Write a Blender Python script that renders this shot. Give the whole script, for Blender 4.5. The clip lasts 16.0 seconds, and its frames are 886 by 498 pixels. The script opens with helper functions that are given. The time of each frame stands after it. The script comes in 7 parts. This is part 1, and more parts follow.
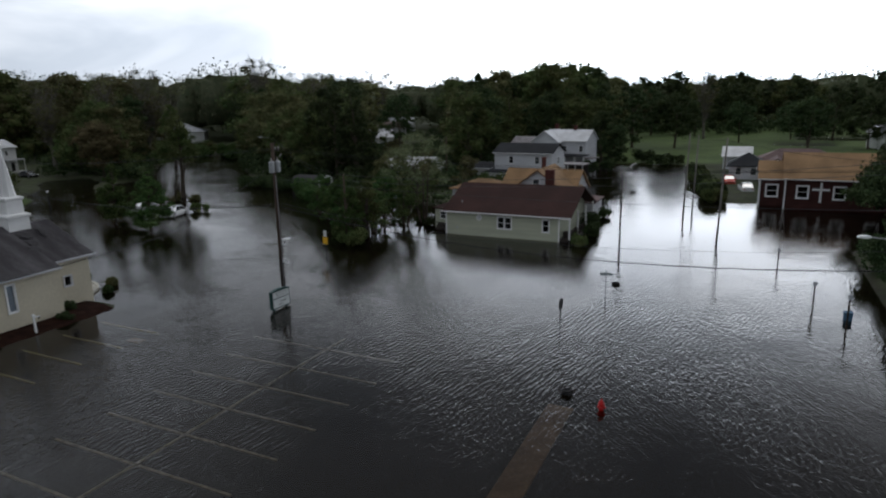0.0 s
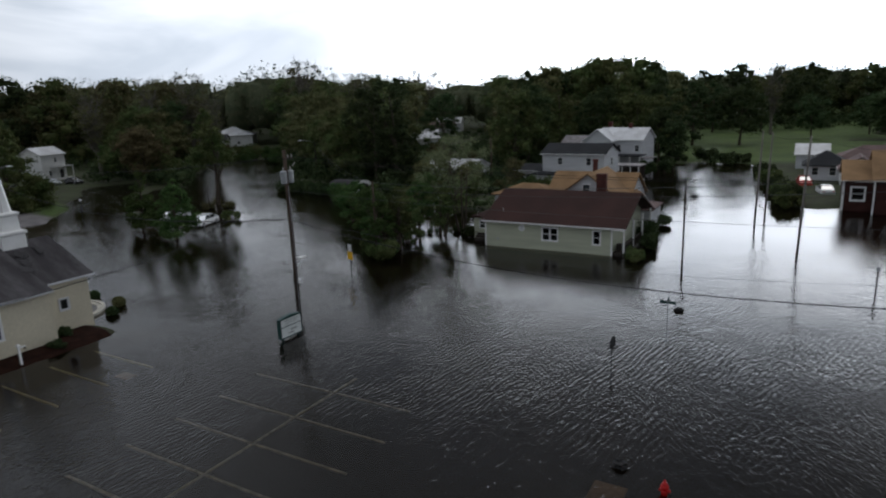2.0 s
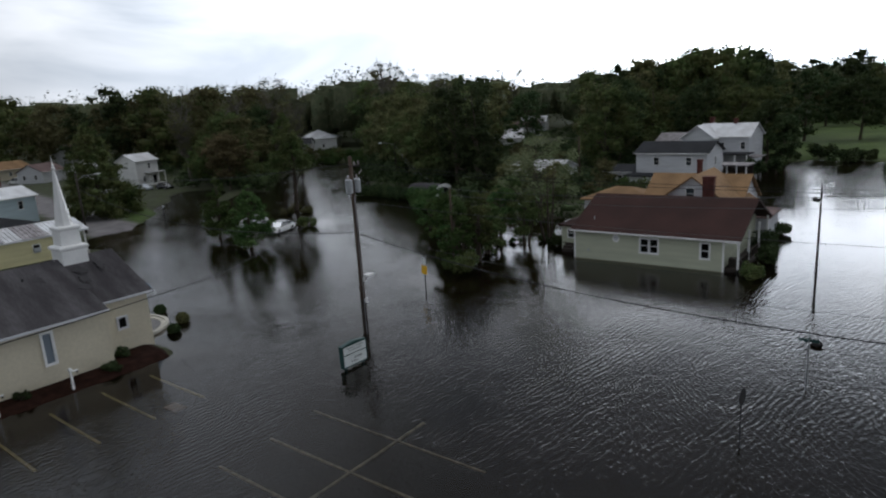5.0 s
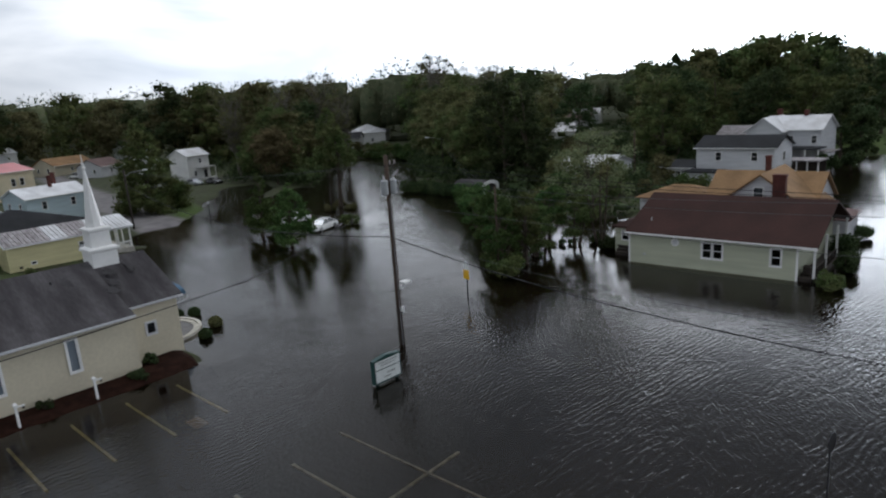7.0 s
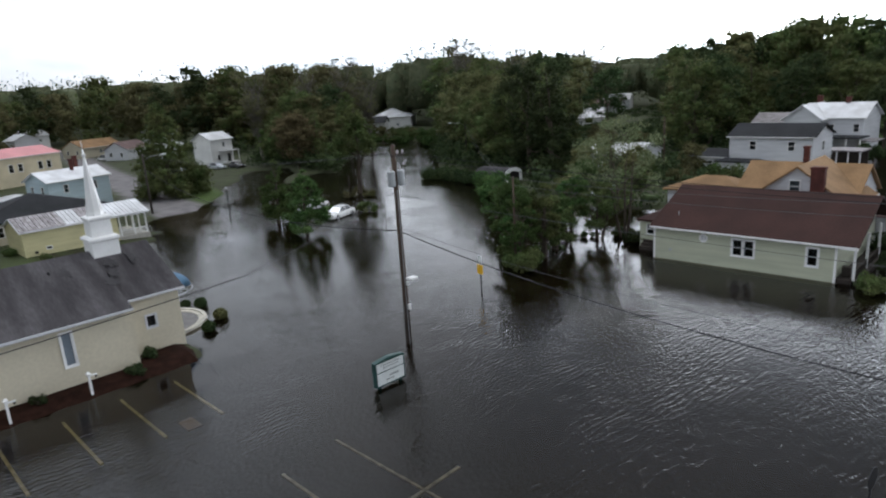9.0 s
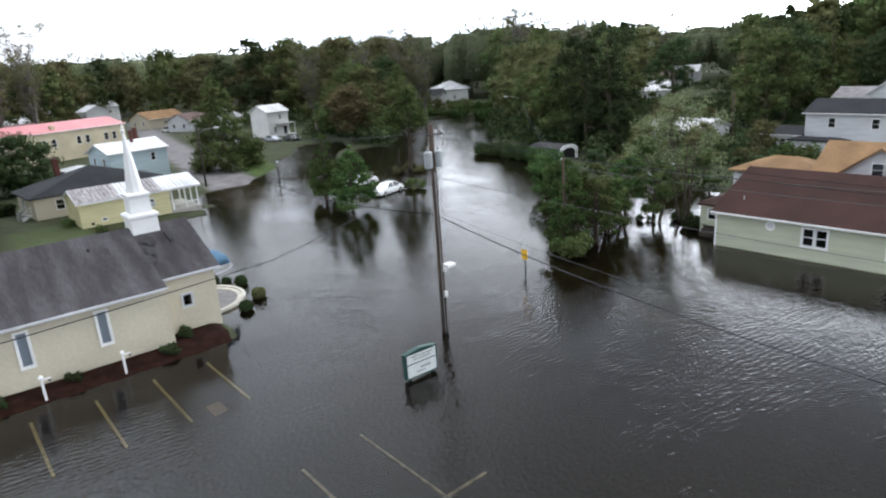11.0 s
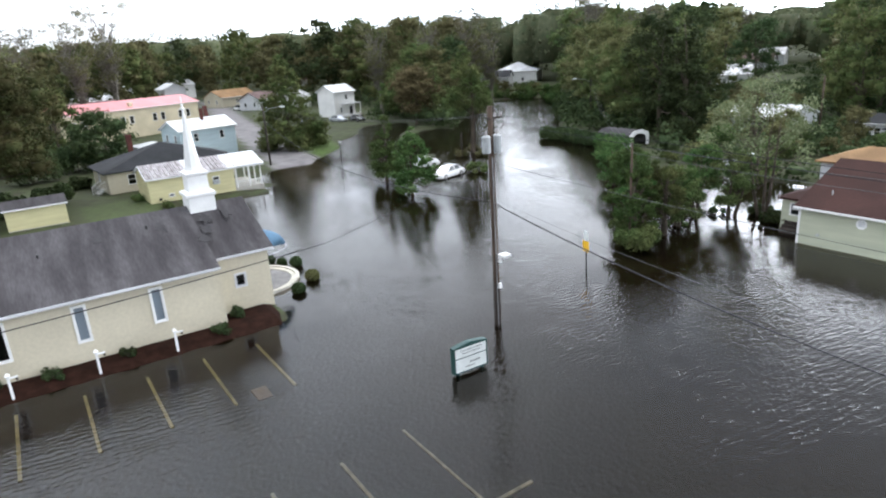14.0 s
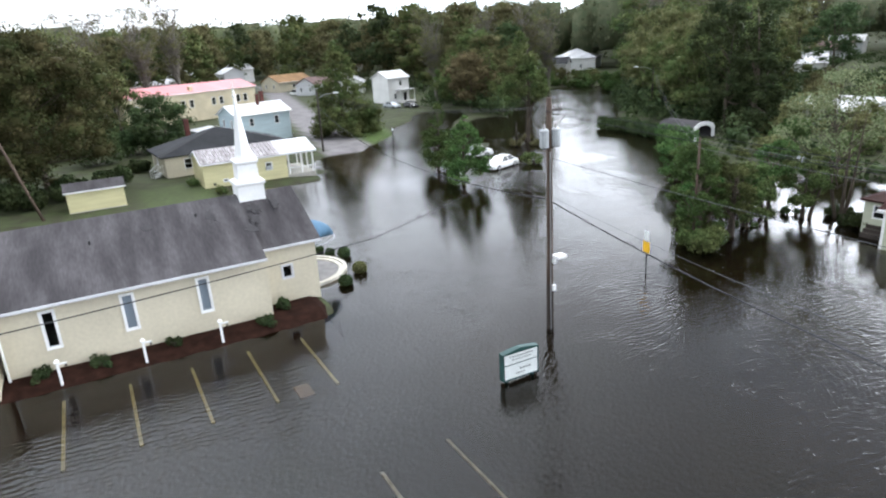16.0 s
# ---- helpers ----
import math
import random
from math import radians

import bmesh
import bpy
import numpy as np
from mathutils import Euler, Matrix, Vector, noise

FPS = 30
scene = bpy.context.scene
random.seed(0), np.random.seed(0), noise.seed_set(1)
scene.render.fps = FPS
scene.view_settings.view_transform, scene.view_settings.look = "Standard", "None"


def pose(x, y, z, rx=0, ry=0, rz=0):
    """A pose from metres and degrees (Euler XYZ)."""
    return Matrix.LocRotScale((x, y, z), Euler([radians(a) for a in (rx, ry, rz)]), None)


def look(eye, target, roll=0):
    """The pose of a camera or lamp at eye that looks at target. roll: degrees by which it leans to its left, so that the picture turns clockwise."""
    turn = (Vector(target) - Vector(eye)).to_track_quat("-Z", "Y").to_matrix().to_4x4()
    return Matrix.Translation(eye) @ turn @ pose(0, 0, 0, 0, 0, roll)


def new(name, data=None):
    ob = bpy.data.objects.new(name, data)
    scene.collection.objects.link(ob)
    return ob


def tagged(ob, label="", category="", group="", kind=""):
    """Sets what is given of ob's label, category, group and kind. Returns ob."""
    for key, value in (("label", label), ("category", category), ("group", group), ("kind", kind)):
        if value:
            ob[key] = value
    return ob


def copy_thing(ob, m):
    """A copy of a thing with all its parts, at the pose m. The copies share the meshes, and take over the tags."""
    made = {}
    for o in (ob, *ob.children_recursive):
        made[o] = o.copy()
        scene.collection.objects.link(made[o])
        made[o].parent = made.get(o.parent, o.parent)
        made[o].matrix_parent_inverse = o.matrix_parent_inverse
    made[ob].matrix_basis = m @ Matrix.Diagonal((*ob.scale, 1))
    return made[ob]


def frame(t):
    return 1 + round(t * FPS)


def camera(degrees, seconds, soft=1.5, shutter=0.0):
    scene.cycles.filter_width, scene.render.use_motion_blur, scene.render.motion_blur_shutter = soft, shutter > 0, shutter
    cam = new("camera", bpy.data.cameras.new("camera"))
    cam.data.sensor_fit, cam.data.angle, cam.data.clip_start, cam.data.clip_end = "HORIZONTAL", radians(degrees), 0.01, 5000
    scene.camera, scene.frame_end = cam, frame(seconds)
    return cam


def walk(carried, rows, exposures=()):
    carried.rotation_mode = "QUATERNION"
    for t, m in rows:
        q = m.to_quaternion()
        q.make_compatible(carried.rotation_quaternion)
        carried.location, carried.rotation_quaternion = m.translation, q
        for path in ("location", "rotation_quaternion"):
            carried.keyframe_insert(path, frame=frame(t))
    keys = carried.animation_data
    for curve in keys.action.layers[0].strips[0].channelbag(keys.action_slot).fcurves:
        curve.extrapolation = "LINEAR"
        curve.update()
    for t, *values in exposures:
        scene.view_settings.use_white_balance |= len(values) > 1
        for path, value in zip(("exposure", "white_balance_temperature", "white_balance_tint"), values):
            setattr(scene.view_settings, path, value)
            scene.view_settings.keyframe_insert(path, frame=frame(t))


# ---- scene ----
cam = camera(69.9, 16.0, soft=2.15)
PATH = [
    (0, (0.557, -1.106, 15.007), (-0.285, 0.649, 14.549), -1.1),
    (0.5, (0.148, 1.077, 14.987), (-0.708, 2.826, 14.529), -1.2),
    (1, (-0.231, 2.827, 15.014), (-1.131, 4.554, 14.557), -1.6),
    (1.5, (-0.604, 4.115, 14.975), (-1.55, 5.817, 14.518), -1.9),
    (2, (-1.045, 5.401, 14.941), (-2.032, 7.08, 14.485), -2.2),
    (2.5, (-1.527, 6.52, 14.925), (-2.559, 8.172, 14.472), -2.5),
    (3, (-1.913, 7.341, 14.873), (-2.988, 8.967, 14.422), -2.8),
    (3.5, (-2.406, 8.11, 14.84), (-3.522, 9.709, 14.392), -3.1),
    (4, (-2.903, 8.883, 14.79), (-4.051, 10.459, 14.344), -3.3),
    (6.5, (-5.105, 12.256, 14.841), (-6.398, 13.715, 14.393), -4.0),
    (7, (-5.413, 13.045, 14.853), (-6.736, 14.475, 14.399), -4.1),
    (7.5, (-5.603, 13.734, 14.864), (-6.946, 15.143, 14.401), -4.2),
    (8, (-5.776, 14.283, 14.861), (-7.135, 15.672, 14.389), -4.1),
    (10.3, (-6.631, 16.772, 14.986), (-8.055, 18.067, 14.442), -3.7),
    (10.5, (-6.708, 16.99, 14.989), (-8.149, 18.263, 14.438), -3.8),
    (11, (-6.873, 17.515, 15.03), (-8.361, 18.727, 14.465), -4.0),
    (11.5, (-7.037, 18.033, 15.034), (-8.564, 19.191, 14.462), -4.2),
    (12, (-7.17, 18.511, 15.047), (-8.733, 19.619, 14.471), -4.3),
    (12.5, (-7.334, 18.774, 15.044), (-8.92, 19.844, 14.464), -4.2),
    (13, (-7.511, 18.881, 15.001), (-9.107, 19.933, 14.415), -4.1),
    (13.5, (-7.668, 18.852, 14.928), (-9.263, 19.901, 14.334), -3.9),
    (14, (-7.819, 18.806, 14.876), (-9.415, 19.849, 14.272), -3.7),
    (14.5, (-8.12, 18.905, 14.858), (-9.736, 19.91, 14.244), -3.6),
    (15, (-8.451, 19.085, 14.841), (-10.095, 20.038, 14.217), -3.7),
    (15.5, (-8.779, 19.342, 14.899), (-10.439, 20.262, 14.27), -3.7),
    (16, (-9.171, 19.627, 14.953), (-10.841, 20.528, 14.319), -3.5),
]
walk(cam, [(t, look(eye, target, roll)) for t, eye, target, roll in PATH],
     [(0, -1.6), (4, -1.5), (6.5, -1.15), (8, -0.9), (10.5, 0.05), (12, 0.34), (14, 0.55), (16, 0.7)])

# ---- world, sun ----
SUN_AZ, SUN_EL = radians(8.0), radians(62.0)     # azimuth from +y towards +x
sun_dir = Vector((math.sin(SUN_AZ) * math.cos(SUN_EL), math.cos(SUN_AZ) * math.cos(SUN_EL), math.sin(SUN_EL)))
world = bpy.data.worlds.new("overcast_sky")
scene.world = world
world.use_nodes = True
wt = world.node_tree
wt.nodes.clear()
w_out = wt.nodes.new("ShaderNodeOutputWorld")
w_bg = wt.nodes.new("ShaderNodeBackground")
w_sky = wt.nodes.new("ShaderNodeTexSky")
w_sky.sky_type, w_sky.sun_disc = "NISHITA", False
w_sky.sun_elevation, w_sky.sun_rotation = SUN_EL, SUN_AZ
w_sky.air_density, w_sky.dust_density = 1.2, 3.0
w_co = wt.nodes.new("ShaderNodeTexCoord")
w_map = wt.nodes.new("ShaderNodeMapping")
w_map.inputs["Scale"].default_value = (1.0, 1.0, 3.2)
w_n = wt.nodes.new("ShaderNodeTexNoise")
w_n.inputs["Scale"].default_value, w_n.inputs["Detail"].default_value, w_n.inputs["Roughness"].default_value = 2.6, 6.0, 0.52
w_n.inputs["Distortion"].default_value = 0.6
w_ramp = wt.nodes.new("ShaderNodeValToRGB")
w_ramp.color_ramp.elements[0].position, w_ramp.color_ramp.elements[0].color = 0.34, (5.3, 5.95, 6.9, 1)
w_ramp.color_ramp.elements[1].position, w_ramp.color_ramp.elements[1].color = 0.62, (9.5, 10.0, 10.85, 1)
# the cloud deck is thin and bright low down under the far edge of the front, and thinner again high in the west


def sky_lobe(direction, lo, hi, gain):
    d = wt.nodes.new("ShaderNodeVectorMath")
    d.operation = "DOT_PRODUCT"
    d.inputs[1].default_value = Vector(direction).normalized()
    r = wt.nodes.new("ShaderNodeMapRange")
    r.interpolation_type = "SMOOTHSTEP"
    r.inputs["From Min"].default_value, r.inputs["From Max"].default_value = lo, hi
    r.inputs["To Max"].default_value = gain
    wt.links.new(w_co.outputs["Generated"], d.inputs[0])
    wt.links.new(d.outputs["Value"], r.inputs["Value"])
    return r.outputs["Result"]


def w_math(op, a, b):
    n = wt.nodes.new("ShaderNodeMath")
    n.operation = op
    for i, v in ((0, a), (1, b)):
        if isinstance(v, float):
            n.inputs[i].default_value = v
        else:
            wt.links.new(v, n.inputs[i])
    return n.outputs[0]


north = (0.0, 0.998, 0.05)
low_band = w_math("SUBTRACT", 1.0, sky_lobe((0, 0, 1), 0.12, 0.46, 1.0))
mid_band = w_math("SUBTRACT", 1.0, sky_lobe((0, 0, 1), 0.14, 0.5, 1.0))
gain = w_math("MULTIPLY", sky_lobe(north, -0.1, 0.82, 3.0), low_band)
gain = w_math("ADD", gain, w_math("MULTIPLY", sky_lobe(north, 0.74, 1.0, 9.0), mid_band))
gain = w_math("ADD", gain, sky_lobe((-0.7, -0.12, 0.7), 0.66, 0.97, 1.7))
gain = w_math("ADD", gain, sky_lobe((-0.99, -0.05, 0.05), 0.8, 0.97, -0.3))
gain = w_math("ADD", gain, 1.0)
w_mul = wt.nodes.new("ShaderNodeVectorMath")
w_mul.operation = "SCALE"
wt.links.new(gain, w_mul.inputs["Scale"])
w_mix = wt.nodes.new("ShaderNodeMix")
w_mix.data_type = "RGBA"
w_mix.inputs["Factor"].default_value = 0.9
for a, b in ((w_co.outputs["Generated"], w_map.inputs["Vector"]), (w_map.outputs["Vector"], w_n.inputs["Vector"]), (w_n.outputs["Fac"], w_ramp.inputs["Fac"]),
             (w_ramp.outputs["Color"], w_mul.inputs[0]), (w_sky.outputs["Color"], w_mix.inputs["A"]), (w_mul.outputs["Vector"], w_mix.inputs["B"]),
             (w_mix.outputs["Result"], w_bg.inputs["Color"]), (w_bg.outputs["Background"], w_out.inputs["Surface"])):
    wt.links.new(a, b)
w_bg.inputs["Strength"].default_value = 0.115
sun = new("sun", bpy.data.lights.new("sun", "SUN"))
sun.data.energy, sun.data.angle, sun.data.color = 1.0, radians(40), (1.0, 0.97, 0.92)
sun.matrix_basis = look(sun_dir * 200, (0, 0, 0))


# ---- materials ----
def mat(name, base, rough=0.7, vary=0.25, scale=3.0, fine=30.0, bump=0.0, metal=0.0, tint=None, island=0.0, stretch=(1, 1, 1), spec=0.3, obj_random=0.0):
    """A surface with a base colour that varies at two scales, optional second tint, relief and variation from piece to piece."""
    m = bpy.data.materials.new(name)
    m.use_nodes = True
    t = m.node_tree
    bs = t.nodes["Principled BSDF"]
    co = t.nodes.new("ShaderNodeTexCoord")
    mp = t.nodes.new("ShaderNodeMapping")
    mp.inputs["Scale"].default_value = stretch
    t.links.new(co.outputs["Object"], mp.inputs["Vector"])
    n1, n2 = t.nodes.new("ShaderNodeTexNoise"), t.nodes.new("ShaderNodeTexNoise")
    n1.inputs["Scale"].default_value, n1.inputs["Detail"].default_value = 1.0 / scale, 4.0
    n2.inputs["Scale"].default_value, n2.inputs["Detail"].default_value = fine, 3.0
    for n in (n1, n2):
        t.links.new(mp.outputs["Vector"], n.inputs["Vector"])
    mx = t.nodes.new("ShaderNodeMix")
    mx.data_type = "RGBA"
    dark = tint or [c * (1 - vary) for c in base]
    light = [min(1, c * (1 + vary * 0.6)) for c in base]
    mx.inputs["A"].default_value, mx.inputs["B"].default_value = (*dark, 1), (*light, 1)
    r = t.nodes.new("ShaderNodeMapRange")
    r.inputs["From Min"].default_value, r.inputs["From Max"].default_value = 0.34, 0.66
    t.links.new(n1.outputs["Fac"], r.inputs["Value"])
    t.links.new(r.outputs["Result"], mx.inputs["Factor"])
    hsv = t.nodes.new("ShaderNodeHueSaturation")
    t.links.new(mx.outputs["Result"], hsv.inputs["Color"])
    v = t.nodes.new("ShaderNodeMapRange")
    v.inputs["To Min"].default_value, v.inputs["To Max"].default_value = 1 - vary * 0.55, 1 + vary * 0.55
    v.inputs["From Min"].default_value, v.inputs["From Max"].default_value = 0.3, 0.7
    t.links.new(n2.outputs["Fac"], v.inputs["Value"])
    val = v.outputs["Result"]
    for amount, node, socket in ((island, "ShaderNodeNewGeometry", "Random Per Island"), (obj_random, "ShaderNodeObjectInfo", "Random")):
        if amount:
            g = t.nodes.new(node)
            q = t.nodes.new("ShaderNodeMapRange")
            q.inputs["To Min"].default_value, q.inputs["To Max"].default_value = 1 - amount, 1 + amount
            t.links.new(g.outputs[socket], q.inputs["Value"])
            k = t.nodes.new("ShaderNodeMath")
            k.operation = "MULTIPLY"
            t.links.new(val, k.inputs[0])
            t.links.new(q.outputs["Result"], k.inputs[1])
            val = k.outputs[0]
    t.links.new(val, hsv.inputs["Value"])
    t.links.new(hsv.outputs["Color"], bs.inputs["Base Color"])
    bs.inputs["Roughness"].default_value, bs.inputs["Metallic"].default_value = rough, metal
    bs.inputs["Specular IOR Level"].default_value = spec
    if bump:
        b = t.nodes.new("ShaderNodeBump")
        b.inputs["Strength"].default_value, b.inputs["Distance"].default_value = 0.6, bump
        t.links.new(n2.outputs["Fac"], b.inputs["Height"])
        t.links.new(b.outputs["Normal"], bs.inputs["Normal"])
    return m


def leaf_mat(name, base, other, obj_random=0.25, island=0.32):
    """Foliage: two greens mixed leaf by leaf and tree by tree, a little light passing through."""
    m = bpy.data.materials.new(name)
    m.use_nodes = True
    t = m.node_tree
    bs, out = t.nodes["Principled BSDF"], t.nodes["Material Output"]
    g, o = t.nodes.new("ShaderNodeNewGeometry"), t.nodes.new("ShaderNodeObjectInfo")
    co, n = t.nodes.new("ShaderNodeTexCoord"), t.nodes.new("ShaderNodeTexNoise")
    n.inputs["Scale"].default_value, n.inputs["Detail"].default_value = 0.45, 3.0
    t.links.new(co.outputs["Object"], n.inputs["Vector"])
    r = t.nodes.new("ShaderNodeMapRange")
    r.inputs["From Min"].default_value, r.inputs["From Max"].default_value = 0.35, 0.65
    t.links.new(n.outputs["Fac"], r.inputs["Value"])
    mx = t.nodes.new("ShaderNodeMix")
    mx.data_type = "RGBA"
    mx.inputs["A"].default_value, mx.inputs["B"].default_value = (*base, 1), (*other, 1)
    t.links.new(r.outputs["Result"], mx.inputs["Factor"])
    hsv = t.nodes.new("ShaderNodeHueSaturation")
    a, b = t.nodes.new("ShaderNodeMapRange"), t.nodes.new("ShaderNodeMapRange")
    a.inputs["To Min"].default_value, a.inputs["To Max"].default_value = 1 - island, 1 + island
    b.inputs["To Min"].default_value, b.inputs["To Max"].default_value = 1 - obj_random, 1 + obj_random
    t.links.new(g.outputs["Random Per Island"], a.inputs["Value"])
    t.links.new(o.outputs["Random"], b.inputs["Value"])
    k = t.nodes.new("ShaderNodeMath")
    k.operation = "MULTIPLY"
    t.links.new(a.outputs["Result"], k.inputs[0])
    t.links.new(b.outputs["Result"], k.inputs[1])
    t.links.new(k.outputs[0], hsv.inputs["Value"])
    hue = t.nodes.new("ShaderNodeMapRange")
    hue.inputs["To Min"].default_value, hue.inputs["To Max"].default_value = 0.475, 0.515
    t.links.new(o.outputs["Random"], hue.inputs["Value"])
    t.links.new(hue.outputs["Result"], hsv.inputs["Hue"])
    t.links.new(mx.outputs["Result"], hsv.inputs["Color"])
    t.links.new(hsv.outputs["Color"], bs.inputs["Base Color"])
    bs.inputs["Roughness"].default_value, bs.inputs["Specular IOR Level"].default_value = 0.65, 0.05
    tr = t.nodes.new("ShaderNodeBsdfTranslucent")
    t.links.new(hsv.outputs["Color"], tr.inputs["Color"])
    ms = t.nodes.new("ShaderNodeMixShader")
    ms.inputs["Fac"].default_value = 0.22
    t.links.new(bs.outputs["BSDF"], ms.inputs[1])
    t.links.new(tr.outputs["BSDF"], ms.inputs[2])
    t.links.new(ms.outputs["Shader"], out.inputs["Surface"])
    return m


def clear_mat(name, tint, murk, murk_colour, rough, ripple=0.0):
    """Glass or shallow muddy water: gloss by Fresnel over a tinted, partly cloudy body."""
    m = bpy.data.materials.new(name)
    m.use_nodes = True
    t = m.node_tree
    t.nodes.remove(t.nodes["Principled BSDF"])
    out = t.nodes["Material Output"]
    tp, df, gl = t.nodes.new("ShaderNodeBsdfTransparent"), t.nodes.new("ShaderNodeBsdfDiffuse"), t.nodes.new("ShaderNodeBsdfGlossy")
    tp.inputs["Color"].default_value, df.inputs["Color"].default_value = (*tint, 1), (*murk_colour, 1)
    gl.inputs["Roughness"].default_value = rough
    gl.inputs["Color"].default_value = (0.86, 0.86, 0.86, 1)
    body, top, fr = t.nodes.new("ShaderNodeMixShader"), t.nodes.new("ShaderNodeMixShader"), t.nodes.new("ShaderNodeFresnel")
    fr.inputs["IOR"].default_value = 1.34
    body.inputs["Fac"].default_value = murk
    for a, b in ((tp.outputs[0], body.inputs[1]), (df.outputs[0], body.inputs[2]), (fr.outputs[0], top.inputs["Fac"]), (body.outputs[0], top.inputs[1]), (gl.outputs[0], top.inputs[2]), (top.outputs[0], out.inputs["Surface"])):
        t.links.new(a, b)
    if ripple:
        co = t.nodes.new("ShaderNodeTexCoord")

        def noise(scale, detail, vec=None, distort=0.0):
            n = t.nodes.new("ShaderNodeTexNoise")
            n.inputs["Scale"].default_value, n.inputs["Detail"].default_value, n.inputs["Distortion"].default_value = scale, detail, distort
            t.links.new(vec or co.outputs["Object"], n.inputs["Vector"])
            return n.outputs["Fac"]

        def train(angle, length, distortion):
            """One run of small wavelets with bent, broken crests."""
            mp = t.nodes.new("ShaderNodeMapping")
            mp.inputs["Rotation"].default_value = (0, 0, radians(angle))
            t.links.new(co.outputs["Object"], mp.inputs["Vector"])
            w = t.nodes.new("ShaderNodeTexWave")
            w.wave_profile = "SIN"
            w.inputs["Scale"].default_value, w.inputs["Distortion"].default_value = 0.314 / length, distortion
            w.inputs["Detail"].default_value, w.inputs["Detail Scale"].default_value, w.inputs["Detail Roughness"].default_value = 2.5, 0.8, 0.6
            t.links.new(mp.outputs["Vector"], w.inputs["Vector"])
            return w.outputs["Fac"]

        def span(v, lo, hi, a, b):
            r = t.nodes.new("ShaderNodeMapRange")
            r.interpolation_type = "SMOOTHSTEP"
            for key, x in (("From Min", lo), ("From Max", hi), ("To Min", a), ("To Max", b)):
                r.inputs[key].default_value = x
            t.links.new(v, r.inputs["Value"])
            return r.outputs["Result"]

        def relief(height, strength, distance, under=None):
            b = t.nodes.new("ShaderNodeBump")
            b.inputs["Distance"].default_value = distance
            if isinstance(strength, float):
                b.inputs["Strength"].default_value = strength
            else:
                t.links.new(strength, b.inputs["Strength"])
            t.links.new(height, b.inputs["Height"])
            if under:
                t.links.new(under, b.inputs["Normal"])
            return b.outputs["Normal"]

        mp = t.nodes.new("ShaderNodeMapping")
        mp.inputs["Rotation"].default_value, mp.inputs["Scale"].default_value = (0, 0, radians(35)), (1.0, 0.55, 1.0)
        t.links.new(co.outputs["Object"], mp.inputs["Vector"])
        swell = relief(noise(0.4, 1.0, mp.outputs["Vector"]), 0.12, ripple * 2.2)
        away = t.nodes.new("ShaderNodeVectorMath")
        away.operation = "DISTANCE"
        away.inputs[1].default_value = (-20.0, 22.0, 0.0)
        t.links.new(co.outputs["Object"], away.inputs[0])
        open_water = span(away.outputs["Value"], 22.0, 46.0, 1.0, 0.55)      # the wind reaches the open car park most

        def math_of(op, a, b):
            k = t.nodes.new("ShaderNodeMath")
            k.operation = op
            t.links.new(a, k.inputs[0])
            t.links.new(b, k.inputs[1])
            return k.outputs[0]

        axes = t.nodes.new("ShaderNodeSeparateXYZ")
        t.links.new(co.outputs["Object"], axes.inputs[0])
        lee = math_of("MAXIMUM", span(axes.outputs["X"], -39.6, -36.4, 0.18, 1.0), span(axes.outputs["Y"], 29.0, 36.0, 0.0, 1.0))      # calm under the chapel wall
        open_water = math_of("MULTIPLY", open_water, lee)

        def wind(v):
            return math_of("MULTIPLY", v, open_water)

        far_off = span(away.outputs["Value"], 72.0, 118.0, 1.0, 2.6)      # wavelets show more sky where the eye skims the street
        chop = relief(noise(3.4, 2.5, mp.outputs["Vector"], 0.8), math_of("MULTIPLY", wind(span(noise(0.11, 3.0), 0.36, 0.64, 0.3, 0.75)), far_off), ripple * 0.65, swell)
        shore = t.nodes.new("ShaderNodeVectorMath")
        shore.operation = "DISTANCE"
        shore.inputs[1].default_value = (-35.5, 17.0, 0.0)
        t.links.new(co.outputs["Object"], shore.inputs[0])
        near_shore = t.nodes.new("ShaderNodeMath")
        near_shore.operation, near_shore.use_clamp = "ADD", True
        t.links.new(wind(span(noise(0.1, 4.0, None, 0.8), 0.4, 0.62, 0.12, 0.9)), near_shore.inputs[0])
        t.links.new(math_of("MULTIPLY", span(shore.outputs["Value"], 5.0, 17.0, 0.8, 0.0), lee), near_shore.inputs[1])
        shore_mask = near_shore.outputs[0]
        first = relief(train(8, 0.34, 8.0), shore_mask, ripple * 0.15, chop)
        second = relief(train(-38, 0.26, 8.5), wind(span(noise(0.07, 2.0, mp.outputs["Vector"]), 0.42, 0.66, 0.12, 1.0)), ripple * 0.075, first)
        t.links.new(second, gl.inputs["Normal"])
        t.links.new(second, fr.inputs["Normal"])
    return m


WATER = clear_mat("flood_water", (0.47, 0.42, 0.33), 0.1, (0.012, 0.008, 0.0045), 0.0, ripple=0.075)
GLASS = clear_mat("window_glass", (0.55, 0.6, 0.62), 0.0, (0.1, 0.1, 0.1), 0.02)
# Pale cloudy blue stands in for the sky mirrored in clear chapel panes.
SKYGLASS = clear_mat("sky_painted_glass", (0.4, 0.45, 0.5), 0.5, (0.34, 0.4, 0.46), 0.06)
SHINGLE = mat("grey_asphalt_shingle", (0.066, 0.062, 0.066), 0.9, 0.3, 1.1, 9.0, 0.02, tint=(0.034, 0.031, 0.034), stretch=(1, 0.22, 0.3))
STAIN = mat("dark_roof_patch", (0.045, 0.043, 0.046), 0.9, 0.25, 1.0, 9.0, 0.01)
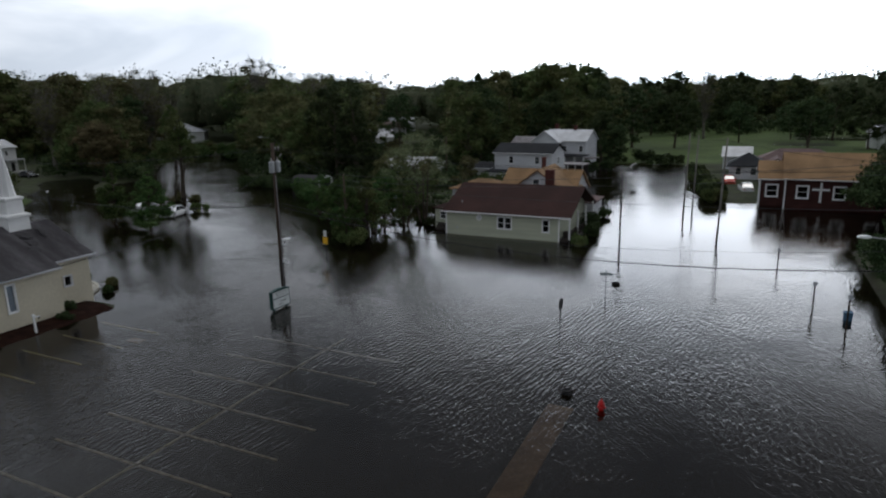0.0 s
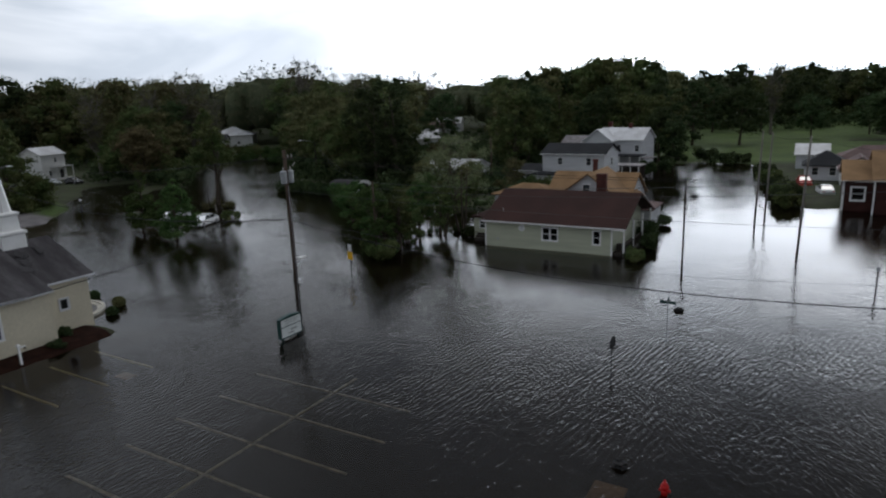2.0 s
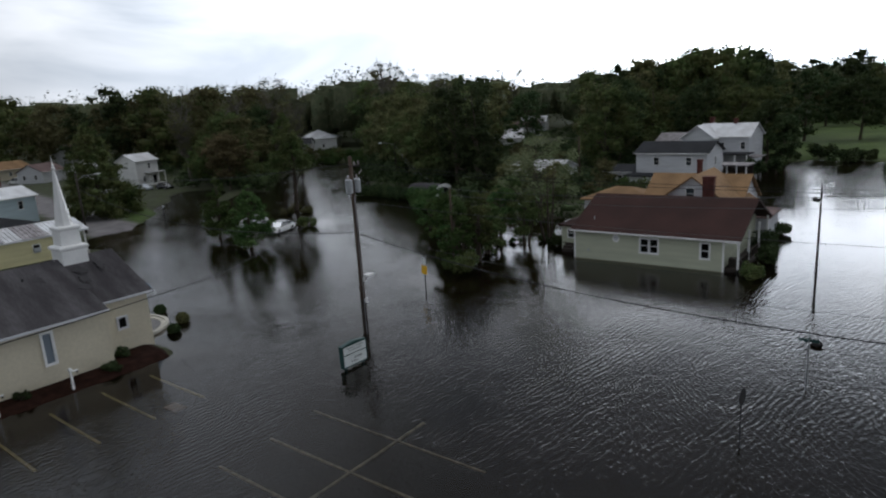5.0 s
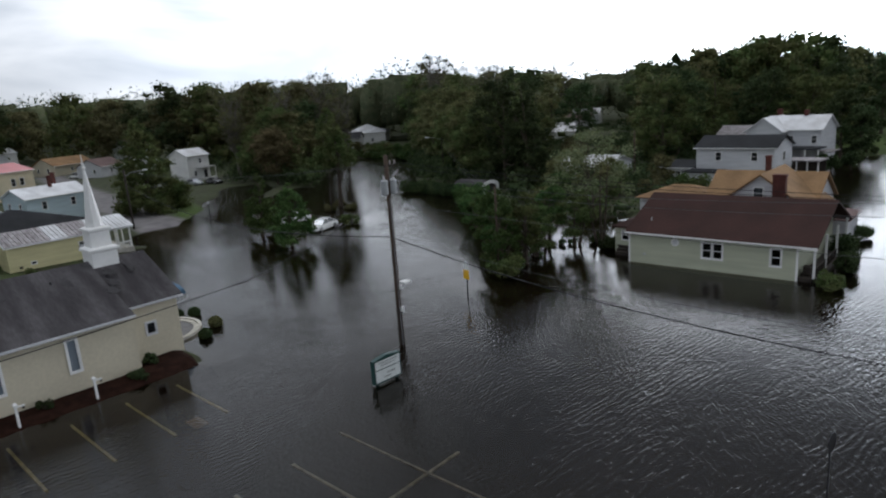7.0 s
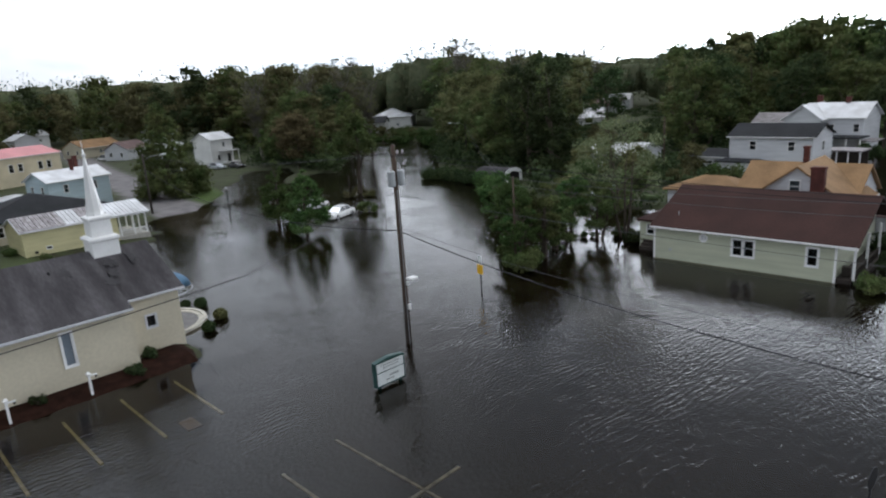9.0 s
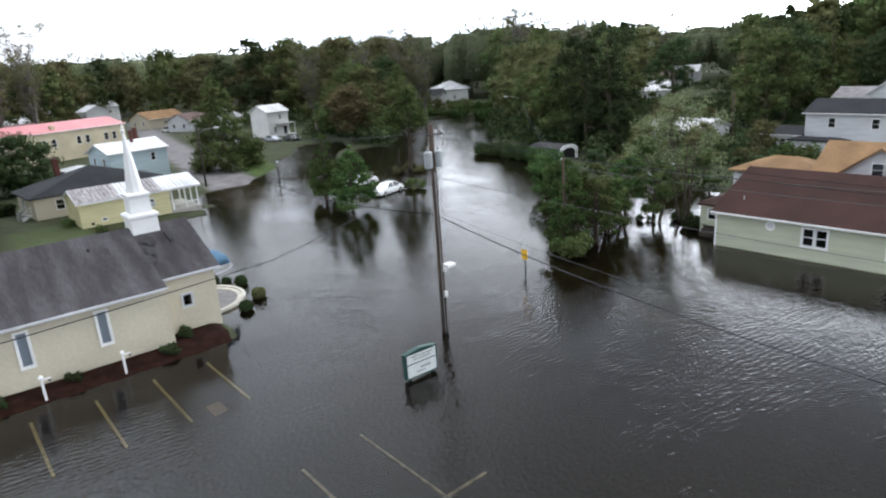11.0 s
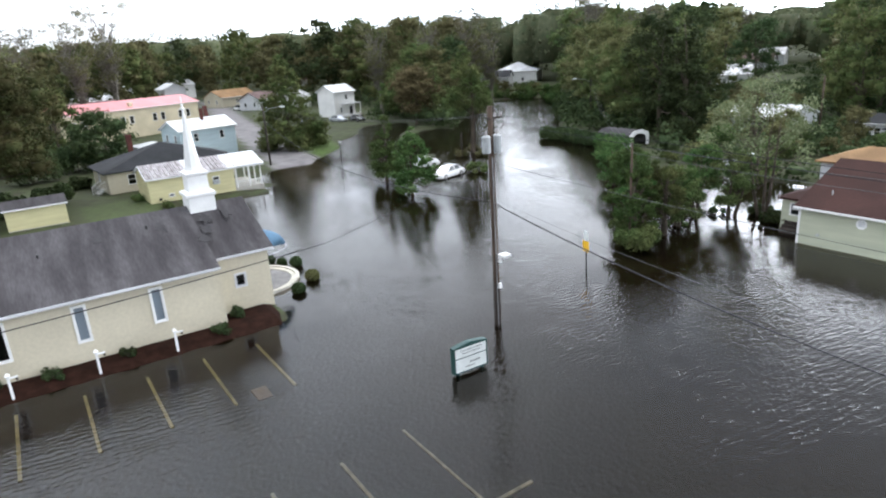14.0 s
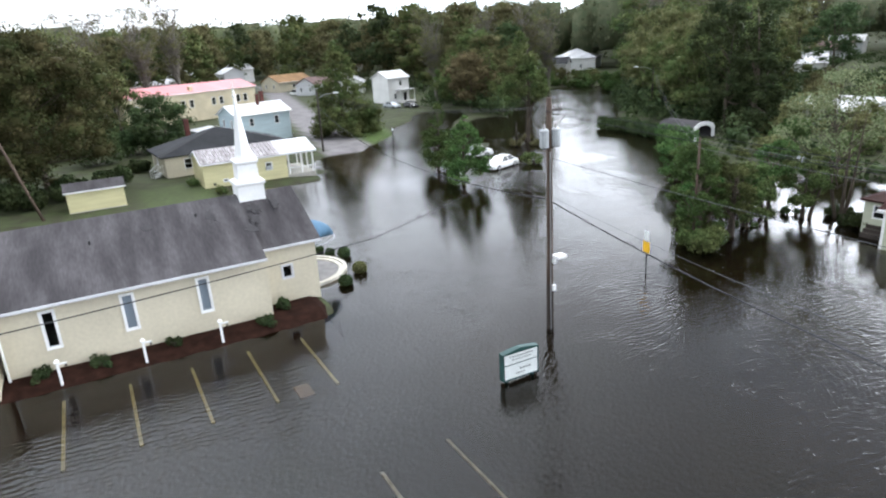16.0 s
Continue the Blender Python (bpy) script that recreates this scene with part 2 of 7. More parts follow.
BROWN_SHINGLE = mat("dark_red_brown_shingle", (0.043, 0.018, 0.015), 0.9, 0.28, 3.0, 8.0, 0.02)
TAN_SHINGLE = mat("tan_orange_shingle", (0.27, 0.165, 0.085), 0.92, 0.25, 2.6, 8.0, 0.02)
DARK_SHINGLE = mat("charcoal_shingle", (0.023, 0.0245, 0.028), 0.9, 0.3, 2.5, 8.0, 0.02)
MAUVE_SHINGLE = mat("faded_brown_shingle", (0.16, 0.11, 0.105), 0.9, 0.25, 2.5, 8.0, 0.02)
CREAM = mat("cream_painted_block", (0.57, 0.52, 0.4), 0.8, 0.1, 3.5, 5.0, 0.006)
SAGE = mat("pale_sage_siding", (0.47, 0.49, 0.37), 0.7, 0.1, 3.5, 12.0, 0.004, stretch=(1, 1, 8))
WHITE = mat("white_paint", (0.82, 0.82, 0.81), 0.55, 0.08, 2.0, 12.0, 0.003)
OFFWHITE = mat("grey_white_siding", (0.6, 0.61, 0.63), 0.7, 0.1, 3.0, 10.0, 0.004, stretch=(1, 1, 8))
YELLOW = mat("pale_yellow_siding", (0.62, 0.57, 0.33), 0.7, 0.1, 3.0, 10.0, 0.004, stretch=(1, 1, 8))
BLUE = mat("pale_blue_siding", (0.5, 0.61, 0.65), 0.7, 0.1, 3.0, 10.0, 0.004, stretch=(1, 1, 8))
TANWALL = mat("tan_stucco", (0.58, 0.51, 0.36), 0.85, 0.15, 3.0, 10.0, 0.006)
METAL_ROOF = mat("galvanised_roof", (0.66, 0.67, 0.69), 0.45, 0.18, 2.4, 9.0, 0.004, metal=0.1, tint=(0.5, 0.5, 0.51), obj_random=0.1)
RUST_ROOF = mat("weathered_roof_panel", (0.32, 0.3, 0.31), 0.65, 0.3, 0.9, 6.0, 0.004, tint=(0.2, 0.18, 0.18), stretch=(1, 3, 1), obj_random=0.15)
RED_ROOF = mat("faded_red_metal_roof", (0.58, 0.22, 0.23), 0.5, 0.12, 4.0, 6.0, 0.004)
BRICK = mat("red_brick", (0.05, 0.017, 0.014), 0.85, 0.3, 1.2, 9.0, 0.01)
CHIM = mat("chimney_brick", (0.1, 0.034, 0.028), 0.85, 0.3, 0.6, 12.0, 0.01)
WOOD = mat("weathered_pole_wood", (0.085, 0.06, 0.045), 0.85, 0.35, 0.8, 14.0, 0.01, stretch=(3, 3, 0.4))
DARKWOOD = mat("dark_wet_wood", (0.045, 0.036, 0.03), 0.7, 0.3, 0.8, 14.0, 0.008)
BARK = mat("bark", (0.085, 0.068, 0.052), 0.9, 0.35, 0.6, 9.0, 0.03, stretch=(2, 2, 0.5))
PALEBARK = mat("pale_bare_bark", (0.15, 0.135, 0.115), 0.9, 0.3, 0.6, 9.0, 0.03)
STEEL = mat("grey_galvanised_steel", (0.36, 0.37, 0.38), 0.45, 0.15, 0.5, 14.0, 0.002, metal=0.7)
BLACKM = mat("black_metal", (0.02, 0.02, 0.022), 0.5, 0.2, 0.5, 10.0)
LIGHTGREY = mat("transformer_grey_paint", (0.4, 0.42, 0.43), 0.45, 0.1, 0.5, 8.0)
SIGNGREEN = mat("dark_green_sign_frame", (0.018, 0.06, 0.055), 0.4, 0.2, 0.6, 9.0)
SIGNWHITE = mat("white_sign_panel", (0.66, 0.69, 0.68), 0.4, 0.08, 0.6, 9.0)
SIGNGREY = mat("grey_sign_writing", (0.16, 0.18, 0.17), 0.5, 0.1, 0.5, 9.0)
SIGNYELLOW = mat("yellow_sign_sheet", (0.75, 0.42, 0.02), 0.45, 0.1, 0.4, 9.0)
SIGNRED = mat("sign_red", (0.4, 0.02, 0.02), 0.45, 0.1, 0.4, 9.0)
HYDRED = mat("hydrant_red", (0.45, 0.012, 0.012), 0.4, 0.2, 0.2, 12.0)
ROADLINE = mat("yellow_line_paint", (0.64, 0.61, 0.34), 0.8, 0.3, 0.35, 6.0)
WHITELINE = mat("white_line_paint", (0.54, 0.56, 0.54), 0.8, 0.35, 0.35, 6.0)
CONCRETE = mat("pale_concrete", (0.42, 0.4, 0.36), 0.85, 0.2, 1.0, 9.0, 0.006)
TANPATH = mat("sandy_concrete_path", (0.3, 0.22, 0.15), 0.9, 0.3, 1.6, 5.0, 0.006)
MULCH = mat("brown_mulch", (0.023, 0.0105, 0.0075), 0.95, 0.4, 0.5, 14.0, 0.03, spec=0.06)
AWNING = mat("blue_awning_canvas", (0.06, 0.135, 0.215), 0.7, 0.15, 1.0, 8.0)
CARWHITE = mat("white_car_paint", (0.72, 0.73, 0.72), 0.25, 0.05, 0.8, 5.0, spec=0.5)
CARSILVER = mat("silver_car_paint", (0.42, 0.45, 0.48), 0.28, 0.06, 0.8, 5.0, metal=0.3, spec=0.5)
CARBLACK = mat("black_car_paint", (0.012, 0.012, 0.014), 0.22, 0.1, 0.8, 5.0, spec=0.5)
CARRED = mat("red_car_paint", (0.5, 0.05, 0.03), 0.3, 0.06, 0.8, 5.0, spec=0.5)
TYRE = mat("rubber", (0.014, 0.014, 0.014), 0.8, 0.2, 0.3, 10.0)
RIM = mat("alloy_rim", (0.45, 0.45, 0.46), 0.35, 0.1, 0.3, 10.0, metal=0.8)
WIRE = mat("black_cable", (0.012, 0.012, 0.013), 0.6, 0.1, 2.0, 5.0)
# Paler than WIRE: sky reflected on the cables is put into the colour.
SHEENWIRE = mat("sky_sheen_cable", (0.09, 0.092, 0.095), 0.6, 0.15, 2.0, 5.0)
LAMPLENS = mat("pale_lamp_lens", (0.8, 0.82, 0.8), 0.3, 0.05, 0.3, 8.0)
CERAMIC = mat("insulator_ceramic", (0.4, 0.38, 0.36), 0.3, 0.1, 0.3, 8.0)
LEAF = leaf_mat("broadleaf_green", (0.07, 0.115, 0.04), (0.13, 0.15, 0.06))
LEAF_OLIVE = leaf_mat("olive_leaf", (0.105, 0.115, 0.05), (0.165, 0.16, 0.075))
LEAF_BRIGHT = leaf_mat("fresh_green_leaf", (0.05, 0.102, 0.032), (0.09, 0.14, 0.048))
LEAF_DARK = leaf_mat("dark_evergreen_leaf", (0.036, 0.06, 0.026), (0.066, 0.09, 0.038))
LEAF_BROWN = leaf_mat("browned_leaf", (0.115, 0.1, 0.05), (0.15, 0.125, 0.065))
LEAF_PALE = leaf_mat("silvery_green_leaf", (0.13, 0.17, 0.085), (0.2, 0.225, 0.125))
LEAF_MAG = leaf_mat("magnolia_leaf", (0.042, 0.06, 0.022), (0.085, 0.078, 0.034))


# ---- mesh helpers ----
def mesh_of(name, verts, faces, material, smooth=False):
    me = bpy.data.meshes.new(name)
    me.from_pydata([tuple(v) for v in verts], [], [tuple(f) for f in faces])
    if smooth:
        me.shade_smooth()
    me.materials.append(material)
    return me


def thing(name, at, label, category, group="", kind="", rz=0.0):
    e = new(name)
    e.matrix_basis = pose(*at, 0, 0, rz)
    return tagged(e, label, category, group, kind)


def part(name, bm, material, parent=None, label="", smooth=False):
    """Links a bmesh (or a ready mesh) as one mesh object under a thing or a part."""
    if isinstance(bm, bpy.types.Mesh):
        me = bm
    else:
        me = bpy.data.meshes.new(name)
        bmesh.ops.recalc_face_normals(bm, faces=bm.faces)
        bm.to_mesh(me)
        bm.free()
        if smooth:
            me.shade_smooth()
        me.materials.append(material)
    ob = new(name, me)
    if parent is not None:
        ob.parent = parent
    return tagged(ob, label)


def box(x0, x1, y0, y1, z0, z1, bm=None, bevel=0.0):
    bm = bm or bmesh.new()
    fresh = bmesh.ops.create_cube(bm, size=1)["verts"]
    for v in fresh:
        v.co = ((x0 + x1) / 2 + v.co.x * (x1 - x0), (y0 + y1) / 2 + v.co.y * (y1 - y0), (z0 + z1) / 2 + v.co.z * (z1 - z0))
    if bevel:
        es = {e for v in fresh for e in v.link_edges}
        bmesh.ops.bevel(bm, geom=list(es), offset=bevel, segments=2, affect="EDGES", profile=0.7)
    return bm


def tube(points, radii, sides=8, bm=None, cap=True):
    """A tapered tube along points."""
    bm = bm or bmesh.new()
    pts = [Vector(p) for p in points]
    if not isinstance(radii, (list, tuple)):
        radii = [radii] * len(pts)
    rings = []
    for i, p in enumerate(pts):
        d = (pts[min(i + 1, len(pts) - 1)] - pts[max(i - 1, 0)]).normalized()
        u = d.orthogonal().normalized() if abs(d.z) < 0.95 else Vector((1, 0, 0))
        u = (u - d * u.dot(d)).normalized()
        w = d.cross(u)
        rings.append([bm.verts.new(p + (u * math.cos(2 * math.pi * k / sides) + w * math.sin(2 * math.pi * k / sides)) * radii[i]) for k in range(sides)])
    for a, b in zip(rings, rings[1:]):
        for k in range(sides):
            bm.faces.new((a[k], a[(k + 1) % sides], b[(k + 1) % sides], b[k]))
    if cap:
        bm.faces.new(rings[0][::-1])
        bm.faces.new(rings[-1])
    return bm


def loft(rings, bm=None):
    """Closed rings of equal length joined into one skin with capped ends."""
    bm = bm or bmesh.new()
    vs = [[bm.verts.new(p) for p in r] for r in rings]
    n = len(rings[0])
    for a, b in zip(vs, vs[1:]):
        for k in range(n):
            bm.faces.new((a[k], a[(k + 1) % n], b[(k + 1) % n], b[k]))
    bm.faces.new(vs[0][::-1])
    bm.faces.new(vs[-1])
    return bm


# ---- ground and water ----
def smooth01(x):
    x = np.clip(x, 0, 1)
    return x * x * (3 - 2 * x)


def seg_dist(x, y, pts):
    best = np.full(np.shape(x), 1e9)
    for (ax, ay), (bx, by) in zip(pts, pts[1:]):
        dx, dy = bx - ax, by - ay
        k = np.clip(((x - ax) * dx + (y - ay) * dy) / (dx * dx + dy * dy), 0, 1)
        best = np.minimum(best, np.hypot(x - ax - k * dx, y - ay - k * dy))
    return best


def box_dist(x, y, x0, x1, y0, y1):
    """Signed distance to a box, negative inside."""
    qx, qy = np.abs(x - (x0 + x1) / 2) - (x1 - x0) / 2, np.abs(y - (y0 + y1) / 2) - (y1 - y0) / 2
    return np.hypot(np.maximum(qx, 0), np.maximum(qy, 0)) + np.minimum(np.maximum(qx, qy), 0)


STREET_NW = [(-50, 55), (-78, 76), (-104, 98), (-140, 134)]
STREET_W = [(-62, 48), (-84, 54), (-109, 71.5), (-126, 84)]
ROAD_N = [(-12, 60), (-13, 90), (-19, 139)]
WEST_ROAD = [(-60, 45), (-98, 52.5), (-174, 66), (-260, 84)]


def ground_z(x, y):
    """Height of the land: dry ground a little above the flood, streets and lots below it."""
    wob = 1.6 * np.sin(x * 0.31 + 1.3) * np.cos(y * 0.27) + 0.9 * np.sin(x * 0.83 + y * 0.61)
    d = box_dist(x, y, -56, 26, -80, 80)
    d = np.minimum(d, box_dist(x, y, -84, -50, 42, 60))
    d = np.minimum(d, box_dist(x, y, -79, -50, 32, 60))
    d = np.minimum(d, box_dist(x, y, -14, 26, 60, 97))
    d = np.minimum(d, seg_dist(x, y, [(-45, 60), (-66, 80), (-80, 90)]) - 6.5)
    d = np.minimum(d, seg_dist(x, y, STREET_NW) - 10.0)
    d = np.minimum(d, seg_dist(x, y, STREET_W) - 5.0)
    d = np.minimum(d, seg_dist(x, y, ROAD_N) - 11.5)
    d = np.minimum(d, seg_dist(x, y, [(-60, 45), (-89, 50)]) - 5.0)
    d = np.minimum(d, box_dist(x, y, -36, -10, 60, 100))
    d = np.minimum(d, box_dist(x, y, -47, -30, 60, 80))
    d = np.minimum(d, seg_dist(x, y, [(-92, 70), (-108, 84)]) - 4.5)
    d = np.minimum(d, seg_dist(x, y, [(-85, 86.5), (-70, 84.5)]) - 5.5)
    z = -0.3 + 0.75 * smooth01((d + wob * 0.5 + 3.0) / 7.0)
    # a low bank with trees and parked cars, just awash
    z = np.maximum(z, -0.3 + 0.26 * smooth01(1 - (np.hypot((x + 73) / 9.5, (y - 58.5) / 5.5) - 0.45) / 0.6))
    z = np.maximum(z, -0.3 + 0.3 * smooth01(1 - (np.hypot((x + 83) / 4.0, (y - 73) / 3.5) - 0.4) / 0.7))
    # bed along the chapel wall
    z = np.maximum(z, -0.3 + 0.52 * smooth01((-40.6 - x) / 2.6) * smooth01((31 - y) / 1.5) * smooth01((x + 58) / 3))
    # right-hand bank
    z = np.maximum(z, -0.3 + 0.55 * smooth01((x - 8.7) / 3) * smooth01((y - 38) / 5) * smooth01((74 - y) / 6))
    # roads on the dry side lie a little lower than the lawns
    z = z - 0.16 * smooth01(1 - (seg_dist(x, y, WEST_ROAD) - 3.4) / 1.2) * smooth01((-70 - x) / 20)
    # the fairways roll
    z = z + 0.5 * smooth01((y - 150) / 60) + 0.4 * np.sin(x * 0.021 + 2) * np.sin(y * 0.017) * smooth01((np.hypot(x, y) - 190) / 100)
    # standing water on the fairways
    for cx, cy, ax, ay in ((14.5, 211, 9, 6), (0, 229, 10, 5), (26, 240, 12, 5)):
        z = z - 1.3 * smooth01(1.6 - np.hypot((x - cx) / ax, (y - cy) / ay))
    return z


def axis_steps(lo, hi, inner_lo, inner_hi, fine):
    a = list(np.arange(inner_lo, inner_hi + 0.01, fine))
    s, p = fine, inner_hi
    while p < hi:
        s *= 1.35
        p += s
        a.append(p)
    s, p = fine, inner_lo
    while p > lo:
        s *= 1.35
        p -= s
        a.insert(0, p)
    return np.array(a)


gx, gy = axis_steps(-4000, 4000, -190, 45, 1.25), axis_steps(-1500, 4500, -40, 175, 1.25)
GX, GY = np.meshgrid(gx, gy, indexing="ij")
GZ = ground_z(GX, GY)
nx, ny = GX.shape
g_verts = np.stack([GX.ravel(), GY.ravel(), GZ.ravel()], 1).tolist()
idx = np.arange(nx * ny).reshape(nx, ny)
g_faces = np.stack([idx[:-1, :-1].ravel(), idx[1:, :-1].ravel(), idx[1:, 1:].ravel(), idx[:-1, 1:].ravel()], 1).tolist()


def ground_mat():
    """Wet asphalt under the flood, rough grass and leaf litter on the dry ground, chosen by height and by where the roads run."""
    m = bpy.data.materials.new("ground")
    m.use_nodes = True
    t = m.node_tree
    bs = t.nodes["Principled BSDF"]
    bs.inputs["Roughness"].default_value, bs.inputs["Specular IOR Level"].default_value = 0.9, 0.2
    at = t.nodes.new("ShaderNodeAttribute")
    at.attribute_name = "cover"
    co = t.nodes.new("ShaderNodeTexCoord")

    def noise_of(scale, detail=4.0):
        n = t.nodes.new("ShaderNodeTexNoise")
        n.inputs["Scale"].default_value, n.inputs["Detail"].default_value = scale, detail
        t.links.new(co.outputs["Object"], n.inputs["Vector"])
        return n.outputs["Fac"]

    def blend(fac, a, b):
        x = t.nodes.new("ShaderNodeMix")
        x.data_type = "RGBA"
        for key, v in (("Factor", fac), ("A", a), ("B", b)):
            if isinstance(v, tuple):
                x.inputs[key].default_value = (*v, 1)
            else:
                t.links.new(v, x.inputs[key])
        return x.outputs["Result"]

    def span(fac, lo, hi):
        r = t.nodes.new("ShaderNodeMapRange")
        r.inputs["From Min"].default_value, r.inputs["From Max"].default_value = lo, hi
        t.links.new(fac, r.inputs["Value"])
        return r.outputs["Result"]

    sep = t.nodes.new("ShaderNodeSeparateColor")
    t.links.new(at.outputs["Color"], sep.inputs["Color"])
    asphalt = blend(span(noise_of(0.25), 0.35, 0.65), (0.016, 0.0135, 0.011), (0.028, 0.023, 0.018))
    asphalt = blend(span(noise_of(6.0), 0.3, 0.7), asphalt, (0.03, 0.026, 0.022))
    grass = blend(span(noise_of(0.12), 0.35, 0.65), (0.06, 0.105, 0.025), (0.1, 0.155, 0.04))
    grass = blend(span(noise_of(2.5), 0.4, 0.75), grass, (0.05, 0.06, 0.024))
    litter = blend(span(noise_of(0.6), 0.35, 0.65), (0.036, 0.036, 0.02), (0.05, 0.066, 0.026))
    road = blend(span(noise_of(0.5), 0.35, 0.65), (0.14, 0.132, 0.135), (0.2, 0.188, 0.19))
    c = blend(sep.outputs["Red"], asphalt, grass)
    c = blend(sep.outputs["Green"], c, litter)
    c = blend(sep.outputs["Blue"], c, road)
    t.links.new(c, bs.inputs["Base Color"])
    b = t.nodes.new("ShaderNodeBump")
    b.inputs["Distance"].default_value, b.inputs["Strength"].default_value = 0.05, 0.5
    t.links.new(noise_of(5.0), b.inputs["Height"])
    t.links.new(b.outputs["Normal"], bs.inputs["Normal"])
    return m


g_me = mesh_of("ground", g_verts, g_faces, ground_mat(), True)
cover = g_me.color_attributes.new("cover", "FLOAT_COLOR", "POINT")
dry = smooth01((GZ + 0.12) / 0.2)
lawn = 0.6 * smooth01(1 - (box_dist(GX, GY, -87, -70, 23.5, 30)) / 2.5) + smooth01((GY - 140) / 12) * smooth01((GX + 62) / 8) + smooth01(1 - (np.hypot((GX + 112) / 18, (GY - 60) / 6) - 0.7) / 0.5) \
    + smooth01(1 - (np.hypot((GX + 73) / 9, (GY - 60) / 6) - 0.6) / 0.6)
lawn = np.clip(lawn, 0, 1)
litter = dry * (1 - lawn)
roadway = smooth01(1 - (seg_dist(GX, GY, WEST_ROAD) - 3.2) / 0.9) * smooth01((-72 - GX) / 12)
cols = np.stack([dry * lawn, litter, roadway, np.ones_like(dry)], -1).reshape(-1, 4)
cover.data.foreach_set("color", cols.ravel().astype(np.float32))
tagged(new("ground", g_me), "flooded asphalt lots, grass and leaf-strewn earth round them", "ground", kind="structure")

wx, wy = axis_steps(-260, 90, -80, 30, 10), axis_steps(-120, 260, -20, 100, 10)
WX, WY = np.meshgrid(wx, wy, indexing="ij")
wi = np.arange(WX.size).reshape(WX.shape)
w_me = mesh_of("flood_water", np.stack([WX.ravel(), WY.ravel(), np.zeros(WX.size)], 1).tolist(),
               np.stack([wi[:-1, :-1].ravel(), wi[1:, :-1].ravel(), wi[1:, 1:].ravel(), wi[:-1, 1:].ravel()], 1).tolist(), WATER)
tagged(new("water", w_me), "brown rippled flood water over streets and car parks", "water", kind="structure")


# ---- houses ----
def wall_panel(length, height, openings, thick=0.2, z0=0.0, gable=None):
    """A wall along +x, its outer face at y=0 and its body behind it (+y), with openings cut through; gable = height of a triangle on top."""
    bm = bmesh.new()
    us = sorted({0.0, length, *[o[0] for o in openings], *[o[1] for o in openings]})
    vs = sorted({z0, height, *[o[2] for o in openings], *[o[3] for o in openings]})
    for u0, u1 in zip(us, us[1:]):
        for v0, v1 in zip(vs, vs[1:]):
            cu, cv = (u0 + u1) / 2, (v0 + v1) / 2
            if not any(o[0] < cu < o[1] and o[2] < cv < o[3] for o in openings):
                box(u0, u1, 0, thick, v0, v1, bm)
    if gable:
        a = [bm.verts.new(p) for p in ((0, 0, height), (length, 0, height), (length / 2, 0, height + gable))]
        b = [bm.verts.new(p) for p in ((0, thick, height), (length, thick, height), (length / 2, thick, height + gable))]
        bm.faces.new(a)
        bm.faces.new(b[::-1])
        for i in range(3):
            bm.faces.new((a[i], b[i], b[(i + 1) % 3], a[(i + 1) % 3]))
    bmesh.ops.remove_doubles(bm, verts=bm.verts, dist=0.0005)
    return bm


def frame_mesh(w, h, t=0.09, depth=0.14, mid=True, bars=0):
    bm = box(0, w, -0.04, depth, 0, t)
    box(0, w, -0.04, depth, h - t, h, bm)
    box(0, t, -0.04, depth, t, h - t, bm)
    box(w - t, w, -0.04, depth, t, h - t, bm)
    if mid:
        box(t, w - t, 0.0, depth * 0.8, h / 2 - 0.03, h / 2 + 0.03, bm)
    for i in range(bars):
        u = t + (w - 2 * t) * (i + 1) / (bars + 1)
        box(u - 0.035, u + 0.035, 0.0, depth * 0.7, t, h - t, bm)
    return bm


def add_window(house, m, u, v, w, h, frame_m=None, lower=None, mid=True, bars=0, upper=None, surround=0.0):
    """A window set into the opening of a wall whose placing is m: frame, and a pane for each sash."""
    fr = part("window", frame_mesh(w, h, mid=mid, bars=bars), frame_m or WHITE, house, "white-framed window")
    fr.matrix_basis = m @ Matrix.Translation((u, 0, v))
    halves = ((0.05, h / 2, lower or GLASS), (h / 2, h - 0.05, upper or GLASS)) if mid else ((0.05, h - 0.05, lower or GLASS),)
    for a, b, g in halves:
        p = part("pane", box(0.05, w - 0.05, 0.05, 0.062, a, b), g, fr)
        p.visible_shadow = False
    if surround:
        s = surround
        bm = box(-s, w + s, -0.07, 0, -s, 0)
        box(-s, w + s, -0.07, 0, h, h + s, bm)
        box(-s, 0, -0.07, 0, 0, h, bm)
        box(w, w + s, -0.07, 0, 0, h, bm)
        part("surround", bm, frame_m or WHITE, fr)
    return fr


def gable_roof(L, D, eave, rise, over_e, over_g, thick=0.16):
    """Two slopes, ridge along x, centred; over_e past the eaves, over_g past the gables."""
    k = rise / (D / 2)
    y1, z1 = D / 2 + over_e, eave - over_e * k
    x1 = L / 2 + over_g
    prof = [(-y1, z1), (0, eave + rise), (y1, z1), (y1, z1 + thick), (0, eave + rise + thick * 1.1), (-y1, z1 + thick)]
    bm = bmesh.new()
    a = [bm.verts.new((-x1, y, z)) for y, z in prof]
    b = [bm.verts.new((x1, y, z)) for y, z in prof]
    for i in range(6):
        j = (i + 1) % 6
        bm.faces.new((a[i], a[j], b[j], b[i]))
    for q, flip in ((a, False), (b, True)):
        for f in ((0, 1, 4, 5), (1, 2, 3, 4)):
            bm.faces.new([q[i] for i in (f if not flip else f[::-1])])
    return bm


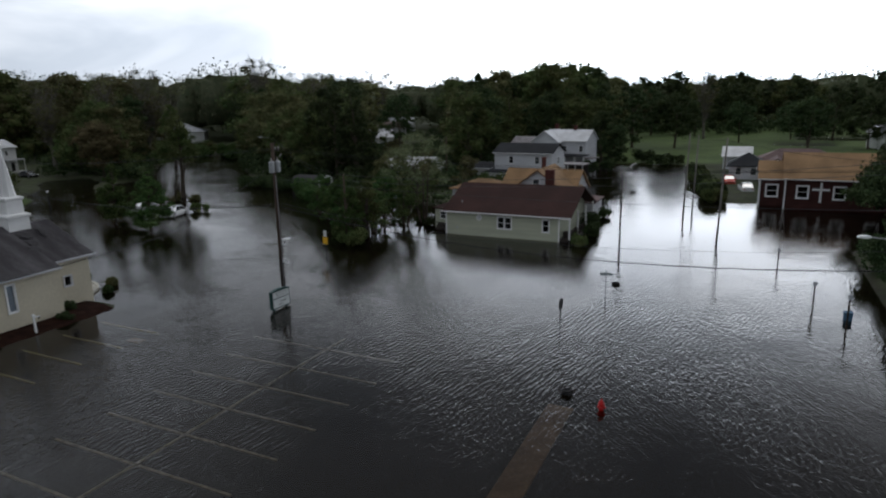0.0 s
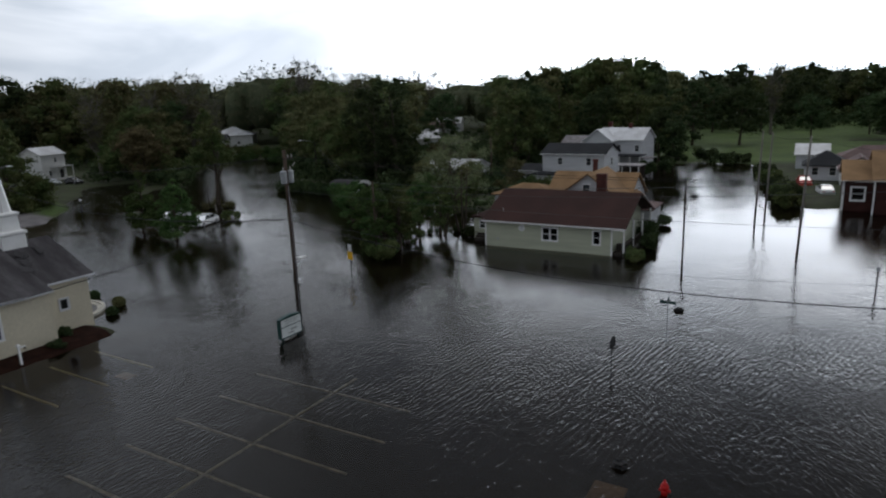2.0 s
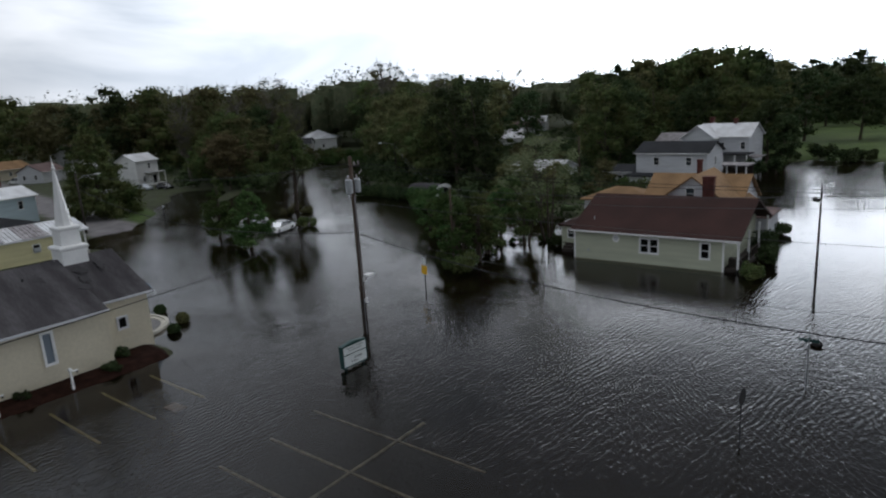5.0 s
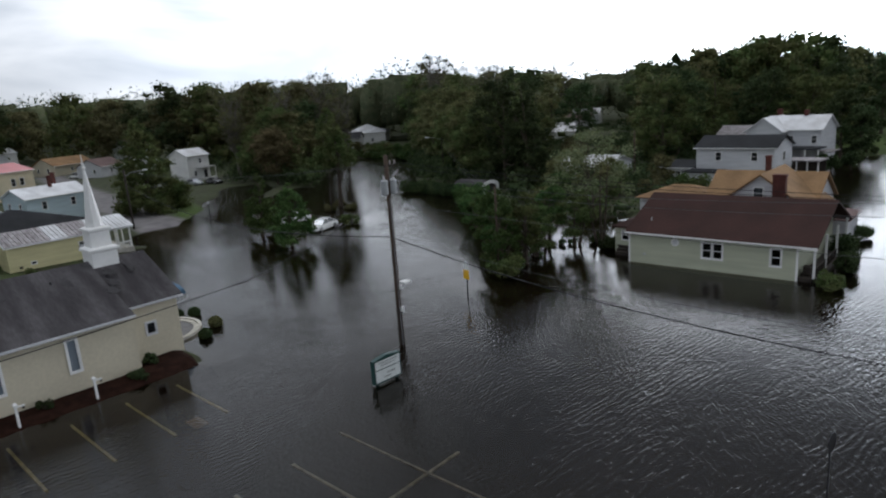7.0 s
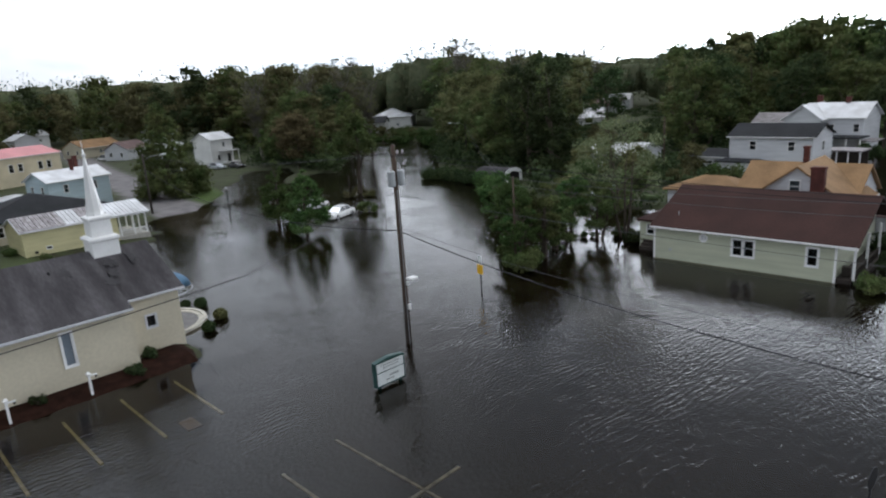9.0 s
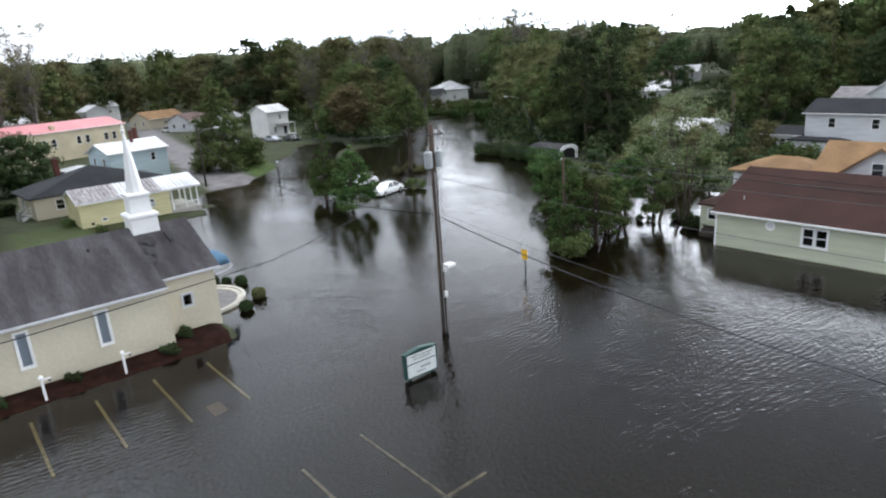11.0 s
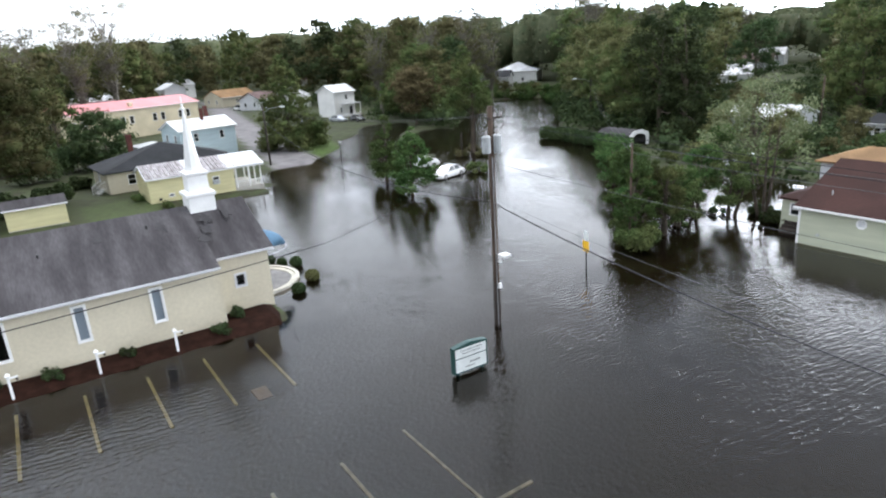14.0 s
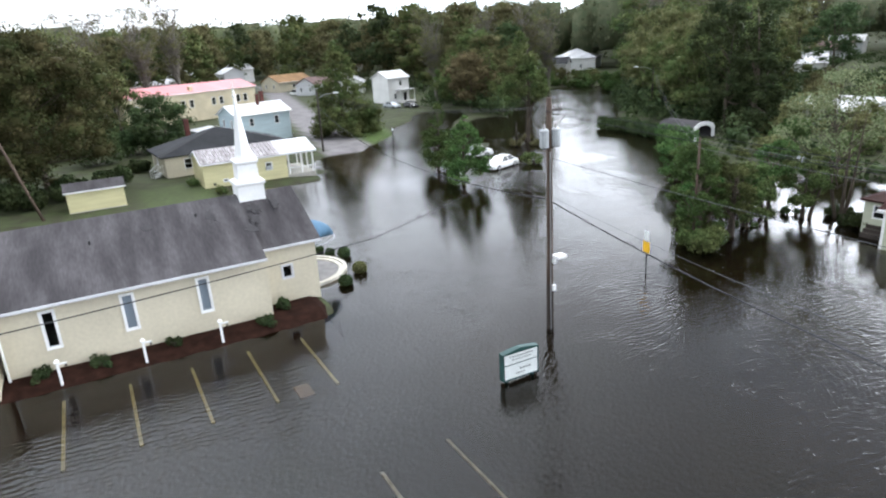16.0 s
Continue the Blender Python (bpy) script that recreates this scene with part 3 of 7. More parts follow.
def hip_roof(L, D, eave, rise, over, thick=0.15):
    x1, y1 = L / 2 + over, D / 2 + over
    r = max(0.15, x1 - y1)
    k = rise / (D / 2)
    z = eave - over * k
    bm = bmesh.new()
    lo = [bm.verts.new(p) for p in ((-x1, -y1, z), (x1, -y1, z), (x1, y1, z), (-x1, y1, z))]
    hi = [bm.verts.new((p.co.x, p.co.y, z + thick)) for p in lo]
    ra, rb = bm.verts.new((-r, 0, eave + rise + thick)), bm.verts.new((r, 0, eave + rise + thick))
    bm.faces.new(lo[::-1])
    for i in range(4):
        bm.faces.new((lo[i], lo[(i + 1) % 4], hi[(i + 1) % 4], hi[i]))
    bm.faces.new((hi[0], hi[1], rb, ra))
    bm.faces.new((hi[2], hi[3], ra, rb))
    bm.faces.new((hi[1], hi[2], rb))
    bm.faces.new((hi[3], hi[0], ra))
    return bm


def fascia(L, D, eave, rise, over_e, over_g, house, m=None, material=None):
    """White boards along both eaves."""
    k = rise / (D / 2)
    z = eave - over_e * k
    for s in (-1, 1):
        y = s * (D / 2 + over_e)
        f = part("fascia", box(-L / 2 - over_g, L / 2 + over_g, min(y, y + s * 0.04), max(y, y + s * 0.04), z + 0.02, z + 0.16), material or WHITE, house)
        f.matrix_basis = m or Matrix()


def sides(L, D):
    """Placing of the four walls, outer faces outwards, for a plan L by D."""
    return {"S": (pose(-L / 2, -D / 2, 0), L), "N": (pose(L / 2, D / 2, 0, 0, 0, 180), L),
            "W": (pose(-L / 2, D / 2, 0, 0, 0, -90), D), "E": (pose(L / 2, -D / 2, 0, 0, 0, 90), D)}


def block(house, L, D, eave, rise, wall_m, roof_m, m=None, windows=(), doors=(), roof="x", over_e=0.45, over_g=0.35, z0=-0.3, roof_label="", trim=None):
    """One body of a house, placed by m under the house: walls with openings, windows, doors, roof and eave boards."""
    m = m or Matrix()
    turn = pose(0, 0, 0, 0, 0, 90) if roof == "y" else Matrix()
    ends = ("W", "E") if roof == "x" else ("S", "N")
    for key, (wm, length) in sides(L, D).items():
        holes = [(u, u + w, v, v + h) for k, u, v, w, h, *_ in windows if k == key] + [(u, u + w, z0 + 0.0, h) for k, u, w, h, *_ in doors if k == key]
        trimmed = wm @ Matrix.Translation((0.2, 0, 0)) if key in ("W", "E") else wm
        ln = length - 0.4 if key in ("W", "E") else length
        shift = 0.2 if key in ("W", "E") else 0.0
        holes = [(a - shift, b - shift, c, d) for a, b, c, d in holes]
        w = part("wall", wall_panel(ln, eave, holes, z0=z0), wall_m, house)
        w.matrix_basis = m @ trimmed
        if key in ends and roof in ("x", "y"):
            g = bmesh.new()
            v = [[g.verts.new(p) for p in ((0, y, eave), (length, y, eave), (length / 2, y, eave + rise))] for y in (0.0, 0.18)]
            g.faces.new(v[0])
            g.faces.new(v[1][::-1])
            for i in range(3):
                g.faces.new((v[0][i], v[1][i], v[1][(i + 1) % 3], v[0][(i + 1) % 3]))
            gp = part("gable", g, wall_m, house)
            gp.matrix_basis = m @ wm
    for k, u, v, w, h, *opt in windows:
        o = opt[0] if opt else {}
        add_window(house, m @ sides(L, D)[k][0], u, v, w, h, **o)
    for k, u, w, h, dm in doors:
        d = part("door", box(0.02, w - 0.02, 0.06, 0.11, 0.05, h - 0.02, bevel=0.01), dm, house)
        d.matrix_basis = m @ sides(L, D)[k][0] @ Matrix.Translation((u, 0, 0))
        kn = part("handle", tube([(w * 0.85, 0.0, h * 0.48), (w * 0.85, 0.06, h * 0.48)], 0.03, 6), STEEL, d)
    if roof == "hip":
        r = part("roof", hip_roof(L, D, eave, rise, over_e), roof_m, house, roof_label)
        r.matrix_basis = m
    elif roof in ("x", "y"):
        a, b = (L, D) if roof == "x" else (D, L)
        r = part("roof", gable_roof(a, b, eave, rise, over_e, over_g), roof_m, house, roof_label)
        r.matrix_basis = m @ turn
        fascia(a, b, eave, rise, over_e, over_g, house, m @ turn, trim)
    return r if roof else None


def chimney(house, x, y, z0, z1, w=0.6, d=0.5, m=CHIM):
    c = part("chimney", box(x - w / 2, x + w / 2, y - d / 2, y + d / 2, z0, z1, bevel=0.02), m, house, "red brick chimney")
    part("cap", box(x - w / 2 - 0.06, x + w / 2 + 0.06, y - d / 2 - 0.06, y + d / 2 + 0.06, z1 - 0.18, z1 - 0.04), m, c)
    return c


# -- the chapel: nave, narrower front bay, rear wing, steeple --
chapel = thing("chapel", (-49.8, 22.0, 0), "cream-walled chapel with grey shingle roof at the flood's edge", "church")
tall = {"mid": False, "lower": SKYGLASS, "surround": 0.05}
tall_dark = {"mid": False, "surround": 0.05}
EAVE_N, RISE_N, LEN_N, DEP_N = 3.85, 2.3, 13.0, 12.0
# nave runs along y from 13.9 to 26.9
nm = pose(0, -1.6, 0, 0, 0, 90)
nave_w = [("S", 1.86, 1.4, 0.62, 1.98, tall_dark), ("S", 5.44, 1.4, 0.62, 1.98, tall), ("S", 9.19, 1.4, 0.62, 1.98, tall)]
block(chapel, LEN_N, DEP_N, EAVE_N, RISE_N, CREAM, SHINGLE, nm, nave_w, over_e=0.45, over_g=0.02, trim=OFFWHITE, roof_label="grey asphalt shingle roof with dark patched spots")
# front bay from 26.9 to 30.2, a metre narrower each side
bm_ = pose(0, 6.6, 0, 0, 0, 90)
block(chapel, 3.3, 9.2, 3.95, 2.18, CREAM, SHINGLE, bm_, [("S", 1.1, 1.75, 0.66, 0.85, {"mid": False, "surround": 0.04, "frame_m": OFFWHITE})],
      [("E", 3.75, 1.7, 2.3, WHITE)], over_e=0.4, over_g=0.3, trim=OFFWHITE)
# rear wing reaching towards the car park
block(chapel, 11.5, 7.0, 3.6, 1.7, CREAM, SHINGLE, pose(1.9, -11.9, 0), [], roof="x", over_e=0.35, over_g=0.3)
for y, x0, x1 in ((5.3, 2.4, 3.3), (3.0, 1.2, 2.5), (6.9, 0.9, 2.2), (-0.5, 1.5, 2.2), (5.6, 1.0, 2.3), (4.9, 3.2, 4.1)):
    k = RISE_N / (DEP_N / 2)
    rng = random.Random(int(y * 100))
    q = bmesh.new()
    ring = []
    cx, cy, ax, ay = (x0 + x1) / 2, y, (x1 - x0) / 2, rng.uniform(0.18, 0.4)
    for i in range(26):
        a = 2 * math.pi * i / 26
        rr = rng.uniform(0.5, 1.25)
        px, py = cx + ax * rr * math.cos(a), cy + ay * rr * math.sin(a)
        ring.append((px, py, EAVE_N + RISE_N + 0.176 - px * k + 0.012))
    lo = [q.verts.new((a, b, c - 0.02)) for a, b, c in ring]
    hi = [q.verts.new(p) for p in ring]
    q.faces.new(hi)
    for i in range(26):
        q.faces.new((lo[i], lo[(i + 1) % 26], hi[(i + 1) % 26], hi[i]))
    part("roof_patch", q, STAIN, chapel, "darkened patch of missing shingles")
# vent pipes on the roof
for y, x in ((2.2, 1.6), (-3.5, 2.4)):
    zz = EAVE_N + RISE_N - x * RISE_N / (DEP_N / 2)
    part("vent_pipe", tube([(x, y, zz), (x, y, zz + 0.35)], 0.06, 8), BLACKM, chapel)
# downpipe and gutter lamp at the wing corner
part("downpipe", tube([(6.35, -8.0, 3.6), (6.25, -8.05, 3.3), (6.2, -8.1, 0.15)], 0.06, 8), WHITE, chapel)
lamp_ = part("wall_lamp", box(6.1, 6.5, -8.2, -7.9, 4.05, 4.25, bevel=0.03), LIGHTGREY, chapel)
part("lens", box(6.12, 6.48, -8.18, -7.92, 4.0, 4.05), LAMPLENS, lamp_)


def square_ring(cx, cy, w, z, cut=0.0):
    h = w / 2
    return [(cx - h, cy - h, z), (cx + h, cy - h, z), (cx + h, cy + h, z), (cx - h, cy + h, z)]


def oct_ring(cx, cy, r, z, n=8):
    return [(cx + r * math.cos(2 * math.pi * (i + 0.5) / n), cy + r * math.sin(2 * math.pi * (i + 0.5) / n), z) for i in range(n)]


steeple = thing("steeple", (-49.8, 27.8, 5.25), "white steeple with square base and thin spire on chapel roof", "steeple")
part("lower_stage", loft([square_ring(0, 0, 1.62, 0.0), square_ring(0, 0, 1.62, 1.62), square_ring(0, 0, 1.85, 1.7), square_ring(0, 0, 1.85, 1.86), square_ring(0, 0, 1.55, 1.95)]), WHITE, steeple)
part("upper_stage", loft([square_ring(0, 0, 1.28, 1.95), square_ring(0, 0, 1.22, 2.95), square_ring(0, 0, 1.42, 3.02), square_ring(0, 0, 1.42, 3.16), square_ring(0, 0, 1.1, 3.25)]), WHITE, steeple)
spire = part("spire", loft([oct_ring(0, 0, 0.56, 3.25), oct_ring(0, 0, 0.49, 3.5), oct_ring(0, 0, 0.07, 6.9)]), WHITE, steeple)
part("finial", loft([oct_ring(0, 0, r, z) for r, z in ((0.05, 6.9), (0.13, 7.0), (0.13, 7.08), (0.04, 7.16), (0.09, 7.26), (0.03, 7.36), (0.012, 7.9))]), WHITE, spire)

# blue half-round entrance canopy
aw = bmesh.new()
rows = []
for i in range(9):
    a = math.pi * i / 8
    rows.append([aw.verts.new((2.0 * math.cos(a) * math.cos(b), 2.75 * math.sin(b) * math.sin(a) ** 0.4, 1.5 * math.sin(a) * math.cos(b))) for b in [math.pi / 2 * j / 6 for j in range(7)]])
for r0, r1 in zip(rows, rows[1:]):
    for j in range(6):
        aw.faces.new((r0[j], r0[j + 1], r1[j + 1], r1[j]))
bmesh.ops.remove_doubles(aw, verts=aw.verts, dist=0.003)
canopy = thing("entrance_canopy", (-49.8, 30.24, 2.45), "blue canvas half-dome canopy over the chapel door", "awning")
cv = part("canvas", aw, AWNING, canopy, smooth=True)
mod = cv.modifiers.new("thickness", "SOLIDIFY")
mod.thickness = 0.03
part("rim", tube([(2.0 * math.cos(a), 2.75 * math.sin(a), 0.0) for a in [math.pi * i / 16 for i in range(17)]], 0.03, 6), STEEL, canopy)


def gable_house(name, at, rz, label, **k):
    h = thing(name, at, label, "house", rz=rz)
    block(h, **k)
    return h


# -- sage bungalow standing in the water --
SB = {"mid": True, "surround": 0.06}
bung = thing("bungalow", (-23.4, 69.3, 0), "pale sage bungalow with dark red-brown roof standing in flood water", "house")
block(bung, 13.2, 11.4, 2.75, 2.35, SAGE, BROWN_SHINGLE, None,
      [("S", 6.22, 1.0, 0.82, 1.35, SB), ("S", 7.06, 1.0, 0.82, 1.35, SB), ("S", 11.35, 0.95, 0.78, 1.4, SB)],
      over_e=0.4, over_g=0.3)
lv = part("wall_vent", loft([oct_ring(0, 0, r_, z_) for r_, z_ in ((0.36, 0.0), (0.36, 0.05), (0.25, 0.05), (0.25, 0.02))]), WHITE, bung, "white eight-sided wall vent")
lv.matrix_basis = pose(-2.55, -5.7, 2.12, 90, 0, 0)
for i in range(5):
    sl = part("louvre", box(-0.2, 0.2, -0.17 + i * 0.08, -0.12 + i * 0.08, 0.022, 0.04), OFFWHITE, lv)
pr_ = part("roof", gable_roof(1.05, 11.4, 2.75, 2.35, 0.4, 0.0), BROWN_SHINGLE, bung, "roof carried on over the end porch")
pr_.matrix_basis = pose(6.902 + 0.525, 0, 0)
pf_ = part("fascia", box(6.9, 7.95, -6.14, -6.1, 2.55, 2.75), WHITE, bung)
for y in (-5.6, -2.0, 1.8, 5.4):
    part("porch_post", box(7.6, 7.75, y, y + 0.15, -0.3, 2.9), WHITE, bung)
part("porch_floor", box(6.62, 7.85, -5.6, 5.6, -0.3, 0.3), DARKWOOD, bung)
part("porch_rail", box(7.66, 7.73, -5.4, 5.4, 0.95, 1.03), DARKWOOD, bung)
for i in range(40):
    part("baluster", box(7.67, 7.72, -5.35 + i * 0.27, -5.31 + i * 0.27, 0.3, 0.95), DARKWOOD, bung)
part("porch_chair", box(6.8, 7.35, -4.9, -4.3, 0.3, 1.0, bevel=0.05), DARKWOOD, bung)
block(bung, 2.6, 4.4, 2.45, 0.4, SAGE, BROWN_SHINGLE, pose(-7.9, -1.0, 0), [("S", 0.6, 1.2, 0.9, 1.0, {})], roof="hip", over_e=0.25)
for i in range(3):
    part("step", box(-8.8, -7.0, -3.4 - i * 0.35, -3.05 - i * 0.35, -0.3, 0.75 - i * 0.22), DARKWOOD, bung)
part("corner_board", box(-6.66, -6.5, -5.74, -5.7, -0.3, 2.7), WHITE, bung)
part("corner_board", box(6.5, 6.66, -5.74, -5.7, -0.3, 2.7), WHITE, bung)
part("wall_box", box(-5.3, -5.12, -5.78, -5.7, 0.75, 0.95), LIGHTGREY, bung)
for x, y in ((-5.2, -4.3), (1.0, 1.5)):
    part("vent_pipe", tube([(x, y, 5.1 - abs(y) * 0.412), (x, y, 5.1 - abs(y) * 0.412 + 0.45)], 0.05, 8), LIGHTGREY, bung)

# -- white house with tan roofs and a brick chimney --
tanh_ = thing("cottage", (-22.3, 82.0, 0), "white cottage with tan shingle cross gables and a brick chimney", "house")
block(tanh_, 9.8, 8.5, 2.9, 2.6, OFFWHITE, TAN_SHINGLE, pose(-1.8, 1.0, 0), [("E", 3.0, 1.0, 1.0, 1.3, {})], roof="x", over_e=0.4)
block(tanh_, 8.4, 7.5, 3.1, 3.1, OFFWHITE, TAN_SHINGLE, pose(-0.5, -3.0, 0), [("S", 2.4, 1.0, 0.9, 1.4, {})], roof="y", over_e=0.4)
wn = part("window", frame_mesh(0.95, 1.15), WHITE, tanh_)
wn.matrix_basis = pose(-1.15, -6.83, 4.0)
part("pane", box(0.08, 0.87, 0.02, 0.05, 0.08, 1.07), GLASS, wn)
block(tanh_, 7.6, 5.5, 2.9, 1.0, OFFWHITE, TAN_SHINGLE, pose(-10.5, 0.6, 0), [("S", 3.0, 1.0, 1.0, 1.2, {})], roof="hip", over_e=0.4)
block(tanh_, 3.0, 5.0, 2.4, 0.5, OFFWHITE, MAUVE_SHINGLE, pose(4.9, -3.6, 0), [], roof="hip", over_e=0.25)
chimney(tanh_, 1.2, -7.15, -0.3, 6.4, 1.05, 0.65)
chimney(tanh_, -2.0, 1.0, 5.6, 7.2, 0.5, 0.5)

# -- grey-white two-storey house --
grey = thing("two_storey_house", (-35.2, 110.6, 0.1), "grey-white two-storey house with charcoal gable roof", "house", rz=-4)
block(grey, 10.8, 6.8, 5.45, 1.4, OFFWHITE, DARK_SHINGLE, None,
      [("S", 2.75, 3.6, 0.95, 1.3, {}), ("S", 7.7, 3.6, 0.95, 1.3, {}), ("S", 7.6, 0.8, 0.95, 1.3, {}), ("E", 3.2, 3.4, 0.9, 1.3, {})], over_e=0.35)
block(grey, 5.0, 6.0, 2.5, 0.8, OFFWHITE, DARK_SHINGLE, pose(-8.2, -0.8, 0), [("S", 1.2, 1.0, 0.9, 1.1, {}), ("S", 2.3, 1.0, 0.9, 1.1, {})], over_e=0.3)
block(grey, 6.5, 1.8, 2.2, 0.3, OFFWHITE, DARK_SHINGLE, pose(-3.0, -4.8, 0), [("S", 4.9, 0.7, 0.8, 1.2, {})], roof="hip", over_e=0.2)
# small porch beside it, by the water
pch = thing("porch", (-28.3, 116.0, 0), "small white porch with flat roof by the water", "porch", rz=-4)
part("roof", box(-2.4, 2.4, -1.9, 1.9, 2.9, 3.1), RUST_ROOF, pch)
part("floor", box(-2.2, 2.2, -1.7, 1.7, -0.3, 0.5), CONCRETE, pch)
for x in (-2.1, -0.7, 0.7, 2.1):
    part("post", box(x - 0.08, x + 0.08, -1.66, -1.5, 0.5, 2.9), WHITE, pch)
part("wall", box(-2.2, 2.2, 1.5, 1.7, 0.5, 2.9), DARKWOOD, pch)

# -- barn-like house with bright metal roof --
barn = thing("farmhouse", (-33.2, 132.5, 0.3), "pale blue-grey house with bright metal roof and side porch", "house", rz=-6)
block(barn, 9.0, 6.8, 6.1, 1.9, OFFWHITE, METAL_ROOF, None, [("S", 4.0, 3.8, 0.9, 1.3, {}), ("S", 7.5, 3.8, 0.9, 1.3, {})], over_e=0.4)
block(barn, 5.5, 8.0, 6.0, 2.0, OFFWHITE, METAL_ROOF, pose(-3.6, -1.4, 0), [("S", 2.2, 3.6, 0.9, 1.3, {})], roof="y", over_e=0.4)
part("roof", box(-0.8, 5.4, -7.0, -3.45, 3.2, 3.4), DARK_SHINGLE, barn, "dark porch roof")
part("roof", box(4.6, 6.6, -5.5, -1.0, 2.6, 2.75), RUST_ROOF, barn, "weathered metal lean-to roof")
for x in (-0.6, 1.3, 3.3, 5.2):
    part("post", box(x - 0.09, x + 0.09, -6.8, -6.6, -0.4, 3.2), WHITE, barn)
part("porch_floor", box(-0.8, 5.4, -6.9, -3.45, -0.5, 0.4), DARKWOOD, barn)
chimney(barn, 1.0, 0.0, 7.0, 9.0, 0.6, 0.6)
chimney(barn, -3.9, 2.0, 6.6, 9.2, 0.7, 0.7)
annex = thing("outbuilding", (-45.5, 141.5, 0.3), "weathered grey gambrel outbuilding behind the farmhouse", "shed", rz=-6)
block(annex, 5.6, 5.4, 4.6, 1.4, OFFWHITE, RUST_ROOF, None, [("S", 1.5, 3.2, 0.8, 1.0, {}), ("S", 4.0, 3.2, 0.8, 1.0, {})], over_e=0.3)

# -- brick church with a white cross on its wall --
bch = thing("brick_church", (13.0, 99.5, 0), "red brick church with tan roof and white cross on the wall", "church")
arch = {"mid": True, "surround": 0.12}
block(bch, 15.0, 11.0, 4.1, 2.8, BRICK, TAN_SHINGLE, None, [("S", 1.4, 1.5, 1.3, 1.6, arch), ("S", 5.6, 1.5, 1.3, 1.6, arch), ("S", 9.5, 1.5, 1.3, 1.6, arch)], over_e=0.45)
block(bch, 3.0, 9.0, 3.7, 1.9, BRICK, TAN_SHINGLE, pose(-9.0, 1.0, 0), [("S", 0.8, 1.3, 1.4, 1.6, arch)], roof="x", over_e=0.35)
cr = part("wall_cross", box(-3.5, -3.22, -5.6, -5.5, 1.0, 3.6), WHITE, bch, "white wooden cross")
part("arm", box(-4.35, -2.37, -5.6, -5.5, 2.55, 2.83), WHITE, cr)
part("downpipe", box(-7.6, -7.42, -5.62, -5.5, 0, 4.0), WHITE, bch)
part("corner_board", box(-10.66, -10.4, -3.56, -3.5, 0, 3.7), WHITE, bch)
hb = thing("white_bungalow", (0.9, 125, 0.2), "small white bungalow with grey and brown hipped roofs", "house")
block(hb, 6.0, 7.0, 2.7, 1.8, OFFWHITE, DARK_SHINGLE, None, [("S", 1.0, 1.0, 1.0, 1.3, {}), ("S", 3.4, 1.0, 1.0, 1.3, {})], roof="hip")
block(hb, 5.0, 6.0, 2.7, 1.6, WHITE, MAUVE_SHINGLE, pose(4.3, -5.6, 0), [("S", 1.6, 0.9, 1.6, 1.3, {})], roof="y")
hb2 = thing("long_bungalow", (9.0, 131, 0.2), "long low house with faded brown hipped roof", "house")
block(hb2, 14.0, 8.0, 2.9, 2.0, OFFWHITE, MAUVE_SHINGLE, None, [("S", 2.0, 1.0, 1.2, 1.3, {})], roof="hip")
hb3 = thing("metal_roofed_house", (-1.2, 141.0, 0.3), "low house with pale metal roof beyond the hedge", "house")
block(hb3, 5.0, 6.0, 2.8, 1.5, OFFWHITE, METAL_ROOF, None, [("S", 3.0, 1.0, 1.0, 1.3, {})], roof="x")

# -- yellow house with a patched metal roof and porch --
yel = thing("yellow_house", (-86.3, 36.2, 0.35), "pale yellow house with patched metal roof and a flooded front porch", "house")
block(yel, 7.0, 9.4, 2.75, 1.0, YELLOW, METAL_ROOF, pose(0.2, -1.7, 0), [("E", 6.9, 1.15, 0.8, 0.95, {"mid": True}), ("E", 2.0, 0.55, 0.6, 0.4, {"mid": False})], [("N", 3.0, 1.0, 2.1, WHITE)], roof="y", over_e=0.3, over_g=0.25)
py_ = part("porch_roof", gable_roof(3.3, 7.0, 2.75, 1.0, 0.3, 0.0), METAL_ROOF, yel)
py_.matrix_basis = pose(0.2, 4.9, 0, 0, 0, 90)
# ribbed roof sheets lie on the frame roof, some replaced with new metal
kk = 1.0 / 3.5
for i in range(15):
    y = -6.55 + i * 0.88
    mt = METAL_ROOF if i in (5, 6, 10, 11, 12, 13, 14) else RUST_ROOF
    for s in (1, -1):
        q = bmesh.new()
        xs = [0.02, 3.85]
        zf = [2.75 + 1.0 - x * kk + 0.19 for x in xs]
        v0 = [q.verts.new((0.2 + s * x, yy, z)) for x, z in zip(xs, zf) for yy in (y, y + 0.84)]
        v1 = [q.verts.new((v.co.x, v.co.y, v.co.z + 0.03)) for v in v0]
        for f in ((0, 1, 3, 2),):
            q.faces.new([v0[j] for j in f])
            q.faces.new([v1[j] for j in f[::-1]])
        for a, b in ((0, 1), (1, 3), (3, 2), (2, 0)):
            q.faces.new((v0[a], v0[b], v1[b], v1[a]))
        for yy in (y + 0.02, y + 0.42):
            rib = [q.verts.new((0.2 + s * x, yy + e, z + 0.03 + hgt)) for x, z in zip(xs, zf) for e, hgt in ((0, 0), (0.03, 0.05), (0.06, 0))]
            q.faces.new((rib[0], rib[1], rib[4], rib[3]))
            q.faces.new((rib[1], rib[2], rib[5], rib[4]))
        part("roof_sheet", q, mt, yel)
part("ac_unit", box(3.7, 4.05, 0.5, 1.2, 1.25, 1.7, bevel=0.03), LIGHTGREY, yel, "window air conditioner")
part("wall_box", box(3.7, 3.8, -5.5, -5.2, 0.35, 0.6), BLACKM, yel)
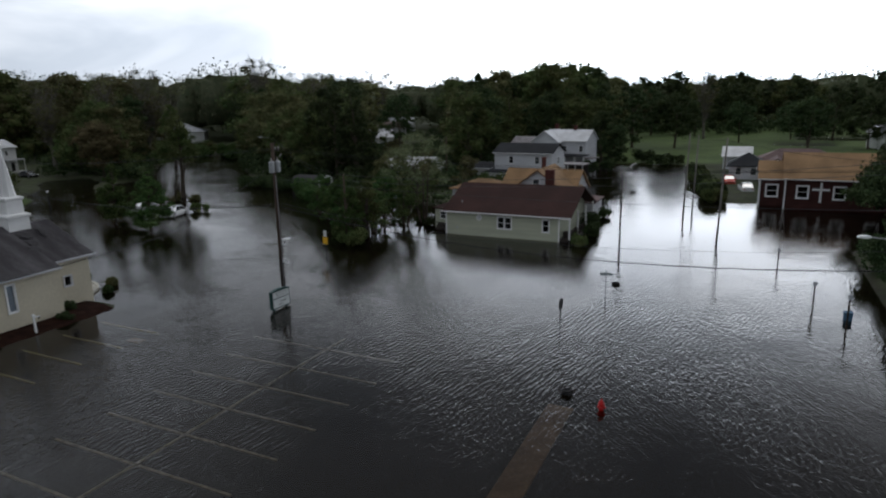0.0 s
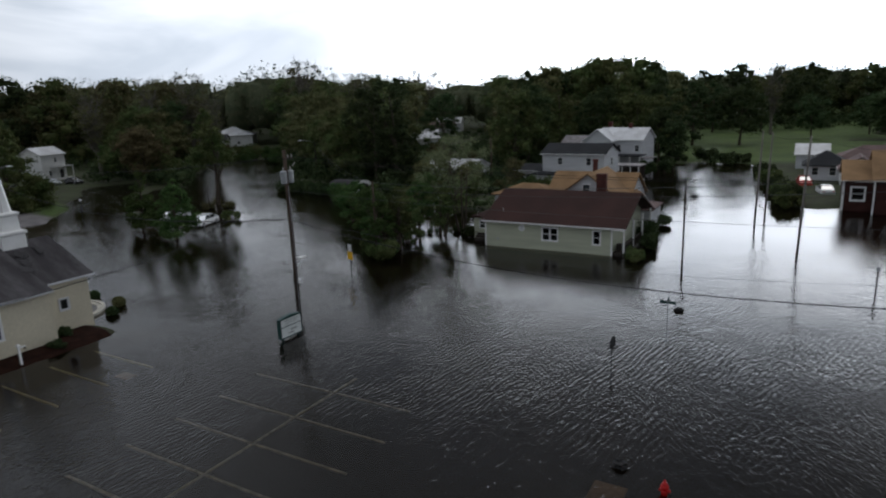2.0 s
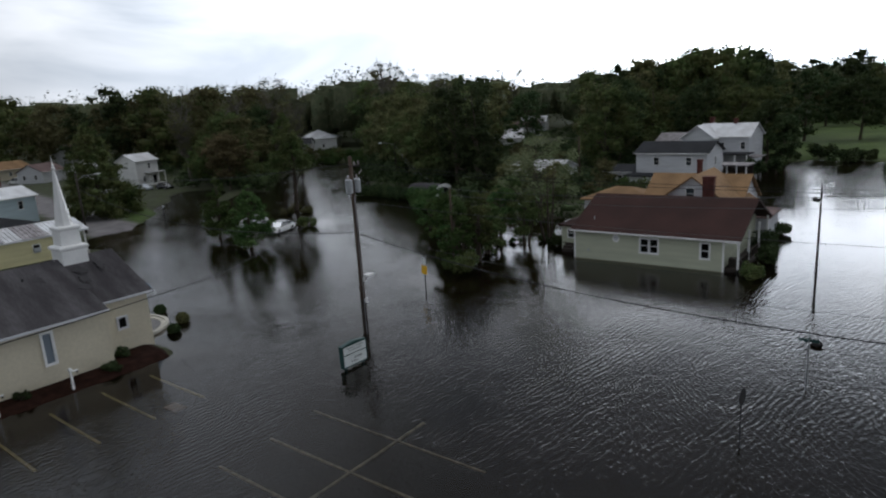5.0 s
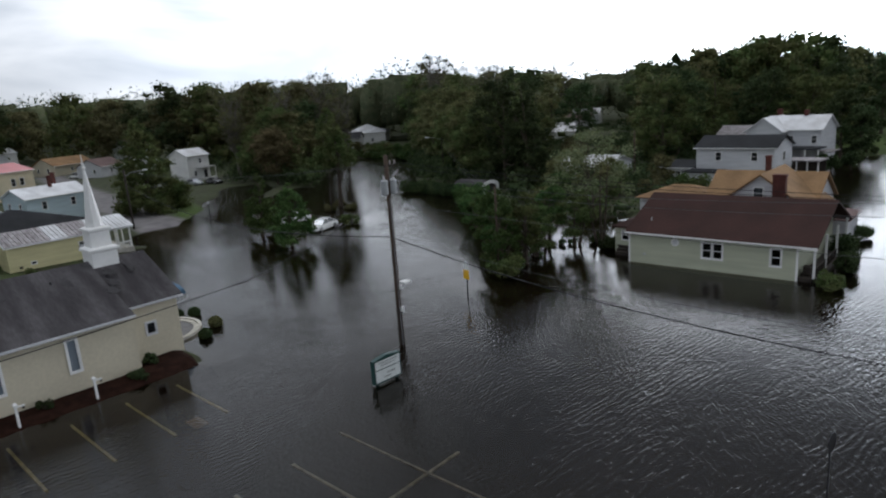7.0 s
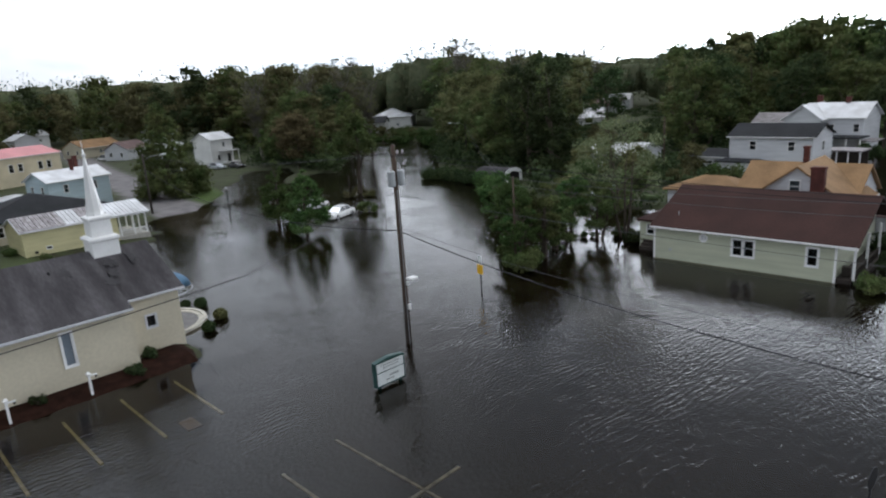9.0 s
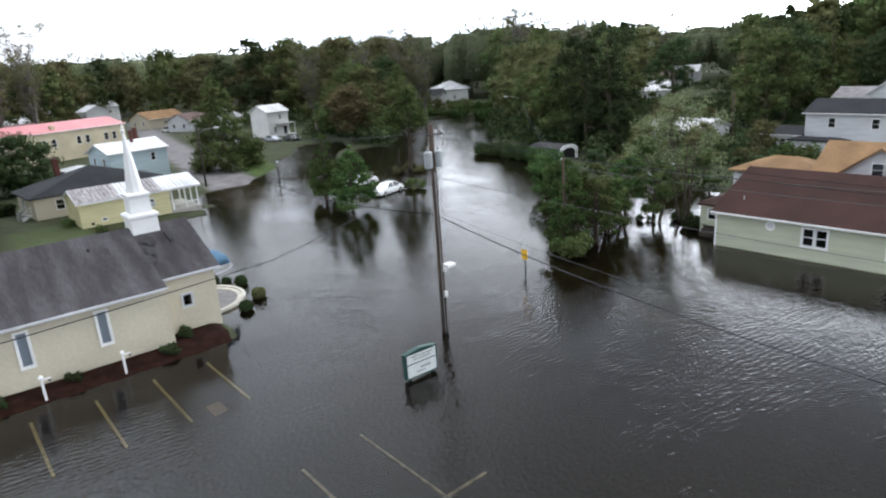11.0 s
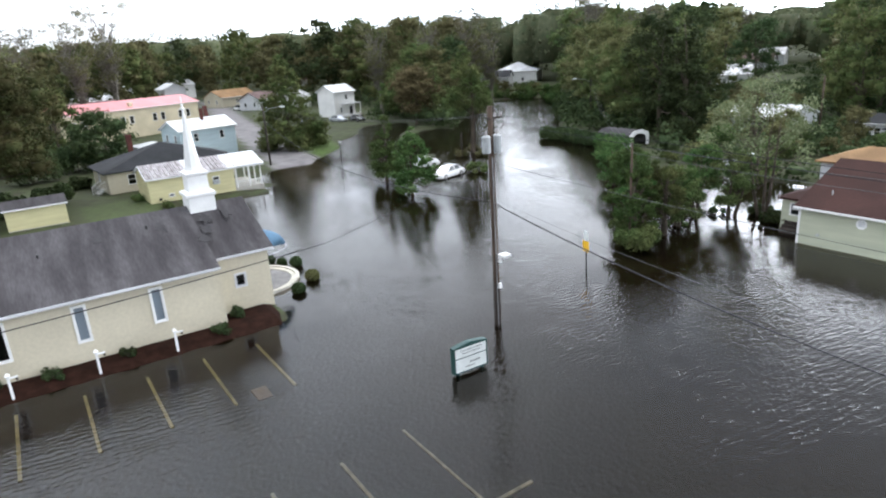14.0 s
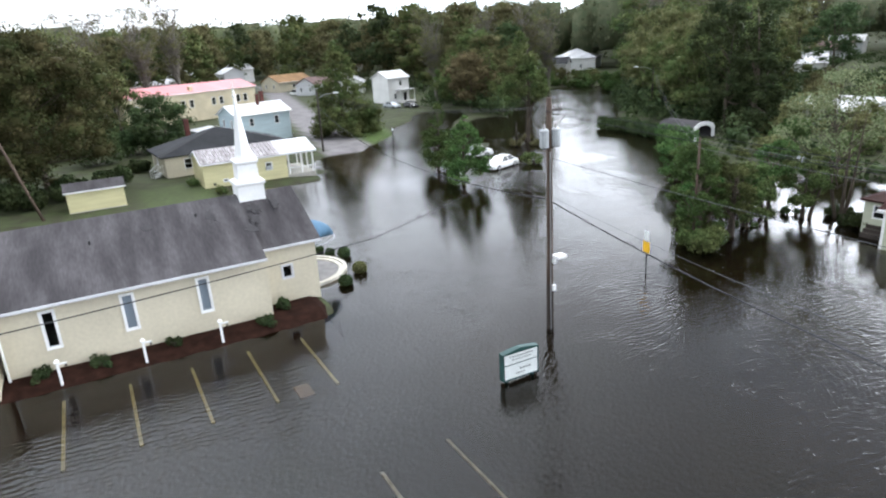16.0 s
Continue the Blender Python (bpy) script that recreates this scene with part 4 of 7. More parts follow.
part("porch_floor", box(-3.2, 3.7, 3.02, 6.4, -0.6, 0.3), CONCRETE, yel)
for x, y in ((3.5, 6.2), (1.2, 6.2), (-1.0, 6.2), (-3.1, 6.2), (3.5, 3.3), (3.5, 4.8)):
    part("porch_post", box(x - 0.07, x + 0.07, y - 0.07, y + 0.07, 0.3, 2.78), WHITE, yel)
part("porch_rail", box(3.45, 3.55, 3.3, 6.2, 0.95, 1.05), WHITE, yel)
for i in range(13):
    part("baluster", box(3.47, 3.52, 3.4 + i * 0.22, 3.45 + i * 0.22, 0.3, 0.95), WHITE, yel)

shed = thing("garden_shed", (-82.2, 19.1, 0.4), "pale yellow garden shed with grey roof on the lawn", "shed")
block(shed, 3.4, 5.2, 2.1, 0.55, YELLOW, SHINGLE, None, [], roof="y", over_e=0.2, over_g=0.2)
part("skirt", box(1.7, 1.74, -2.55, 2.55, -0.25, 0.12), CONCRETE, shed)
dkh = thing("dark_roofed_house", (-97.5, 34.5, 0.4), "low cream house under a wide black shingle roof", "house", rz=4)
block(dkh, 8.5, 15.5, 2.7, 2.3, CREAM, DARK_SHINGLE, None, [("E", 2.2, 0.9, 1.0, 1.3, {}), ("S", 3.0, 1.0, 1.0, 1.2, {})], roof="hip", over_e=0.5)
chimney(dkh, -2.2, -3.2, 3.0, 6.3, 0.6, 0.6)
stair = thing("porch_stair", (-94.2, 25.6, 0.4), "white railed wooden stair on the lawn", "stairs", rz=20)
for i in range(4):
    part("step", box(-0.6, 0.6, i * 0.28, i * 0.28 + 0.26, i * 0.18, i * 0.18 + 0.05), WHITE, stair)
for x in (-0.62, 0.58):
    part("rail", tube([(x, 0, 0.9), (x, 1.1, 1.6)], 0.04, 6), WHITE, stair)
    for i in range(5):
        part("baluster", box(x - 0.02, x + 0.02, i * 0.27, i * 0.27 + 0.04, i * 0.17, 0.9 + i * 0.17), WHITE, stair)
blu = thing("blue_house", (-117.6, 44.2, 0.4), "pale blue two-storey house with white metal roof and brick chimneys", "house", rz=12)
block(blu, 6.6, 9.4, 4.6, 1.3, BLUE, METAL_ROOF, None, [("E", 2.2, 2.7, 0.8, 1.3, {}), ("E", 6.6, 2.7, 0.8, 1.3, {}), ("S", 1.5, 2.6, 0.8, 1.3, {}), ("S", 4.5, 2.6, 0.8, 1.3, {})], roof="y", over_e=0.4)
chimney(blu, 0.7, 0.6, 4.6, 7.5, 0.42, 0.42)
chimney(blu, -2.2, 2.8, 4.6, 7.7, 0.55, 0.55)
block(blu, 5.0, 4.5, 2.6, 0.5, BLUE, METAL_ROOF, pose(-1.0, -7.4, 0), [], roof="hip", over_e=0.3)
red = thing("long_hall", (-166.0, 39.5, 0.4), "long tan two-storey hall with faded red metal roof", "building", rz=23)
block(red, 11.5, 32.0, 6.1, 1.55, TANWALL, RED_ROOF, None,
      [("E", u, 3.0, 1.1, 1.7, {}) for u in (2.0, 4.2, 12.5, 14.5, 20.0, 22.0, 26.5, 28.5)] + [("S", 2.5, 3.0, 1.1, 1.7, {}), ("S", 7.0, 3.0, 1.1, 1.7, {})], roof="y", over_e=0.4, over_g=0.3)
chimney(red, 4.4, 0.0, 5.6, 7.4, 0.8, 0.8, TANWALL)
w2 = thing("white_house", (-155.0, 86.5, 0.4), "white two-storey house with pale metal roof and small porch", "house", rz=14)
block(w2, 6.2, 6.4, 5.9, 1.5, WHITE, METAL_ROOF, None, [("E", 3.4, 4.0, 0.8, 1.2, {}), ("E", 1.6, 1.0, 0.8, 1.3, {})], [("E", 4.6, 1.0, 2.3, BLACKM)], roof="y", over_e=0.35)
part("porch_roof", box(3.12, 4.9, -1.0, 3.7, 3.0, 3.15), METAL_ROOF, w2)
for y in (-0.8, 1.4, 3.5):
    part("porch_post", box(4.65, 4.8, y - 0.08, y + 0.08, 0, 3.0), WHITE, w2)
part("porch_floor", box(3.12, 4.9, -1.0, 3.7, -0.3, 0.4), WHITE, w2)


# -- further houses between the trees --
def far_house(x, y, L, D, eave, rise, rz, wall_m, roof_m, label, roof="x", z=0.5):
    h = thing("house", (x, y, z), label, "house", rz=rz)
    block(h, L, D, eave, rise, wall_m, roof_m, None, [("S", L * 0.2, 0.9, 1.0, 1.3, {}), ("S", L * 0.65, 0.9, 1.0, 1.3, {}), ("E", D * 0.4, 0.9, 1.0, 1.3, {})], roof=roof)
    return h


far_house(-191, 163, 15, 9, 3.4, 2.0, 40, OFFWHITE, DARK_SHINGLE, "low white house with charcoal roof at the street's end", "x")
far_house(-200, 184, 16, 16, 4.4, 3.0, 40, WHITE, METAL_ROOF, "house with bright white hipped roof among trees", "hip")
far_house(-113, 186.5, 9, 11, 3.2, 2.4, 35, WHITE, METAL_ROOF, "white gabled house with pale roof in the woods", "x", 0.1)
far_house(-130, 226.5, 11, 9, 4.0, 2.2, 20, OFFWHITE, MAUVE_SHINGLE, "white house with grey metal roof in the woods", "x")
far_house(-144, 259, 11, 9, 4.6, 2.2, 20, OFFWHITE, METAL_ROOF, "small white house deep in the woods", "x")
far_house(-60, 112, 10, 8, 2.4, 1.3, 0, OFFWHITE, METAL_ROOF, "low grey-white house half hidden by a tree", "x", 0.2)
far_house(-236, 84, 10, 14, 3.0, 2.2, 20, CREAM, TAN_SHINGLE, "low cream house with orange-tan roof", "y")
far_house(-205, 84, 8, 9, 3.0, 2.0, 30, OFFWHITE, MAUVE_SHINGLE, "pale house with dark brown gable roof", "y")
far_house(-196, 92, 8, 8, 3.2, 2.0, 60, WHITE, METAL_ROOF, "white house with blue-white metal roof", "y")
far_house(-232, 64, 9, 9, 3.5, 0.5, 20, WHITE, METAL_ROOF, "flat white building beyond the hall", "hip")
far_house(-270, 72, 8, 8, 6.0, 1.8, 10, OFFWHITE, METAL_ROOF, "two-storey white house with metal roof", "x")
far_house(-225, 40, 10, 16, 3.4, 2.0, 15, OFFWHITE, MAUVE_SHINGLE, "long house with faded maroon roof behind the hall", "y")
far_house(-262, 44, 9, 12, 3.4, 2.2, 15, WHITE, METAL_ROOF, "white house with pale metal roof behind the hall", "y")
far_house(-300, 58, 9, 10, 5.0, 2.4, 15, WHITE, METAL_ROOF, "white house among far trees", "y")
far_house(-250, 112, 9, 9, 6.0, 2.4, 15, OFFWHITE, MAUVE_SHINGLE, "brown-roofed house among far trees", "y")
far_house(-310, 84, 10, 9, 6.0, 2.2, 15, WHITE, METAL_ROOF, "white two-storey house far along the road", "y")
far_house(34, 196, 9, 9, 4.5, 3.5, 10, WHITE, OFFWHITE, "white steep-gabled house by the fairway", "y")
far_house(48, 190, 9, 9, 4.5, 3.0, 30, WHITE, METAL_ROOF, "white house at the edge of the fairway", "y")
cpt = thing("carport", (-68.6, 90.0, 0.1), "round-topped grey carport with pale open end", "carport", rz=-2)
cpt.scale = (1.0, 1.0, 0.8)
arcs = [(1.9 * math.cos(a), 1.9 + 1.1 * math.sin(a)) for a in [math.pi * i / 8 for i in range(9)]]
q = bmesh.new()
prof = [(1.9, 0.0)] + arcs + [(-1.9, 0.0)]
A = [[q.verts.new((x, y, z)) for x, z in prof] for y in (-3.0, 3.0)]
A2 = [[q.verts.new((x * 0.96, y, z * 0.97)) for x, z in prof] for y in (-3.0, 3.0)]
for i in range(len(prof) - 1):
    q.faces.new((A[0][i], A[0][i + 1], A[1][i + 1], A[1][i]))
    q.faces.new((A2[0][i + 1], A2[0][i], A2[1][i], A2[1][i + 1]))
    for e in (0, 1):
        q.faces.new((A[e][i], A2[e][i], A2[e][i + 1], A[e][i + 1]))
sh = part("shell", q, SHINGLE, cpt)
sh.matrix_basis = pose(0, 0, 0, 0, 0, 90)
for x in (3.0,):
    q = bmesh.new()
    P = [[q.verts.new((x + e, y * s, z * s2)) for y, z in prof] for e in (0.0, 0.08) for s, s2 in ((1.03, 1.02), (0.72, 0.8))]
    for i in range(len(prof) - 1):
        for a, b in ((0, 1), (3, 2), (2, 0), (1, 3)):
            q.faces.new((P[a][i], P[b][i], P[b][i + 1], P[a][i + 1]))
    part("end_trim", q, WHITE, cpt, "white end frame")


# ---- trees ----
def leaf_quads(centres, sizes, rng, out=None):
    """Folded leaf sprays, two triangles each, at centres; where out is given they lie roughly square to it."""
    n = len(centres)
    d = rng.normal(size=(n, 3))
    if out is not None:
        d = d * 0.8 + out
    d /= np.linalg.norm(d, axis=1)[:, None] + 1e-9
    o = rng.normal(size=(n, 3))
    u = np.cross(d, o)
    u /= np.linalg.norm(u, axis=1)[:, None] + 1e-9
    w = np.cross(d, u)
    s = sizes[:, None]
    long = s * rng.uniform(0.9, 1.5, (n, 1))
    v = np.stack([centres - w * long * 0.5, centres + u * s * 0.42 + d * s * 0.12, centres + w * long * 0.5, centres - u * s * 0.42 + d * s * 0.12], 1)
    f = np.arange(4 * n).reshape(n, 4)
    return v.reshape(-1, 3), f


CORE_V = np.array([(x, y, z) for x in (-1, 1) for y in (-1, 1) for z in (-1, 1)], float)
CORE_F = np.array([(0, 1, 3, 2), (4, 6, 7, 5), (0, 4, 5, 1), (2, 3, 7, 6), (0, 2, 6, 4), (1, 5, 7, 3)])
CORE_V /= np.linalg.norm(CORE_V, axis=1)[:, None]


def cores(c, rad, rng, squash=0.8):
    """Lumpy inner masses of twigs and leaves, one for each clump."""
    n, m = len(c), len(CORE_V)
    rad = np.asarray(rad).reshape(n, -1)
    if rad.shape[1] == 1:
        rad = rad * np.array([[1.1, 1.1, squash]])
    v = c[:, None, :] + CORE_V[None] * rad[:, None, :] * rng.uniform(0.68, 1.2, (n, m, 1))
    f = (CORE_F[None] + (np.arange(n) * m)[:, None, None]).reshape(-1, 4)
    return v.reshape(-1, 3), f


def join(a, b):
    return np.concatenate([a[0], b[0]]), np.concatenate([a[1], b[1] + len(a[0])])


def np_mesh(name, verts, quads, material):
    me = bpy.data.meshes.new(name)
    nv, nf = len(verts), len(quads)
    me.vertices.add(nv)
    me.vertices.foreach_set("co", np.asarray(verts, np.float32).ravel())
    me.loops.add(nf * 4)
    me.loops.foreach_set("vertex_index", np.asarray(quads, np.int32).ravel())
    me.polygons.add(nf)
    me.polygons.foreach_set("loop_start", np.arange(0, nf * 4, 4, dtype=np.int32))
    me.update()
    me.validate()
    me.materials.append(material)
    return me


def clumps_of(shape, h, r, rng, count):
    """Centres and radii of foliage clumps for a crown of height h and radius r."""
    c, rad = [], []
    lean = rng.normal(0, 0.04, 2)
    for i in range(count):
        if shape in ("round", "low"):
            base = (0.24 if shape == "round" else 0.07) * h
            ht = h - base
            z = rng.beta(1.5, 1.25)
            prof = math.sin(math.pi * min(1, max(0, 0.1 + 0.86 * z))) ** 0.6
            a, q = rng.uniform(0, 2 * math.pi), math.sqrt(rng.uniform(0.12, 1)) * prof * r * rng.uniform(0.75, 1.12)
            p, s = (q * math.cos(a), q * math.sin(a), base + z * ht * 0.95), r * rng.uniform(0.16, 0.34)
        elif shape in ("cone", "fir", "slim"):
            z = rng.beta(1.0, 1.15)
            q = r * min(1, 1.25 * (1 - z) ** 0.75) * math.sqrt(rng.uniform(0.15, 1)) * rng.uniform(0.8, 1.15)
            a = rng.uniform(0, 2 * math.pi)
            lo = {"cone": 0.13, "fir": 0.03, "slim": 0.42}[shape]
            p, s = (q * math.cos(a), q * math.sin(a), h * (lo + (0.97 - lo) * z)), r * (0.12 + 0.2 * (1 - z)) * rng.uniform(0.7, 1.2)
        elif shape == "pine":
            z = rng.uniform(0, 1)
            q = r * (math.sin(math.pi * (0.15 + 0.8 * z)) ** 0.7) * math.sqrt(rng.uniform(0.05, 1))
            a = rng.uniform(0, 2 * math.pi)
            p, s = (q * math.cos(a), q * math.sin(a), h * (0.45 + 0.53 * z)), r * rng.uniform(0.16, 0.32)
        elif shape == "umbrella":
            z = rng.beta(1.3, 1.2)
            q = r * (math.sin(math.pi * (0.22 + 0.7 * z)) ** 0.6) * math.sqrt(rng.uniform(0.08, 1))
            a = rng.uniform(0, 2 * math.pi)
            p, s = (q * math.cos(a), q * math.sin(a), h * (0.42 + 0.55 * z)), r * rng.uniform(0.14, 0.28)
        else:
            z = rng.uniform(0, 1)
            q = r * (0.35 + 0.65 * z) * math.sqrt(rng.uniform(0.1, 1))
            a = rng.uniform(0, 2 * math.pi)
            p, s = (q * math.cos(a), q * math.sin(a), h * (0.4 + 0.58 * z)), r * rng.uniform(0.1, 0.2)
        c.append((p[0] + lean[0] * p[2], p[1] + lean[1] * p[2], p[2]))
        rad.append(s)
    return np.array(c), np.array(rad)


def build_tree(seed, shape, h, r, leaf, count, leaves, size, bark=None, limbs=12, base_r=None, name="tree", label="", category="tree", group="", trunks=1, core=0.54, tight=1.0):
    """A tapered trunk with limbs, and a crown of many leaf sprays in uneven clumps."""
    rng = np.random.default_rng(seed)
    c, rad = clumps_of(shape, h, r, rng, count)
    rad = rad * tight
    e = thing(name, (0, 0, 0), label, category, group)
    bm = bmesh.new()
    br = base_r or 0.018 * h + 0.06
    for k in range(trunks):
        off = rng.normal(0, 0.3, 2) * (trunks > 1)
        tip = h * (0.93 if shape in ("cone", "fir", "pine", "slim") else 0.72)
        fork = 3.2 if shape == "umbrella" else 1.0
        pts = [(off[0] * (0.3 + fork * t) + 0.05 * h * math.sin(2.1 * t + seed + k) * t, off[1] * (0.3 + fork * t) + 0.04 * h * math.cos(1.7 * t + seed) * t, -0.5 + (tip + 0.5) * t) for t in (0, 0.08, 0.3, 0.55, 0.8, 1.0)]
        tube(pts, [br * x for x in (1.35, 1.0, 0.82, 0.55, 0.3, 0.08)], 7, bm)
    order = rng.permutation(len(c))[:limbs]
    for i in order:
        p = Vector(c[i])
        t0 = max(0.2 * h, p.z - rng.uniform(0.12, 0.28) * h)
        k = min(0.95, (t0 + 0.5) / (tip + 0.5))
        start = Vector((pts[3][0] * k, pts[3][1] * k, t0))
        mid = start.lerp(p, 0.5) + Vector((0, 0, 0.03 * h * rng.uniform(-1, 1)))
        rr = br * (0.4 * (1 - k) + 0.12)
        tube([start, mid, p], [rr, rr * 0.65, rr * 0.2], 5, bm, cap=False)
        if shape == "sparse":
            for _ in range(5):
                d = Vector(rng.normal(0, 1, 3)).normalized()
                d.z = abs(d.z)
                tube([p, p + d * r * rng.uniform(0.2, 0.4)], [rr * 0.4, 0.03], 3, bm, cap=False)
                tube([mid, mid + d * r * rng.uniform(0.2, 0.4)], [rr * 0.4, 0.03], 3, bm, cap=False)
    part("trunk", bm, bark or BARK, e, smooth=True)
    w = rad ** 2 / (rad ** 2).sum()
    pick = rng.choice(len(c), leaves, p=w)
    d = rng.normal(size=(leaves, 3))
    d /= np.linalg.norm(d, axis=1)[:, None]
    q = rng.uniform(0.2, 1.0, leaves) ** 0.5 * rng.choice([0.85, 0.96, 1.04, 1.12], leaves)
    cen = c[pick] + d * (rad[pick] * q)[:, None] * np.array([1.15, 1.15, 0.8])
    v, f = leaf_quads(cen, size * rng.uniform(0.6, 1.4, leaves), rng, d)
    if core:
        v, f = join(cores(c, rad * core, rng), (v, f))
    part("crown", np_mesh("crown", v, f, leaf), leaf, e)
    return e


def put(ob, x, y, s=1.0, rz=0.0, sz=None, z=None, label=""):
    g = float(ground_z(np.array(x), np.array(y))) if z is None else z
    t = copy_thing(ob, pose(x, y, g - 0.02, 0, 0, rz) @ Matrix.Diagonal((s, s, sz or s, 1)))
    if label:
        tagged(t, label)
    return t


def place(ob, x, y, s=1.0, rz=0.0, sz=None, z=None):
    g = float(ground_z(np.array(x), np.array(y))) if z is None else z
    ob.matrix_basis = pose(x, y, g - 0.02, 0, 0, rz) @ Matrix.Diagonal((s, s, sz or s, 1))
    return ob


# trees close to the water
place(build_tree(11, "cone", 7.9, 2.35, LEAF_BRIGHT, 80, 7000, 0.17, label="young green tree with full crown on a flooded bank", group="bank trees"), -65.6, 53.1)
place(build_tree(12, "cone", 8.1, 2.3, LEAF_BRIGHT, 75, 6000, 0.18, label="young pointed green tree on a flooded bank", group="bank trees"), -74.3, 54.8)
place(build_tree(13, "slim", 15.4, 3.2, LEAF, 110, 10000, 0.2, label="slender green tree leaning over the flooded street", group="bank trees"), -83.0, 74.3)
place(build_tree(14, "fir", 15.4, 5.2, LEAF, 190, 17000, 0.26, label="tall broad evergreen beside the road", group="road trees"), -111.2, 57.3)
place(build_tree(15, "umbrella", 11.7, 4.4, LEAF_PALE, 54, 4600, 0.15, label="storm-thinned tree with silvery green crown standing in water", trunks=3, bark=BARK, limbs=46, core=0, tight=0.8, base_r=0.15), -35.4, 68.4)
place(build_tree(16, "low", 17.8, 9.4, LEAF_MAG, 170, 34000, 0.27, label="large magnolia with rusty green leaves behind the lawn", core=0.6, tight=0.72), -93.5, 14.5)
place(build_tree(17, "low", 13.5, 7.0, LEAF_MAG, 100, 14000, 0.28, label="dark magnolia behind the garden shed", core=0.6, tight=0.75), -91.0, 0.5)
place(build_tree(18, "low", 8.8, 4.6, LEAF_DARK, 100, 8000, 0.24, label="dense dark tree beside the tan hall"), -117.0, 30.0)
place(build_tree(19, "round", 11.5, 5.2, LEAF_BROWN, 90, 7000, 0.26, label="tree with browned leaves among the green ones"), -120.5, 88.0)
place(build_tree(20, "fir", 17.0, 4.6, LEAF_DARK, 150, 9500, 0.28, label="tall dark conifer behind the carport", group="dark conifers"), -64.5, 98.0)
place(build_tree(22, "fir", 15.5, 4.2, LEAF_DARK, 140, 8500, 0.28, label="tall dark conifer behind the carport", group="dark conifers"), -72.0, 104.5)

# tree kinds for the woods, and plainer ones for the woods farther off
KINDS = [build_tree(31, "low", 17, 6.2, LEAF, 75, 6200, 0.27, label="tall broadleaf tree in the woods", group="woodland trees"),
         build_tree(32, "low", 15.5, 5.6, LEAF_OLIVE, 70, 5800, 0.27, label="olive green broadleaf tree in the woods", group="woodland trees"),
         build_tree(33, "pine", 16, 4.6, LEAF_DARK, 55, 4400, 0.27, label="tall dark pine above the woods", group="woodland pines"),
         build_tree(34, "low", 18, 5.2, LEAF_DARK, 70, 5800, 0.27, label="dark broadleaf tree in the woods", group="woodland trees"),
         build_tree(35, "cone", 16, 4.6, LEAF, 75, 5600, 0.26, label="pointed green tree in the woods", group="woodland trees"),
         build_tree(36, "sparse", 20, 4.6, LEAF_OLIVE, 60, 3000, 0.2, PALEBARK, 60, label="half-bare storm-stripped tree above the woods", group="bare trees", core=0),
         build_tree(37, "low", 8.5, 4.4, LEAF_OLIVE, 50, 4000, 0.25, label="small bushy tree at the wood's edge", group="woodland trees"),
         build_tree(38, "low", 13, 6.0, LEAF, 70, 5800, 0.27, label="spreading green broadleaf tree in the woods", group="woodland trees"),
         build_tree(41, "low", 17, 6.0, LEAF, 30, 1500, 0.5, core=0.64, tight=1.22, label="tall broadleaf tree in the far woods", group="far woodland trees"),
         build_tree(42, "low", 16, 5.6, LEAF_OLIVE, 30, 1400, 0.5, core=0.64, tight=1.22, label="olive green tree in the far woods", group="far woodland trees"),
         build_tree(43, "low", 18, 5.4, LEAF_DARK, 30, 1400, 0.5, core=0.64, tight=1.22, label="dark broadleaf tree in the far woods", group="far woodland trees"),
         build_tree(44, "pine", 17, 4.8, LEAF_DARK, 28, 1200, 0.5, core=0.6, tight=1.2, label="dark pine in the far woods", group="far woodland trees"),
         build_tree(45, "round", 15, 7.0, LEAF_DARK, 60, 3400, 0.4, core=0.6, label="broad dark parkland tree on the fairway", group="parkland trees")]
HOME = [(-133, 97), (-92, 121), (-72, 128), (-92, 133), (-142, 105), (-118, 152), (-78, 109), (-84, 128), (-90, 215), (-100, 222), (-75, 205), (-60, 212), (-18, 188)]
for k, (x, y) in zip(KINDS, HOME):
    place(k, x, y)
wr = random.Random(5)
TAKEN = list(HOME) + [(-120.5, 88), (-64.5, 98), (-72, 104.5), (-83, 74.3), (-110.5, 58.6), (-93.5, 14.5), (-91, 0.5), (-117, 30)]
KEEP = [(-116, 45, 14), (-97, 34, 14), (-155, 86, 13), (-166, 40, 20), (-190, 164, 12), (-200, 183, 10), (-68, 89, 6), (-47, 85, 7), (-60, 112, 7), (-35, 110, 11), (-32, 132, 11), (-22, 82, 14), (-112, 187, 9), (-129, 227, 9), (-143, 260, 9), (-45, 141, 6),
        (-113, 82, 7), (-205, 84, 9), (-236, 84, 12), (-225, 40, 12), (-232, 64, 9), (-140, 66, 10), (-139, 78, 10), (-213, 81, 9), (13, 100, 13), (0, 124, 12)]


def open_gap(x, y):
    """The cleared strip of gardens between the pond and the white houses in the woods."""
    b, d = math.degrees(math.atan2(-(x + 8), y - 19)), math.hypot(x + 8, y - 19)
    return (24.0 < b < 35.0 and d < 200) or (24.5 < b < 32.0 and d < 270) or (12 < b < 33 and d < 108)


